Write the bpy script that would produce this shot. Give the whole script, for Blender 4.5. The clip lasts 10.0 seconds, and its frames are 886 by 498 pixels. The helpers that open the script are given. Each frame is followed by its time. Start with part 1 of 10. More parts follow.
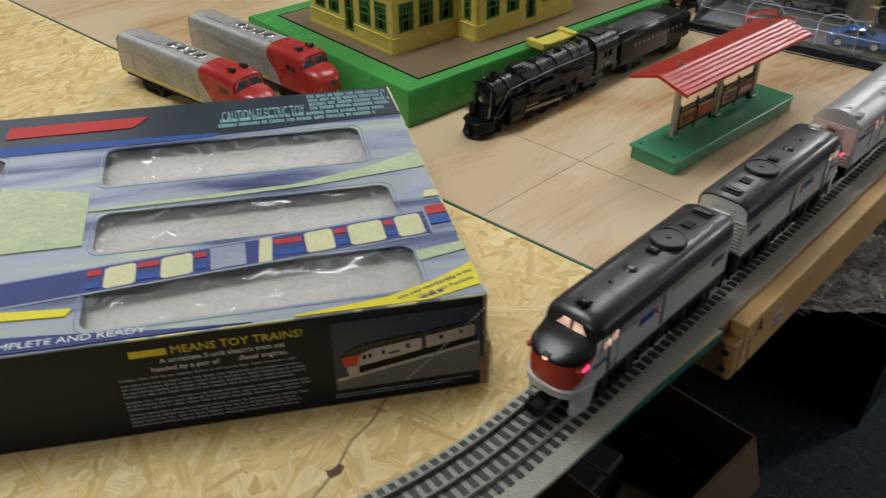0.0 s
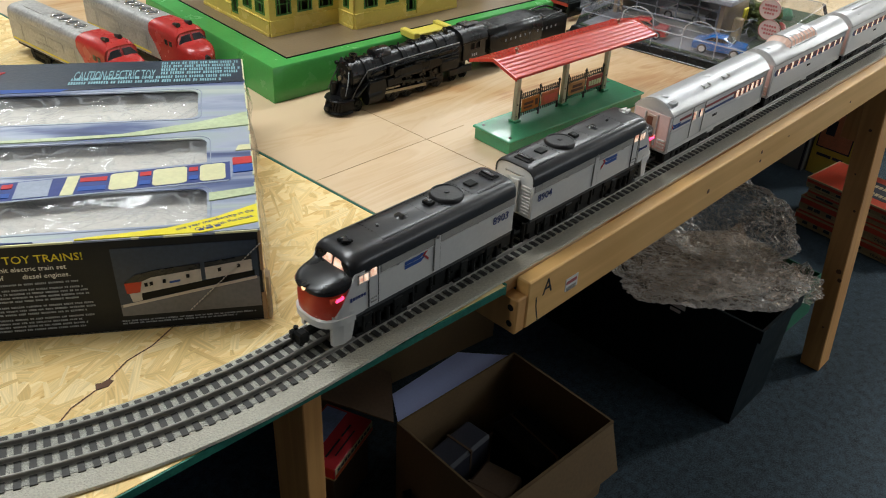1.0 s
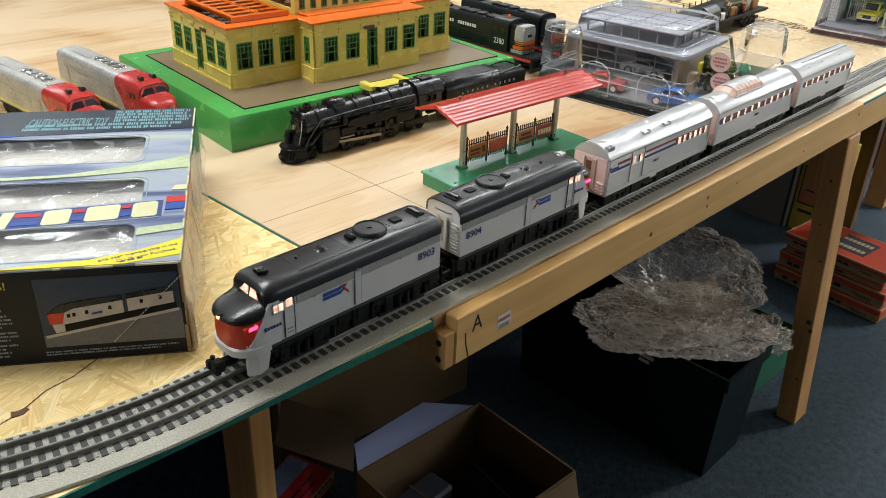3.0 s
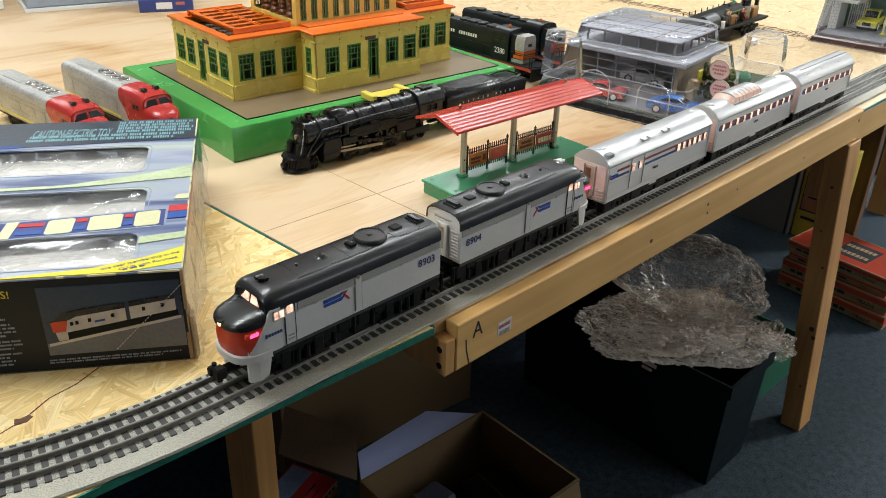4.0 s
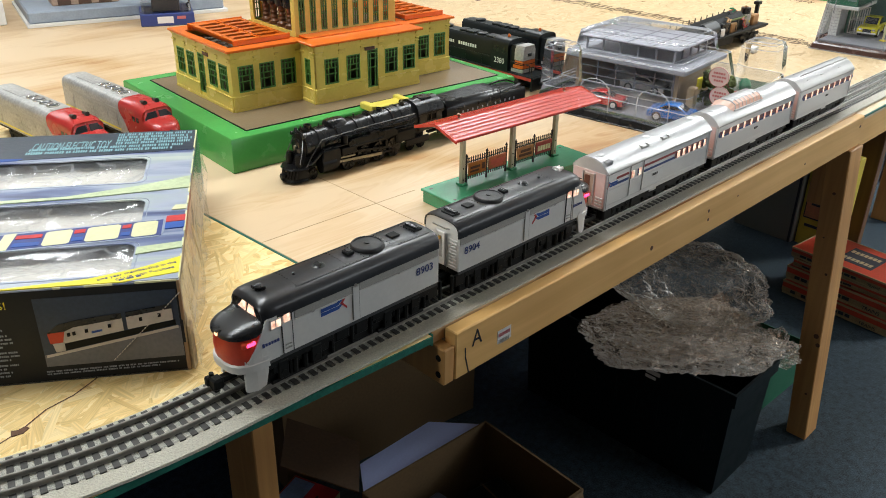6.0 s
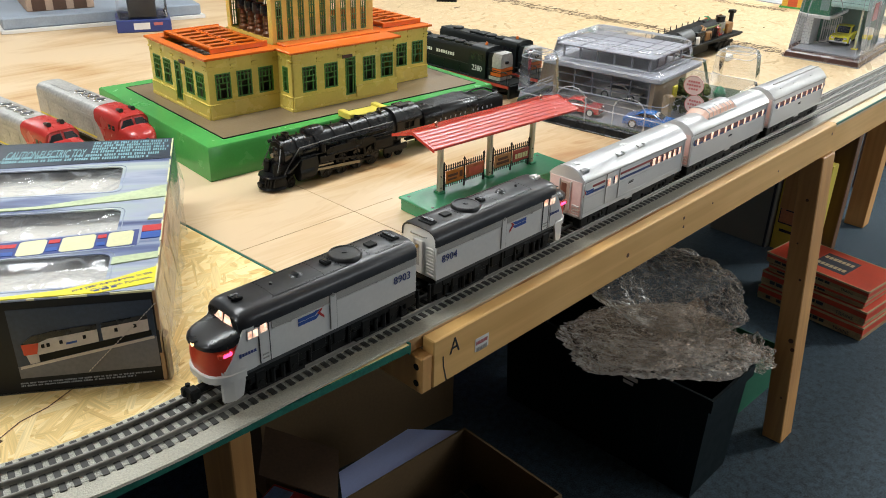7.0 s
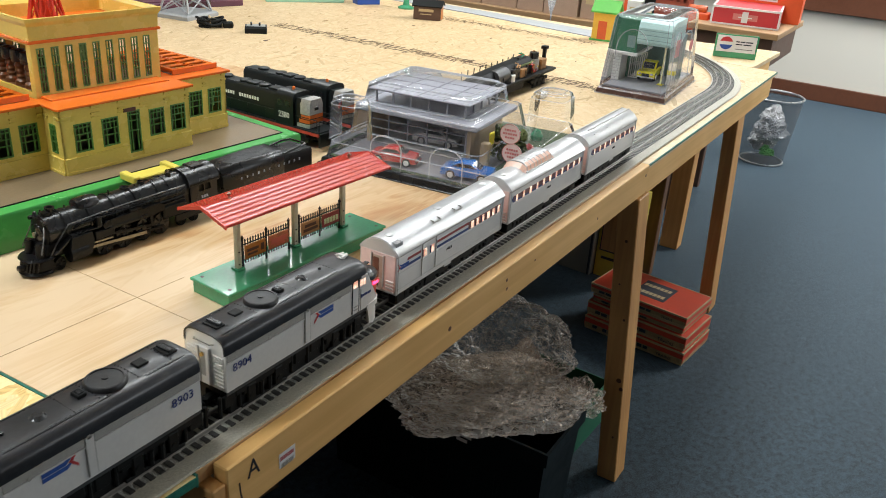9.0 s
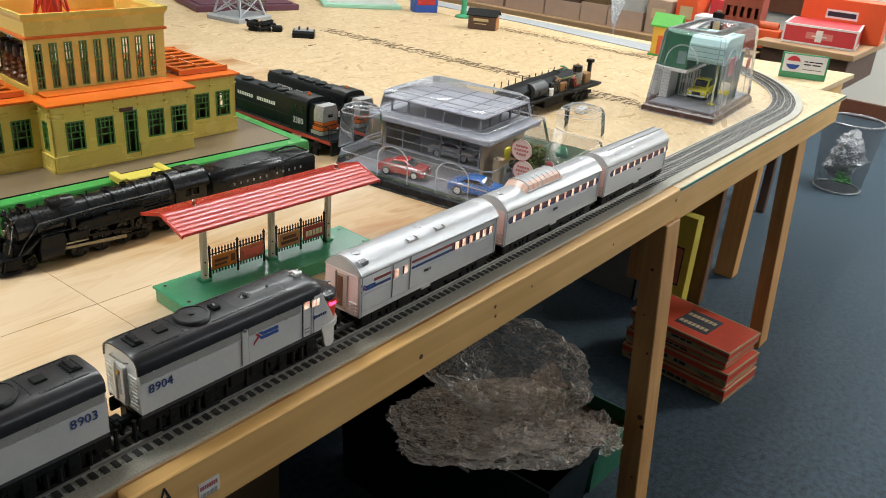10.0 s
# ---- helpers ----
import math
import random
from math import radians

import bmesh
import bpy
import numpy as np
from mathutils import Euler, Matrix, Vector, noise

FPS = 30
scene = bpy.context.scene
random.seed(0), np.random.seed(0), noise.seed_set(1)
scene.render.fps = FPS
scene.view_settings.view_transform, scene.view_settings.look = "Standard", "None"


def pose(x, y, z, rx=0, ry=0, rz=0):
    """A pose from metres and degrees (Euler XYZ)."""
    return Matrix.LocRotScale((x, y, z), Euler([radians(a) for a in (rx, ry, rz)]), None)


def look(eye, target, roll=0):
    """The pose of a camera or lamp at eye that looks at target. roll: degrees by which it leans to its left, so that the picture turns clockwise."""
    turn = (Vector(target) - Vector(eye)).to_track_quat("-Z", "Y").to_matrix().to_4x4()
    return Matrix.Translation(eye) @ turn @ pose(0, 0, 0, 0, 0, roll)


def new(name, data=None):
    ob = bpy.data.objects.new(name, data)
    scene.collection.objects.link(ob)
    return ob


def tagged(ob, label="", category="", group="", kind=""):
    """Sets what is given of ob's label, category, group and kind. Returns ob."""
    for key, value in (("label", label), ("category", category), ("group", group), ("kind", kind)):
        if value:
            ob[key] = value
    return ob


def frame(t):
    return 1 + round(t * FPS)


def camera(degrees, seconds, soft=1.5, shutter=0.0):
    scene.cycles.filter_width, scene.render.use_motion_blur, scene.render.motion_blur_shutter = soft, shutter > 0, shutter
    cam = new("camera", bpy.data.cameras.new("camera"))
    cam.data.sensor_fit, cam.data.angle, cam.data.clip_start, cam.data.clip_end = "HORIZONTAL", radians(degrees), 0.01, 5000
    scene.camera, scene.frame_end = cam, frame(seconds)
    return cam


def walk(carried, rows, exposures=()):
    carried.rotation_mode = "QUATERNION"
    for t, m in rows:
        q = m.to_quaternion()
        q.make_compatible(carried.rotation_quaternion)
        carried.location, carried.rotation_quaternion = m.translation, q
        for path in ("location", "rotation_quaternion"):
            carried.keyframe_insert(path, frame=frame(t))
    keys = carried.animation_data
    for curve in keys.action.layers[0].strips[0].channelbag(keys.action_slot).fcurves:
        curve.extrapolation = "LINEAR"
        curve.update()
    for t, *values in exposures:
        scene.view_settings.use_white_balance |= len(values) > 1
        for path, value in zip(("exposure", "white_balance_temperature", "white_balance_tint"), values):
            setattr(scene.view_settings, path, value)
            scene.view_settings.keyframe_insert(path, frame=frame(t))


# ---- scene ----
cam = camera(56.8, 10.0, 0.95, 0.25)
PATH = [
    (0, (-0.675, -0.226, 1.303), (0.502, 0.924, 0.166), -0.4),
    (0.5, (-0.632, -0.357, 1.286), (0.58, 0.774, 0.167), 1.3),
    (1, (-0.605, -0.431, 1.281), (0.621, 0.711, 0.188), 2.9),
    (1.5, (-0.575, -0.463, 1.278), (0.694, 0.737, 0.304), 2.8),
    (2, (-0.559, -0.471, 1.268), (0.714, 0.726, 0.296), 2.9),
    (2.5, (-0.561, -0.499, 1.265), (0.707, 0.71, 0.3), 2.6),
    (4, (-0.564, -0.528, 1.264), (0.699, 0.711, 0.332), 1.7),
    (4.5, (-0.565, -0.53, 1.261), (0.7, 0.716, 0.339), 1.4),
    (5, (-0.56, -0.534, 1.258), (0.7, 0.717, 0.338), 1.2),
    (6.5, (-0.558, -0.533, 1.26), (0.711, 0.724, 0.361), 0.9),
    (7, (-0.557, -0.536, 1.264), (0.745, 0.691, 0.37), 1.5),
    (7.5, (-0.537, -0.545, 1.276), (0.778, 0.675, 0.392), 0.7),
    (8, (-0.524, -0.556, 1.286), (0.91, 0.536, 0.42), 2.7),
    (8.5, (-0.491, -0.519, 1.287), (1.029, 0.464, 0.437), 3.9),
    (9, (-0.426, -0.475, 1.289), (1.134, 0.453, 0.448), 4.0),
    (9.5, (-0.35, -0.497, 1.287), (1.175, 0.49, 0.451), 4.1),
    (10, (-0.29, -0.538, 1.28), (1.169, 0.548, 0.449), 4.6),
]
walk(cam, [(t, look(eye, target, roll)) for t, eye, target, roll in PATH],
     [(0, -0.74), (0.5, -0.40), (1.0, -0.17), (2.0, -0.12), (2.5, 0.06), (4.0, 0.19), (6.5, 0.23), (9.0, 0.15), (10.0, 0.04)])

# ==== place ====
T = 0.76                      # table top above the floor

# ---------------- light ----------------
world = bpy.data.worlds.new("room_world")
scene.world = world
world.use_nodes = True
world.node_tree.nodes["Background"].inputs[0].default_value = (0.75, 0.82, 1.0, 1)
world.node_tree.nodes["Background"].inputs[1].default_value = 0.005


def area_lamp(name, x, y, z, sx, sy, watts, colour, rx=0, ry=0, rz=0):
    d = bpy.data.lights.new(name, "AREA")
    d.shape, d.size, d.size_y, d.energy, d.color = "RECTANGLE", sx, sy, watts, colour
    o = new(name, d)
    o.matrix_world = pose(x, y, z, rx, ry, rz)
    return o


LAMPS = [(-2.6, 0.4, 24), (-0.4, 0.8, 32), (1.6, 0.8, 24), (3.2, 0.45, 34), (4.6, 0.7, 25), (0.2, 3.4, 20), (2.6, 2.5, 19), (4.75, -1.5, 138)]
for lx, ly, lw in LAMPS:
    area_lamp("fluorescent_lamp", lx, ly, 2.52, 1.2, 0.3, lw, (0.915, 0.965, 0.985))


area_lamp("window_daylight", 2.5, -3.42, 1.45, 2.3, 1.1, 27, (0.88, 0.94, 1.0), 90, 0, 0)


# ---------------- materials ----------------
def mat(name, col, rough=0.5, metal=0.0, relief=0.002, var=0.12, scale=30, fine=220, bump=0.1, col2=None, coat=0.0, emit=None, emit_s=0.0,
        spec=0.5, dirt=0.0, alpha=1.0, trans=0.0):
    """A surface with colour and roughness that vary at two scales, and a fine relief."""
    m = bpy.data.materials.new(name)
    m.use_nodes = True
    nt = m.node_tree
    b = nt.nodes["Principled BSDF"]
    tc = nt.nodes.new("ShaderNodeTexCoord")
    n1 = nt.nodes.new("ShaderNodeTexNoise")
    n1.inputs["Scale"].default_value, n1.inputs["Detail"].default_value = scale, 4
    n2 = nt.nodes.new("ShaderNodeTexNoise")
    n2.inputs["Scale"].default_value, n2.inputs["Detail"].default_value = fine, 3
    nt.links.new(tc.outputs["Object"], n1.inputs["Vector"])
    nt.links.new(tc.outputs["Object"], n2.inputs["Vector"])
    mx = nt.nodes.new("ShaderNodeMath")
    mx.operation = "ADD"
    nt.links.new(n1.outputs["Fac"], mx.inputs[0])
    nt.links.new(n2.outputs["Fac"], mx.inputs[1])
    r = nt.nodes.new("ShaderNodeValToRGB")
    lo = [c * (1 - var) for c in col]
    hi = list(col2) if col2 else [min(1, c * (1 + var)) for c in col]
    r.color_ramp.elements[0].position, r.color_ramp.elements[1].position = 0.30, 0.70
    r.color_ramp.elements[0].color, r.color_ramp.elements[1].color = (*lo, 1), (*hi, 1)
    h = nt.nodes.new("ShaderNodeMath")
    h.operation = "MULTIPLY"
    h.inputs[1].default_value = 0.5
    nt.links.new(mx.outputs[0], h.inputs[0])
    nt.links.new(h.outputs[0], r.inputs["Fac"])
    nt.links.new(r.outputs["Color"], b.inputs["Base Color"])
    rr = nt.nodes.new("ShaderNodeMapRange")
    rr.inputs["To Min"].default_value, rr.inputs["To Max"].default_value = max(0.02, rough - 0.1), min(1, rough + 0.1)
    nt.links.new(n1.outputs["Fac"], rr.inputs["Value"])
    nt.links.new(rr.outputs["Result"], b.inputs["Roughness"])
    b.inputs["Metallic"].default_value = metal
    b.inputs["Coat Weight"].default_value = coat
    b.inputs["Specular IOR Level"].default_value = spec
    b.inputs["Transmission Weight"].default_value = trans
    b.inputs["Alpha"].default_value = alpha
    if bump:
        bp = nt.nodes.new("ShaderNodeBump")
        bp.inputs["Strength"].default_value, bp.inputs["Distance"].default_value = bump, relief
        nt.links.new(n2.outputs["Fac"], bp.inputs["Height"])
        nt.links.new(bp.outputs["Normal"], b.inputs["Normal"])
    if emit:
        b.inputs["Emission Color"].default_value, b.inputs["Emission Strength"].default_value = (*emit, 1), emit_s
    return m


def wood(name, light, dark, grain=(3, 60, 60), rough=0.6, bump=0.15, knots=0.0):
    """Sawn wood with its grain along the stretched axis."""
    m = bpy.data.materials.new(name)
    m.use_nodes = True
    nt = m.node_tree
    b = nt.nodes["Principled BSDF"]
    tc = nt.nodes.new("ShaderNodeTexCoord")
    mp = nt.nodes.new("ShaderNodeMapping")
    mp.inputs["Scale"].default_value = grain
    nt.links.new(tc.outputs["Object"], mp.inputs["Vector"])
    n1 = nt.nodes.new("ShaderNodeTexNoise")
    n1.inputs["Scale"].default_value, n1.inputs["Detail"].default_value, n1.inputs["Distortion"].default_value = 1.0, 6, 0.6
    nt.links.new(mp.outputs["Vector"], n1.inputs["Vector"])
    n2 = nt.nodes.new("ShaderNodeTexNoise")
    n2.inputs["Scale"].default_value, n2.inputs["Detail"].default_value = 5, 2
    nt.links.new(tc.outputs["Object"], n2.inputs["Vector"])
    ad = nt.nodes.new("ShaderNodeMath")
    ad.operation = "MULTIPLY_ADD"
    ad.inputs[1].default_value = 0.5
    nt.links.new(n2.outputs["Fac"], ad.inputs[0])
    h = nt.nodes.new("ShaderNodeMath")
    h.operation = "MULTIPLY"
    h.inputs[1].default_value = 0.55
    nt.links.new(n1.outputs["Fac"], h.inputs[0])
    nt.links.new(h.outputs[0], ad.inputs[2])
    r = nt.nodes.new("ShaderNodeValToRGB")
    r.color_ramp.elements[0].position, r.color_ramp.elements[1].position = 0.38, 0.66
    r.color_ramp.elements[0].color, r.color_ramp.elements[1].color = (*dark, 1), (*light, 1)
    nt.links.new(ad.outputs[0], r.inputs["Fac"])
    nt.links.new(r.outputs["Color"], b.inputs["Base Color"])
    b.inputs["Roughness"].default_value = rough
    bp = nt.nodes.new("ShaderNodeBump")
    bp.inputs["Strength"].default_value, bp.inputs["Distance"].default_value = bump, 0.001
    nt.links.new(n1.outputs["Fac"], bp.inputs["Height"])
    nt.links.new(bp.outputs["Normal"], b.inputs["Normal"])
    return m


def node(nt, kind, **sets):
    n = nt.nodes.new(kind)
    for k, v in sets.items():
        n.inputs[k.replace("_", " ")].default_value = v
    return n


def strand_board(name, shades):
    """Oriented strand board: long fibrous flakes that lie this way and that."""
    m = bpy.data.materials.new(name)
    m.use_nodes = True
    nt = m.node_tree
    b = nt.nodes["Principled BSDF"]
    tc = nt.nodes.new("ShaderNodeTexCoord")
    warp = node(nt, "ShaderNodeTexNoise", Scale=14, Detail=3)
    nt.links.new(tc.outputs["Object"], warp.inputs["Vector"])
    cells, fibres = [], []
    for ang, off in ((14, 0.0), (-30, 3.1), (68, 7.7)):
        mp = nt.nodes.new("ShaderNodeMapping")
        mp.inputs["Rotation"].default_value = (0, 0, radians(ang))
        mp.inputs["Location"].default_value = (off, off, 0)
        mp.inputs["Scale"].default_value = (15, 62, 1)
        nt.links.new(tc.outputs["Object"], mp.inputs["Vector"])
        mv = nt.nodes.new("ShaderNodeVectorMath")
        mv.operation = "MULTIPLY_ADD"
        mv.inputs[1].default_value = (1.4, 1.0, 0)
        nt.links.new(warp.outputs["Color"], mv.inputs[0])
        nt.links.new(mp.outputs["Vector"], mv.inputs[2])
        v = node(nt, "ShaderNodeTexVoronoi", Scale=1.0)
        nt.links.new(mv.outputs["Vector"], v.inputs["Vector"])
        cells.append(v.outputs["Color"])
        m2 = nt.nodes.new("ShaderNodeMapping")
        m2.inputs["Scale"].default_value = (1.2, 6.5, 1)
        nt.links.new(mv.outputs["Vector"], m2.inputs["Vector"])
        f = node(nt, "ShaderNodeTexNoise", Scale=1.0, Detail=4)
        nt.links.new(m2.outputs["Vector"], f.inputs["Vector"])
        fibres.append(f.outputs["Fac"])
    sel = node(nt, "ShaderNodeTexNoise", Scale=17, Detail=1)
    nt.links.new(tc.outputs["Object"], sel.inputs["Vector"])
    col, fib = cells[0], fibres[0]
    for i, (lo, hi) in enumerate(((0.47, 0.485), (0.56, 0.575))):
        mr = nt.nodes.new("ShaderNodeMapRange")
        mr.inputs["From Min"].default_value, mr.inputs["From Max"].default_value = lo, hi
        nt.links.new(sel.outputs["Fac"], mr.inputs["Value"])
        out = []
        for a, c in ((col, cells[i + 1]), (fib, fibres[i + 1])):
            mix = nt.nodes.new("ShaderNodeMix")
            mix.data_type = "RGBA"
            nt.links.new(mr.outputs["Result"], mix.inputs[0])
            nt.links.new(a, mix.inputs[6])
            nt.links.new(c, mix.inputs[7])
            out.append(mix.outputs[2])
        col, fib = out
    sep = nt.nodes.new("ShaderNodeSeparateColor")
    nt.links.new(col, sep.inputs[0])
    big = node(nt, "ShaderNodeTexNoise", Scale=3.5, Detail=2)
    nt.links.new(tc.outputs["Object"], big.inputs["Vector"])
    total = None
    for src, w in ((sep.outputs[0], 0.42), (fib, 0.50), (big.outputs["Fac"], 0.28)):
        ad = nt.nodes.new("ShaderNodeMath")
        ad.operation = "MULTIPLY_ADD"
        ad.inputs[1].default_value, ad.inputs[2].default_value = w, 0.0
        nt.links.new(src, ad.inputs[0])
        if total:
            nt.links.new(total, ad.inputs[2])
        total = ad.outputs[0]
    r = nt.nodes.new("ShaderNodeValToRGB")
    r.color_ramp.elements[0].position, r.color_ramp.elements[0].color = 0.28, (*shades[0], 1)
    r.color_ramp.elements[1].position, r.color_ramp.elements[1].color = 0.88, (*shades[3], 1)
    for p, c in ((0.43, shades[1]), (0.60, shades[2])):
        r.color_ramp.elements.new(p).color = (*c, 1)
    nt.links.new(total, r.inputs["Fac"])
    nt.links.new(r.outputs["Color"], b.inputs["Base Color"])
    b.inputs["Roughness"].default_value = 0.46
    bp = nt.nodes.new("ShaderNodeBump")
    bp.inputs["Strength"].default_value, bp.inputs["Distance"].default_value = 0.3, 0.0015
    nt.links.new(total, bp.inputs["Height"])
    nt.links.new(bp.outputs["Normal"], b.inputs["Normal"])
    return m


def figured_plywood(name):
    """Rotary-cut plywood: broad flame figure, fine pores and faint brown stains."""
    m = bpy.data.materials.new(name)
    m.use_nodes = True
    nt = m.node_tree
    b = nt.nodes["Principled BSDF"]
    tc = nt.nodes.new("ShaderNodeTexCoord")
    outs = []
    for sc, detail, dist, scale in (((1.1, 7.5, 1), 7, 1.6, 2.0), ((5, 150, 1), 3, 0.3, 1.0), ((1.5, 2.6, 1), 3, 0.6, 2.2)):
        mp = nt.nodes.new("ShaderNodeMapping")
        mp.inputs["Scale"].default_value = sc
        nt.links.new(tc.outputs["Object"], mp.inputs["Vector"])
        n = node(nt, "ShaderNodeTexNoise", Scale=scale, Detail=detail, Distortion=dist)
        nt.links.new(mp.outputs["Vector"], n.inputs["Vector"])
        outs.append(n.outputs["Fac"])
    wv = node(nt, "ShaderNodeMath")
    wv.operation = "PINGPONG"
    wv.inputs[1].default_value = 0.055
    nt.links.new(outs[0], wv.inputs[0])
    total = None
    for src, w in ((wv.outputs[0], 1.7), (outs[0], 0.52), (outs[1], 0.08), (outs[2], 1.08)):
        ad = nt.nodes.new("ShaderNodeMath")
        ad.operation = "MULTIPLY_ADD"
        ad.inputs[1].default_value, ad.inputs[2].default_value = w, 0.0
        nt.links.new(src, ad.inputs[0])
        if total:
            nt.links.new(total, ad.inputs[2])
        total = ad.outputs[0]
    r = nt.nodes.new("ShaderNodeValToRGB")
    r.color_ramp.elements[0].position, r.color_ramp.elements[0].color = 0.60, (0.41, 0.19, 0.06, 1)
    r.color_ramp.elements[1].position, r.color_ramp.elements[1].color = 1.0, (0.69, 0.515, 0.325, 1)
    r.color_ramp.elements.new(0.76).color = (0.57, 0.375, 0.19, 1)
    nt.links.new(total, r.inputs["Fac"])
    nt.links.new(r.outputs["Color"], b.inputs["Base Color"])
    b.inputs["Roughness"].default_value = 0.40
    bp = nt.nodes.new("ShaderNodeBump")
    bp.inputs["Strength"].default_value, bp.inputs["Distance"].default_value = 0.06, 0.001
    nt.links.new(outs[1], bp.inputs["Height"])
    nt.links.new(bp.outputs["Normal"], b.inputs["Normal"])
    return m


def clear_plastic(name, tint=(0.95, 0.96, 0.98), gloss=0.05, ghost=0.12, crinkle=0.0, scale=60, creases=0.0, milk=(0.75, 0.77, 0.8), ior=1.5):
    """Thin clear plastic: mostly seen through, with a gloss, so that it lets the light in."""
    m = bpy.data.materials.new(name)
    m.use_nodes = True
    nt = m.node_tree
    nt.nodes.remove(nt.nodes["Principled BSDF"])
    out = nt.nodes["Material Output"]
    tr = nt.nodes.new("ShaderNodeBsdfTransparent")
    tr.inputs[0].default_value = (*tint, 1)
    gl = nt.nodes.new("ShaderNodeBsdfGlossy")
    gl.inputs["Roughness"].default_value = gloss
    df = nt.nodes.new("ShaderNodeBsdfDiffuse")
    df.inputs[0].default_value = (*milk, 1)
    fr = nt.nodes.new("ShaderNodeFresnel")
    fr.inputs[0].default_value = ior
    if crinkle:
        tc = nt.nodes.new("ShaderNodeTexCoord")
        n = nt.nodes.new("ShaderNodeTexNoise")
        n.inputs["Scale"].default_value, n.inputs["Detail"].default_value, n.inputs["Distortion"].default_value = scale, 3, 1.0
        nt.links.new(tc.outputs["Object"], n.inputs["Vector"])
        bp = nt.nodes.new("ShaderNodeBump")
        bp.inputs["Strength"].default_value, bp.inputs["Distance"].default_value = crinkle, 0.004
        nt.links.new(n.outputs["Fac"], bp.inputs["Height"])
        for node in (gl, df, fr):
            nt.links.new(bp.outputs["Normal"], node.inputs["Normal"])
    m1 = nt.nodes.new("ShaderNodeMixShader")
    m1.inputs[0].default_value = ghost
    if creases:
        # sharp folds turn milky
        total = None
        for sc, w in ((scale * 0.35, 0.016), (scale, 0.026)):
            n = nt.nodes.new("ShaderNodeTexNoise")
            n.inputs["Scale"].default_value, n.inputs["Detail"].default_value, n.inputs["Distortion"].default_value = sc, 3, 1.5
            nt.links.new(tc.outputs["Object"], n.inputs["Vector"])
            a = nt.nodes.new("ShaderNodeMath")
            a.operation = "SUBTRACT"
            a.inputs[1].default_value = 0.5
            nt.links.new(n.outputs["Fac"], a.inputs[0])
            b = nt.nodes.new("ShaderNodeMath")
            b.operation = "ABSOLUTE"
            nt.links.new(a.outputs[0], b.inputs[0])
            r = nt.nodes.new("ShaderNodeMapRange")
            r.inputs["From Min"].default_value, r.inputs["From Max"].default_value = 0.0, w
            r.inputs["To Min"].default_value, r.inputs["To Max"].default_value = creases, ghost
            nt.links.new(b.outputs[0], r.inputs["Value"])
            if total:
                x = nt.nodes.new("ShaderNodeMath")
                x.operation = "MAXIMUM"
                nt.links.new(total, x.inputs[0])
                nt.links.new(r.outputs["Result"], x.inputs[1])
                total = x.outputs[0]
            else:
                total = r.outputs["Result"]
        nt.links.new(total, m1.inputs[0])
    nt.links.new(tr.outputs[0], m1.inputs[1])
    nt.links.new(df.outputs[0], m1.inputs[2])
    m2 = nt.nodes.new("ShaderNodeMixShader")
    nt.links.new(fr.outputs[0], m2.inputs[0])
    nt.links.new(m1.outputs[0], m2.inputs[1])
    nt.links.new(gl.outputs[0], m2.inputs[2])
    nt.links.new(m2.outputs[0], out.inputs["Surface"])
    return m


OSB = strand_board("golden_strand_board", ((0.50, 0.28, 0.07), (0.78, 0.52, 0.19), (0.88, 0.65, 0.29), (0.94, 0.76, 0.42)))
OSB_PALE = strand_board("pale_strand_board", ((0.48, 0.31, 0.14), (0.62, 0.44, 0.235), (0.67, 0.495, 0.28), (0.72, 0.56, 0.355)))
PLY = figured_plywood("birch_plywood")
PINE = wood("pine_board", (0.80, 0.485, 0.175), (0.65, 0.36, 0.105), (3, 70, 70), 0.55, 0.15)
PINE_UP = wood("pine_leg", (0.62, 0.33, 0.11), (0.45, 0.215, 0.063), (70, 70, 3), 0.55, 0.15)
DARK_WOOD = wood("dark_stained_wood", (0.16, 0.075, 0.03), (0.09, 0.04, 0.018), (70, 70, 3), 0.5, 0.15)
GREEN_EDGE = mat("green_edge_paint", (0.014, 0.15, 0.105), 0.45, var=0.45)
GREY_BED = mat("grey_roadbed", (0.46, 0.435, 0.36), 0.42, var=0.22, scale=420, fine=620, bump=0.6, relief=0.003)
TIE_M = mat("dark_tie", (0.040, 0.038, 0.034), 0.5)
TIE_GAP = mat("grey_ballast", (0.42, 0.41, 0.36), 0.6, var=0.3, scale=420, fine=620, bump=1.0, relief=0.003)
RAIL_M = mat("steel_rail", (0.30, 0.285, 0.255), 0.50, 0.6, var=0.2, scale=60)
CARPET = mat("blue_carpet", (0.027, 0.043, 0.055), 0.75, var=1.0, scale=60, fine=260, bump=0.6, spec=0.25)
CARPET.node_tree.nodes["Principled BSDF"].inputs["Sheen Weight"].default_value = 0.55
CARPET.node_tree.nodes["Principled BSDF"].inputs["Sheen Tint"].default_value = (0.47, 0.68, 0.90, 1)
CARPET.node_tree.nodes["Principled BSDF"].inputs["Sheen Roughness"].default_value = 0.35
# colour of the unseen west and south walls, dark to cut bounced light
DARK_WALL_M = mat("dark_unseen_wall", (0.16, 0.12, 0.085), 0.6, var=0.15, scale=3)
WALL_M = mat("cream_wall", (0.62, 0.58, 0.505), 0.8, var=0.04, scale=2)
CEIL_M = mat("white_ceiling", (0.62, 0.62, 0.60), 0.9, var=0.03)
BASE_M = mat("brown_baseboard", (0.11, 0.038, 0.018), 0.38, var=0.2)
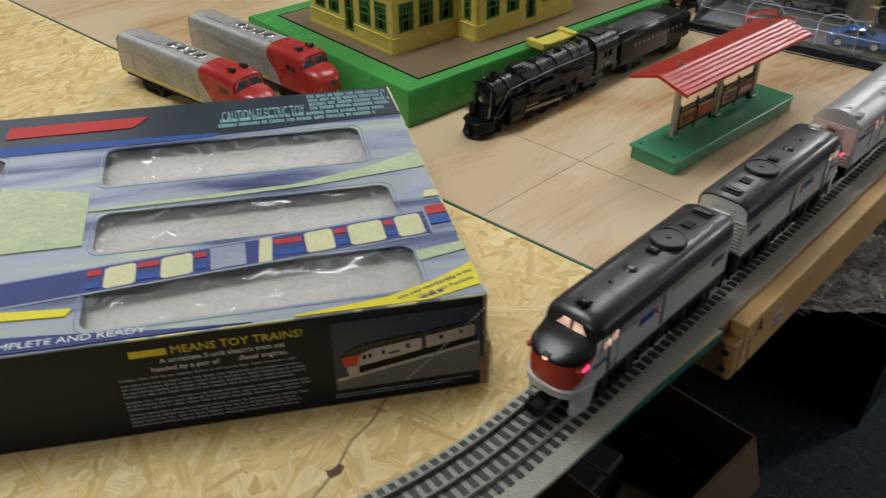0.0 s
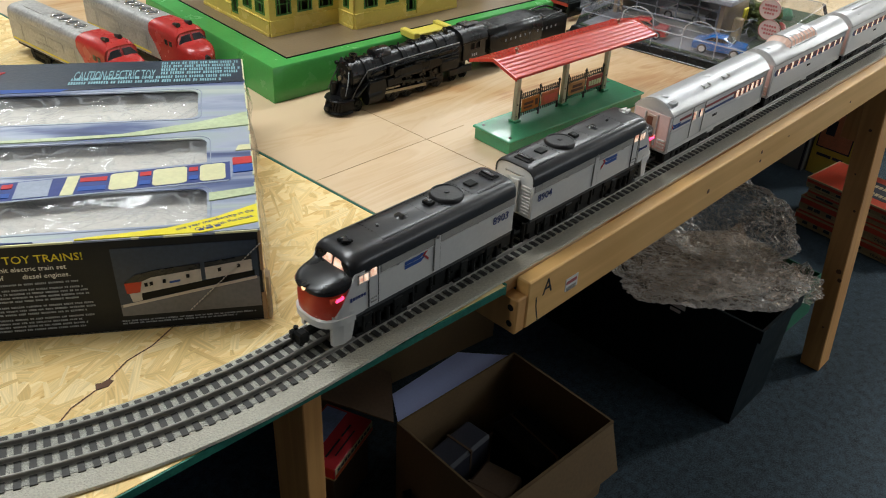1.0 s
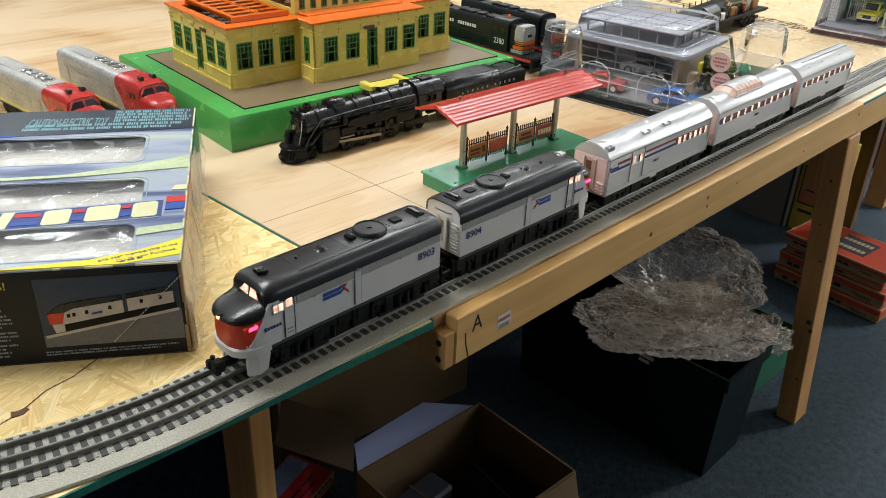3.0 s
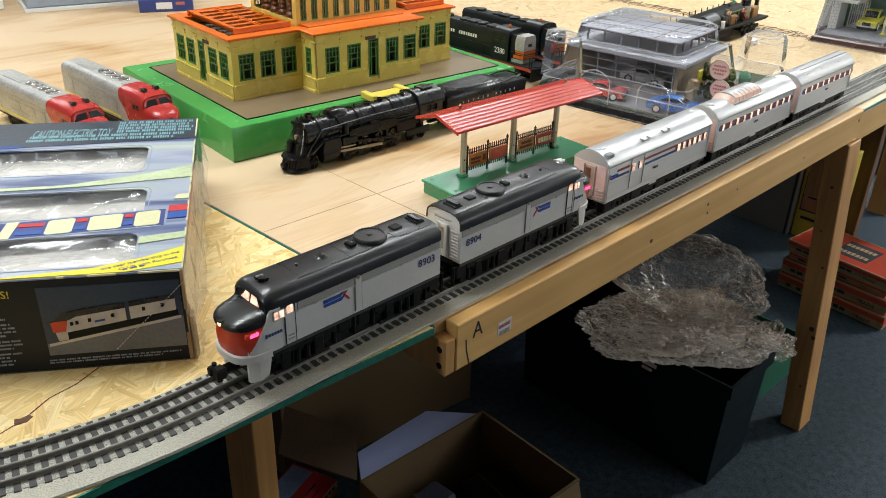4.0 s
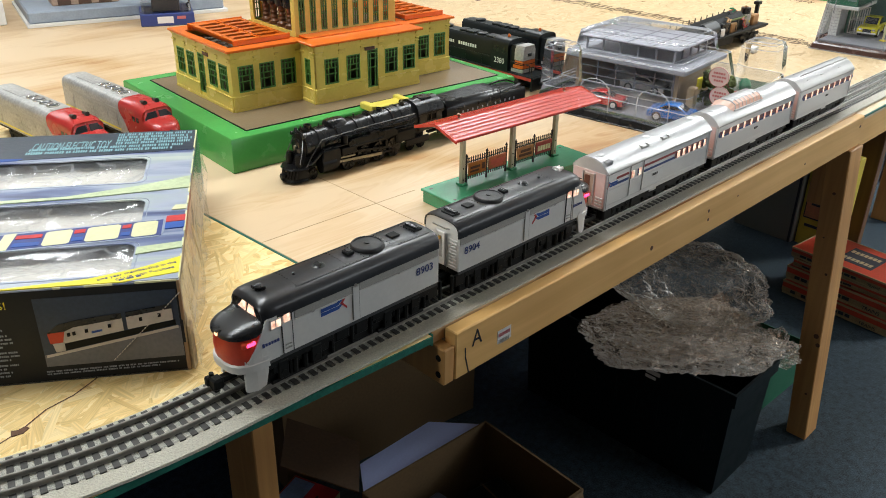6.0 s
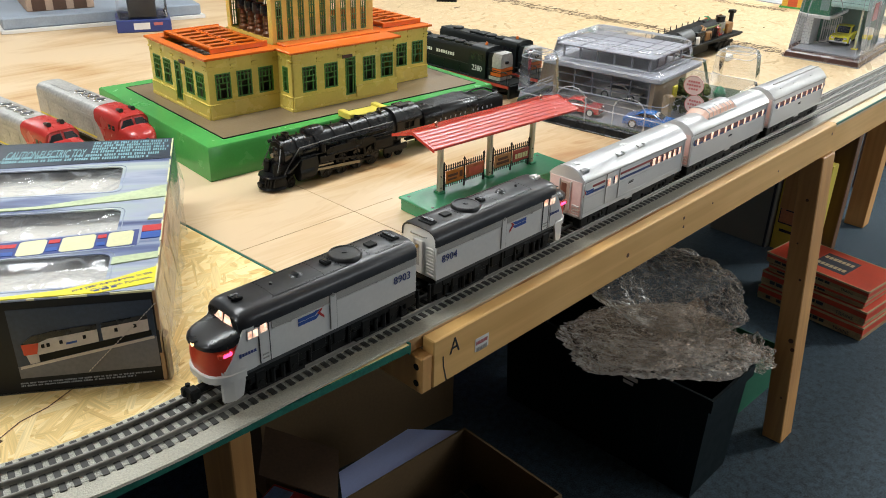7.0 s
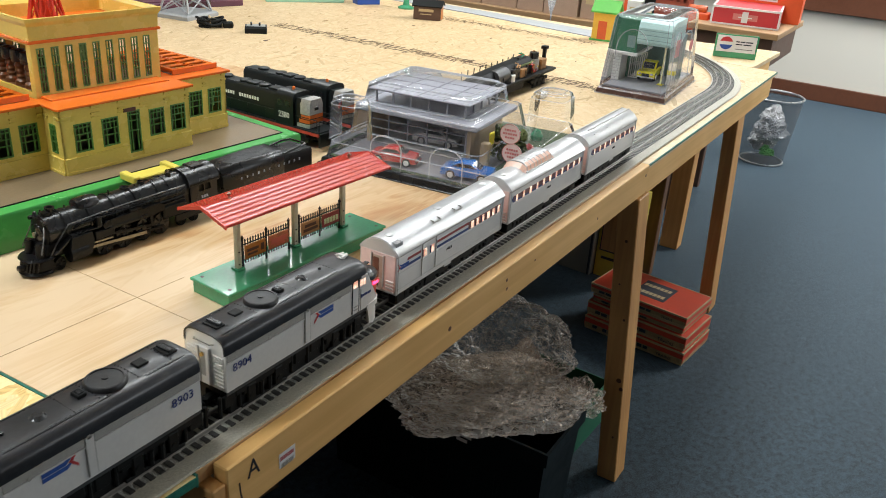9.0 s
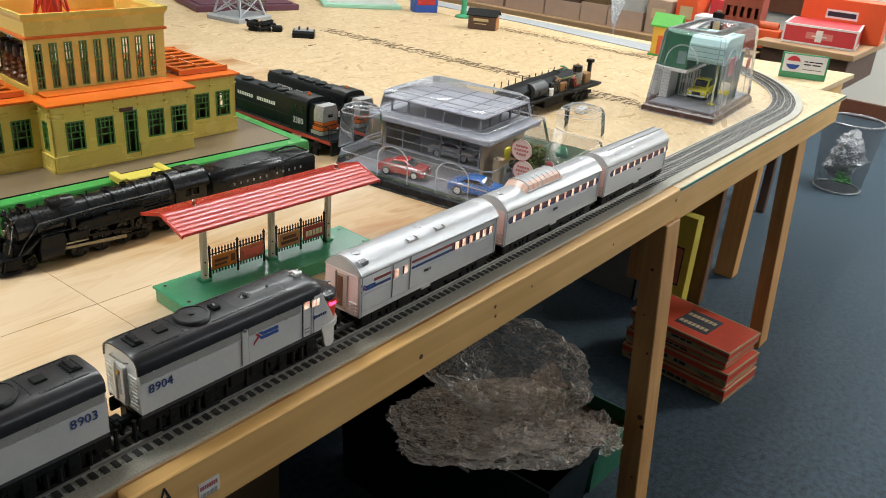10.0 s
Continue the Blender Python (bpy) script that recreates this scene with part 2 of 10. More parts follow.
SILVER = mat("silver_paint", (0.73, 0.715, 0.685), 0.36, 0.15, var=0.05, bump=0.03)
BLACK_GLOSS = mat("black_paint", (0.012, 0.0125, 0.014), 0.27, var=0.2, bump=0.03)
BLACK_MATT = mat("black_plastic", (0.006, 0.0065, 0.0062), 0.50, var=0.3, bump=0.1, spec=0.20)
ORANGE_RED = mat("orange_red_paint", (0.62, 0.055, 0.02), 0.35, var=0.08)
RED_ROOF = mat("red_plastic", (0.52, 0.040, 0.022), 0.23, var=0.1, bump=0.06)
GREEN_BASE = mat("green_paint", (0.070, 0.345, 0.078), 0.24, var=0.08, bump=0.03)
GREEN_PLAT = mat("green_platform_paint", (0.052, 0.30, 0.145), 0.22, var=0.12, bump=0.05, coat=0.3)
BROWN_PAD = mat("brown_card_panel", (0.20, 0.145, 0.085), 0.32, var=0.1)
YELLOW_W = mat("yellow_wall_paint", (0.72, 0.56, 0.125), 0.26, var=0.06, scale=25)
ORANGE_ROOF = mat("orange_roof_paint", (0.74, 0.15, 0.014), 0.20, var=0.08)
GREEN_WIN = mat("green_window_frame", (0.08, 0.21, 0.04), 0.45)
RED_F = mat("red_train_paint", (0.42, 0.032, 0.028), 0.26, var=0.12)
WORN_SILVER = mat("worn_silver_paint", (0.42, 0.41, 0.39), 0.40, 0.30, var=0.35, scale=22)
BLUE_M = mat("blue_paint", (0.02, 0.07, 0.32), 0.4)
NAVY = mat("navy_ink", (0.035, 0.055, 0.20), 0.5)
RED_INK = mat("red_ink", (0.5, 0.03, 0.03), 0.5)
def lit_pane(name, dim, bright, scale):
    """A pane with an uneven glow, as of a bulb and the fittings behind it."""
    m = mat(name, (0.45, 0.34, 0.28), 0.3, bump=0)
    nt = m.node_tree
    tc = nt.nodes.new("ShaderNodeTexCoord")
    n = nt.nodes.new("ShaderNodeTexNoise")
    n.inputs["Scale"].default_value, n.inputs["Detail"].default_value = scale, 2
    nt.links.new(tc.outputs["Object"], n.inputs["Vector"])
    r = nt.nodes.new("ShaderNodeValToRGB")
    r.color_ramp.elements[0].position, r.color_ramp.elements[0].color = 0.36, (*dim, 1)
    r.color_ramp.elements[1].position, r.color_ramp.elements[1].color = 0.60, (*bright, 1)
    nt.links.new(n.outputs["Fac"], r.inputs["Fac"])
    b = nt.nodes["Principled BSDF"]
    nt.links.new(r.outputs["Color"], b.inputs["Emission Color"])
    b.inputs["Emission Strength"].default_value = 1.0
    return m


WARM_WIN = lit_pane("lit_window", (0.52, 0.22, 0.135), (1.28, 0.90, 0.66), 150)
PINK_LAMP = mat("lit_red_lens", (0.8, 0.05, 0.12), 0.3, emit=(1.0, 0.06, 0.20), emit_s=2.6, bump=0)
HEADLAMP = mat("lit_headlamp", (0.9, 0.8, 0.6), 0.3, emit=(1.0, 0.62, 0.3), emit_s=1.6, bump=0)
# faint milky streaks in it stand in for reflections on the plastic
CLEAR = clear_plastic("clear_blister_plastic", (0.975, 0.975, 0.98), 0.05, 0.013, 0.2, 7, 0.05, (0.80, 0.80, 0.88), 1.36)
CARD_BLACK = mat("black_printed_card", (0.007, 0.009, 0.013), 0.42, var=0.2, spec=0.3)
CARD_BROWN = mat("brown_cardboard", (0.34, 0.22, 0.12), 0.8, var=0.12)
ORANGE_BOX = mat("orange_card", (0.62, 0.10, 0.025), 0.6, var=0.12)


# ---------------- building helpers ----------------
def thing(name, label, category, loc=(0, 0, 0), rz=0.0, group="", kind="", rx=0.0, ry=0.0):
    o = new(name)
    o.empty_display_size = 0.02
    o.matrix_world = pose(*loc, rx, ry, rz)
    return tagged(o, label, category, group, kind)


def part(name, bm, material, parent=None, label="", smooth=False, kind=""):
    me = bpy.data.meshes.new(name)
    bmesh.ops.recalc_face_normals(bm, faces=bm.faces)
    if smooth:
        for f in bm.faces:
            f.smooth = True
        lim = math.cos(radians(38))
        for e in bm.edges:
            if len(e.link_faces) == 2 and e.link_faces[0].normal.dot(e.link_faces[1].normal) < lim:
                e.smooth = False
    bm.to_mesh(me)
    bm.free()
    me.materials.append(material)
    o = new(name, me)
    if parent:
        o.parent = parent
    return tagged(o, label, kind=kind)


def again(ob, parent, m):
    """One more part on the same mesh."""
    o = new(ob.name.split(".")[0], ob.data)
    o.parent = parent
    o.matrix_basis = m
    return o


def box(x0, x1, y0, y1, z0, z1, bev=0.0, bm=None, seg=1):
    bm = bm or bmesh.new()
    b2 = bmesh.new()
    vs = [b2.verts.new((x, y, z)) for x in (x0, x1) for y in (y0, y1) for z in (z0, z1)]
    for f in ((0, 1, 3, 2), (4, 6, 7, 5), (0, 4, 5, 1), (2, 3, 7, 6), (0, 2, 6, 4), (1, 5, 7, 3)):
        b2.faces.new([vs[i] for i in f])
    if bev:
        bmesh.ops.bevel(b2, geom=b2.edges[:], offset=bev, segments=seg, affect="EDGES", profile=0.5)
    join(bm, b2)
    return bm


def join(bm, b2, m=None):
    if m is not None:
        b2.transform(m)
    mp = {v: bm.verts.new(v.co) for v in b2.verts}
    for f in b2.faces:
        bm.faces.new([mp[v] for v in f.verts])
    b2.free()
    return bm


def cyl(p0, p1, r0, r1=None, n=12, bm=None):
    bm = bm or bmesh.new()
    r1 = r0 if r1 is None else r1
    p0, p1 = Vector(p0), Vector(p1)
    q = (p1 - p0).to_track_quat("Z", "Y").to_matrix()
    a, b = [], []
    for i in range(n):
        d = q @ Vector((math.cos(2 * math.pi * i / n), math.sin(2 * math.pi * i / n), 0))
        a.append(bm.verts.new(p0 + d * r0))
        b.append(bm.verts.new(p1 + d * r1))
    for i in range(n):
        j = (i + 1) % n
        bm.faces.new((a[i], a[j], b[j], b[i]))
    bm.faces.new(a[::-1])
    bm.faces.new(b)
    return bm


def tube(pts, r, n=6, bm=None):
    bm = bm or bmesh.new()
    for a, b in zip(pts, pts[1:]):
        cyl(a, b, r, r, n, bm)
    return bm


def prism(outline, axis, d0, d1, bm=None):
    """An outline in the two other axes, drawn out along axis from d0 to d1."""
    bm = bm or bmesh.new()

    def at(u, v, d):
        return {"x": (d, u, v), "y": (u, d, v), "z": (u, v, d)}[axis]
    a = [bm.verts.new(at(u, v, d0)) for u, v in outline]
    b = [bm.verts.new(at(u, v, d1)) for u, v in outline]
    n = len(a)
    for i in range(n):
        j = (i + 1) % n
        bm.faces.new((a[i], a[j], b[j], b[i]))
    bm.faces.new(a[::-1])
    bm.faces.new(b)
    return bm


def loft(rings, caps=True, bm=None, closed=True):
    bm = bm or bmesh.new()
    vs = [[bm.verts.new(p) for p in r] for r in rings]
    n = len(vs[0])
    for a, b in zip(vs, vs[1:]):
        for i in range(n if closed else n - 1):
            j = (i + 1) % n
            bm.faces.new((a[i], a[j], b[j], b[i]))
    if caps:
        bm.faces.new(vs[0][::-1])
        bm.faces.new(vs[-1])
    return bm


def slab(u0, u1, v0, v1, d0, d1, holes, axis="z"):
    """A slab in two axes, d0 to d1 thick along axis, with rectangular holes (u0, u1, v0, v1) right through; one joined skin."""
    bm = bmesh.new()
    us = sorted({round(u, 6) for h in holes for u in h[:2]} | {round(u0, 6), round(u1, 6)})
    vs = sorted({round(v, 6) for h in holes for v in h[2:]} | {round(v0, 6), round(v1, 6)})
    nu, nv = len(us) - 1, len(vs) - 1

    def solid(i, j):
        if not (0 <= i < nu and 0 <= j < nv):
            return False
        cu, cv = (us[i] + us[i + 1]) / 2, (vs[j] + vs[j + 1]) / 2
        return not any(h[0] < cu < h[1] and h[2] < cv < h[3] for h in holes)
    at = {}

    def vert(i, j, k):
        if (i, j, k) not in at:
            u, v, d = us[i], vs[j], (d0, d1)[k]
            at[i, j, k] = bm.verts.new({"x": (d, u, v), "y": (u, d, v), "z": (u, v, d)}[axis])
        return at[i, j, k]
    for i in range(nu):
        for j in range(nv):
            if not solid(i, j):
                continue
            q = ((i, j), (i + 1, j), (i + 1, j + 1), (i, j + 1))
            for k in (0, 1):
                bm.faces.new([vert(a, b, k) for a, b in q])
            for s, (di, dj) in enumerate(((0, -1), (1, 0), (0, 1), (-1, 0))):
                if not solid(i + di, j + dj):
                    a, b = q[s], q[(s + 1) % 4]
                    bm.faces.new([vert(*a, 0), vert(*b, 0), vert(*b, 1), vert(*a, 1)])
    return bm


def turned(profile, n=20, bm=None, at=(0, 0, 0), caps=True):
    """Profile (r, z) turned about the z axis."""
    bm = bm or bmesh.new()
    rings = [[(at[0] + r * math.cos(2 * math.pi * i / n), at[1] + r * math.sin(2 * math.pi * i / n), at[2] + z) for i in range(n)] for r, z in profile]
    return loft(rings, caps, bm)


def words(text, size, material, parent, m, label="", name="lettering", align="CENTER", depth=0.0002):
    c = bpy.data.curves.new(name, "FONT")
    c.body, c.size, c.align_x, c.align_y, c.extrude, c.resolution_u = text, size, align, "CENTER", depth, 2
    o = new(name, c)
    me = bpy.data.meshes.new_from_object(o)
    bpy.data.objects.remove(o)
    me.materials.append(material)
    o = new(name, me)
    o.parent = parent
    o.matrix_basis = m
    return tagged(o, label)


def bars(rows, material, parent, m, name="print_bar", label=""):
    """Unreadable print: thin bars, each (x0, x1, y, height)."""
    bm = bmesh.new()
    for x0, x1, y, h in rows:
        box(x0, x1, y - h / 2, y + h / 2, 0, 0.0003, bm=bm)
    o = part(name, bm, material, parent, label)
    o.matrix_basis = m
    return o


def setting(name, bm, material, label, category="", parent=None):
    return tagged(part(name, bm, material, parent), label, category, kind="structure")


# ---------------- room ----------------
setting("floor", box(-4, 5.7, -3.5, 5.0, -0.1, 0), CARPET, "speckled dark blue-grey carpet", "floor")
setting("wall_east", box(5.7, 5.85, -3.5, 5.0, 0, 2.6), WALL_M, "cream painted wall", "wall")
setting("wall_west", box(-4.15, -4, -3.5, 5.0, 0, 2.6), DARK_WALL_M, "unseen dark brown wall", "wall")
setting("wall_north", box(-4, 5.7, 5.0, 5.15, 0, 2.6), WALL_M, "cream painted wall", "wall")
south = bmesh.new()
for q in ((-4, 1.3, 0, 2.6), (3.7, 5.7, 0, 2.6), (1.3, 3.7, 0, 0.85), (1.3, 3.7, 2.05, 2.6)):
    box(q[0], q[1], -3.65, -3.5, q[2], q[3], 0, south)
bmesh.ops.remove_doubles(south, verts=south.verts, dist=1e-5)
setting("wall_south", south, DARK_WALL_M, "unseen dark brown wall with a window opening", "wall")
win = setting("window_1", box(1.3, 3.7, -3.56, -3.5, 0.85, 0.90, 0.003), CEIL_M, "white window with daylight outside", "window")
for q in ((1.3, 3.7, 2.0, 2.05), (1.3, 1.35, 0.90, 2.0), (3.65, 3.7, 0.90, 2.0), (2.475, 2.525, 0.90, 2.0)):
    part("window_frame", box(q[0], q[1], -3.56, -3.505, q[2], q[3], 0.003), CEIL_M, win)
setting("ceiling", box(-4, 5.7, -3.5, 5.0, 2.6, 2.7), CEIL_M, "white ceiling", "ceiling")
setting("baseboard", box(5.68, 5.698, -3.5, 5.0, 0, 0.11, 0.004), BASE_M, "dark brown wooden baseboard along the cream wall", "baseboard")
for lx, ly, lw in LAMPS:
    o = thing("ceiling_light", "white fluorescent ceiling light fixture", "ceiling light", (lx, ly, 2.53), group="ceiling lights")
    part("housing", box(-0.63, 0.63, -0.18, 0.18, 0.0, 0.07, 0.01), CEIL_M, o)

# ---------------- table ----------------
table = thing("train_table", "large plywood train table on pine legs", "table")
SH = 0.014


def sheet(x0, x1, y0, y1, dz, material, turn=0.0, pivot=(0, 0), name="sheet", label=""):
    bm = box(x0, x1, y0, y1, T - SH, T + dz, 0.0008)
    bm.transform(Matrix.Translation((*pivot, 0)) @ Matrix.Rotation(radians(turn), 4, "Z") @ Matrix.Translation((-pivot[0], -pivot[1], 0)))
    return part(name, bm, material, table, label)


part("strand_board_sheet", prism([(-1.24, 0.075), (-0.335, 0.0300), (-0.022, 0.0160), (-0.1155, 2.44), (-1.33, 2.44)], "z", T - 0.0085, T), OSB, table, "yellow strand board sheet")
part("plywood_sheet", prism([(-0.0185, 0.0195), (1.188, 0.0195), (1.188, 2.44), (-0.112, 2.44)], "z", T - SH, T + 0.0015), PLY, table, "smooth birch plywood sheet")
part("edge_paint", prism([(-0.0215, 0.0165), (-0.0188, 0.0165), (-0.1123, 2.44), (-0.115, 2.44)], "z", T - SH, T + 0.0008), GREEN_EDGE, table)
part("edge_paint", prism([(-1.24, 0.0730), (-0.335, 0.0280), (-0.022, 0.0140), (-0.022, 0.0159), (-0.335, 0.0299), (-1.24, 0.0749)], "z", T - 0.0088, T - 0.0005), GREEN_EDGE, table, "green painted board edge")
part("edge_paint", box(1.192, 2.42, 0.0015, 0.0038, T - 0.0060, T - 0.0015), GREEN_EDGE, table)
sheet(1.190, 2.42, 0.004, 2.44, -0.001, OSB_PALE, 0, (0, 0), "strand_board_sheet", "pale strand board sheet")
part("face_board", box(0.001, 1.186, 0, 0.019, T - 0.0635, T, 0.0015), PINE, table)
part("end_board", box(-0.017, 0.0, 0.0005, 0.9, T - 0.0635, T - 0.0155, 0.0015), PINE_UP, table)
part("face_board", box(1.1945, 2.40, 0.009, 0.028, T - 0.080, T - 0.0155, 0.0015), PINE, table)
part("joint_block", box(1.150, 1.240, 0.0290, 0.062, T - 0.105, T - 0.0155, 0.0015), DARK_WOOD, table, "dark wooden block behind the joint")


def leg(xc, yb, yt, w=0.085, d=0.038, z1=None, lean=0.0):
    z1 = z1 or T - 0.064
    bm = loft([[(xc - w / 2, yb, 0), (xc + w / 2, yb, 0), (xc + w / 2, yb + d, 0), (xc - w / 2, yb + d, 0)],
               [(xc + lean - w / 2, yt, z1), (xc + lean + w / 2, yt, z1), (xc + lean + w / 2, yt + d, z1), (xc + lean - w / 2, yt + d, z1)]])
    bmesh.ops.bevel(bm, geom=bm.edges[:], offset=0.002, segments=1, affect="EDGES")
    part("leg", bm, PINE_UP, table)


leg(1.1525, -0.07, -0.006, 0.063, 0.046, lean=0.018)
leg(2.150, -0.012, 0.03, 0.078, 0.040)
part("leg", box(2.250, 2.288, 0.246, 0.335, 0, T - SH, 0.002), DARK_WOOD, table, "dark stained wooden leg")
leg(-0.0635, 0.33, 0.33, 0.037, 0.088, T - 0.0087)

# ---------------- flakes on the strand boards ----------------
def flake_material(name, shades, var):
    """Wood flakes: each its own shade, with fibres along its length."""
    m = bpy.data.materials.new(name)
    m.use_nodes = True
    nt = m.node_tree
    b = nt.nodes["Principled BSDF"]
    geo = nt.nodes.new("ShaderNodeNewGeometry")
    uv = nt.nodes.new("ShaderNodeUVMap")
    mp = nt.nodes.new("ShaderNodeMapping")
    mp.inputs["Scale"].default_value = (22, 620, 1)
    nt.links.new(uv.outputs["UV"], mp.inputs["Vector"])
    n = node(nt, "ShaderNodeTexNoise", Scale=1.0, Detail=3)
    nt.links.new(mp.outputs["Vector"], n.inputs["Vector"])
    r = nt.nodes.new("ShaderNodeValToRGB")
    cr = r.color_ramp
    cr.elements[0].position, cr.elements[0].color = 0.0, (*shades[0], 1)
    cr.elements[1].position, cr.elements[1].color = 1.0, (*shades[-1], 1)
    for i, c in enumerate(shades[1:-1]):
        cr.elements.new((0.07, 0.38, 0.70)[i]).color = (*c, 1)
    nt.links.new(geo.outputs["Random Per Island"], r.inputs["Fac"])
    mr = nt.nodes.new("ShaderNodeMapRange")
    mr.inputs["From Min"].default_value, mr.inputs["From Max"].default_value = 0.3, 0.7
    mr.inputs["To Min"].default_value, mr.inputs["To Max"].default_value = 1 - var, 1 + var * 0.5
    nt.links.new(n.outputs["Fac"], mr.inputs["Value"])
    mul = nt.nodes.new("ShaderNodeVectorMath")
    mul.operation = "SCALE"
    nt.links.new(r.outputs["Color"], mul.inputs[0])
    nt.links.new(mr.outputs["Result"], mul.inputs["Scale"])
    nt.links.new(mul.outputs["Vector"], b.inputs["Base Color"])
    b.inputs["Roughness"].default_value = 0.5
    bp = nt.nodes.new("ShaderNodeBump")
    bp.inputs["Strength"].default_value, bp.inputs["Distance"].default_value = 0.25, 0.001
    nt.links.new(n.outputs["Fac"], bp.inputs["Height"])
    nt.links.new(bp.outputs["Normal"], b.inputs["Normal"])
    return m


FLAKES_GOLD = flake_material("golden_flakes", ((0.66, 0.43, 0.155), (0.76, 0.52, 0.195), (0.82, 0.585, 0.24), (0.86, 0.635, 0.28), (0.90, 0.70, 0.36)), 0.20)
FLAKES_PALE = flake_material("pale_flakes", ((0.44, 0.29, 0.13), (0.60, 0.42, 0.22), (0.63, 0.455, 0.25), (0.65, 0.48, 0.275), (0.68, 0.52, 0.31)), 0.10)


def flakes(name, x0, x1, y0, y1, count, seed, top, material, inside):
    """Thin pressed flakes that lie over one another on a strand board."""
    rnd = random.Random(seed)
    verts, faces, uvs = [], [], []
    for k in range(count):
        x, y = rnd.uniform(x0, x1), rnd.uniform(y0, y1)
        ln = rnd.choice((0.02, 0.03, 0.045, 0.06, 0.08)) * rnd.uniform(0.7, 1.3)
        w = rnd.uniform(0.003, 0.016)
        a = rnd.gauss(0.35, 0.55) if rnd.random() < 0.75 else rnd.uniform(0, 3.14)
        c, s = math.cos(a), math.sin(a)
        out = [(-ln / 2 * rnd.uniform(0.8, 1), -w / 2 * rnd.uniform(0.2, 1)), (rnd.uniform(-0.2, 0.2) * ln, -w / 2 * rnd.uniform(0.9, 1.1)), (ln / 2 * rnd.uniform(0.8, 1), -w / 2 * rnd.uniform(0.1, 1)),
               (ln / 2 * rnd.uniform(0.85, 1), w / 2 * rnd.uniform(0.2, 1)), (rnd.uniform(-0.2, 0.2) * ln, w / 2 * rnd.uniform(0.9, 1.1)), (-ln / 2 * rnd.uniform(0.8, 1), w / 2 * rnd.uniform(0.1, 1))]
        pts = [(x + u * c - v * s, y + u * s + v * c) for u, v in out]
        if not all(inside(*p) for p in pts):
            continue
        z = top + 0.0001 + 0.0005 * k / count
        i0 = len(verts)
        verts += [(p[0], p[1], z) for p in pts]
        faces.append(tuple(range(i0, i0 + 6)))
        uvs += [(u + k * 0.37, v + k * 0.11) for u, v in out]
    me = bpy.data.meshes.new(name)
    me.from_pydata(verts, [], faces)
    layer = me.uv_layers.new(name="UVMap")
    for i, q in enumerate(uvs):
        layer.data[i].uv = q
    me.materials.append(material)
    o = new(name, me)
    o.parent = table
    return tagged(o, "pressed wood flakes of the strand board", kind="stuff")


flakes("wood_flake", -1.2, -0.02, 0.02, 1.6, 9500, 5, T, FLAKES_GOLD, lambda x, y: x < -0.024 - 0.0384 * (y - 0.016) and y > 0.018 + 0.046 * (-x - 0.02))
flakes("wood_flake", 1.19, 2.42, 0.005, 2.44, 11000, 6, T - 0.001, FLAKES_PALE, lambda x, y: 1.192 < x < 2.418 and 0.006 < y < 2.43)

# ---------------- track ----------------
TC, XL, RL, XR, RR = 0.071, -0.27, 0.60, 1.93, 0.665


def along(s):
    """Place and heading on the track's centre line; s runs with x on the straight."""
    if s < XL:
        a = (XL - s) / RL
        return XL - RL * math.sin(a), TC + RL * (1 - math.cos(a)), -a
    if s > XR:
        a = (s - XR) / RR
        return XR + RR * math.sin(a), TC + RR * (1 - math.cos(a)), a
    return s, TC, 0.0


def ribbon(offs_z, s0, s1, step=0.03):
    rings = []
    n = int((s1 - s0) / step)
    for i in range(n + 1):
        x, y, a = along(s0 + (s1 - s0) * i / n)
        rings.append([(x - math.sin(a) * o, y + math.cos(a) * o, T + z) for o, z in offs_z])
    return rings


track = thing("railway_track", "three-rail toy train track with dark ties on a grey bed", "track")
part("roadbed", loft(ribbon([(-0.051, 0.0016), (0.034, 0.0016), (0.034, 0.004), (-0.050, 0.004)], -0.75, 2.95)), GREY_BED, track)
part("ballast_strip", loft(ribbon([(-0.0295, 0.0040), (0.0295, 0.0040), (0.0290, 0.0047), (-0.0290, 0.0047)], -0.75, 2.95)), TIE_GAP, track, "light grey ballast strip")
for off in (-0.0195, 0.0, 0.0195):
    prof = [(-0.0016, 0.0050), (0.0016, 0.0050), (0.0006, 0.0058), (0.0006, 0.0082), (0.0013, 0.0092), (0.0012, 0.0103), (0.0006, 0.0109), (-0.0006, 0.0109), (-0.0012, 0.0103), (-0.0013, 0.0092), (-0.0006, 0.0082), (-0.0006, 0.0058)]
    part("rail", loft(ribbon([(o + off, z) for o, z in prof], -0.75, 2.95)), RAIL_M, track, smooth=True)
first = None
s = -0.7
while s < 2.9:
    x, y, a = along(s)
    if first is None:
        first = part("tie", box(-0.0029, 0.0029, -0.031, 0.031, 0.0035, 0.0054), TIE_M, track)
        first.matrix_basis = pose(x, y, T, 0, 0, math.degrees(a))
    else:
        again(first, track, pose(x, y, T, 0, 0, math.degrees(a)))
    s += 0.0112


# ---------------- toy train: shared pieces ----------------
def arch(w, zb, zt, zr, n=7, flat=False):
    """A car's section: upright sides and a rounded roof."""
    pts = [(w, zb), (w, zt)]
    for i in range(1, 2 * n):
        if flat:
            y = w * (1 - i / n)
            pts.append((y, zt + (zr - zt) * (1 - abs(y / w) ** 2.3)))
            continue
        a = math.pi * i / (2 * n)
        pts.append((w * math.copysign(abs(math.cos(a)) ** 0.62, math.cos(a)), zt + (zr - zt) * abs(math.sin(a)) ** 0.66))
    return pts + [(-w, zt), (-w, zb)]


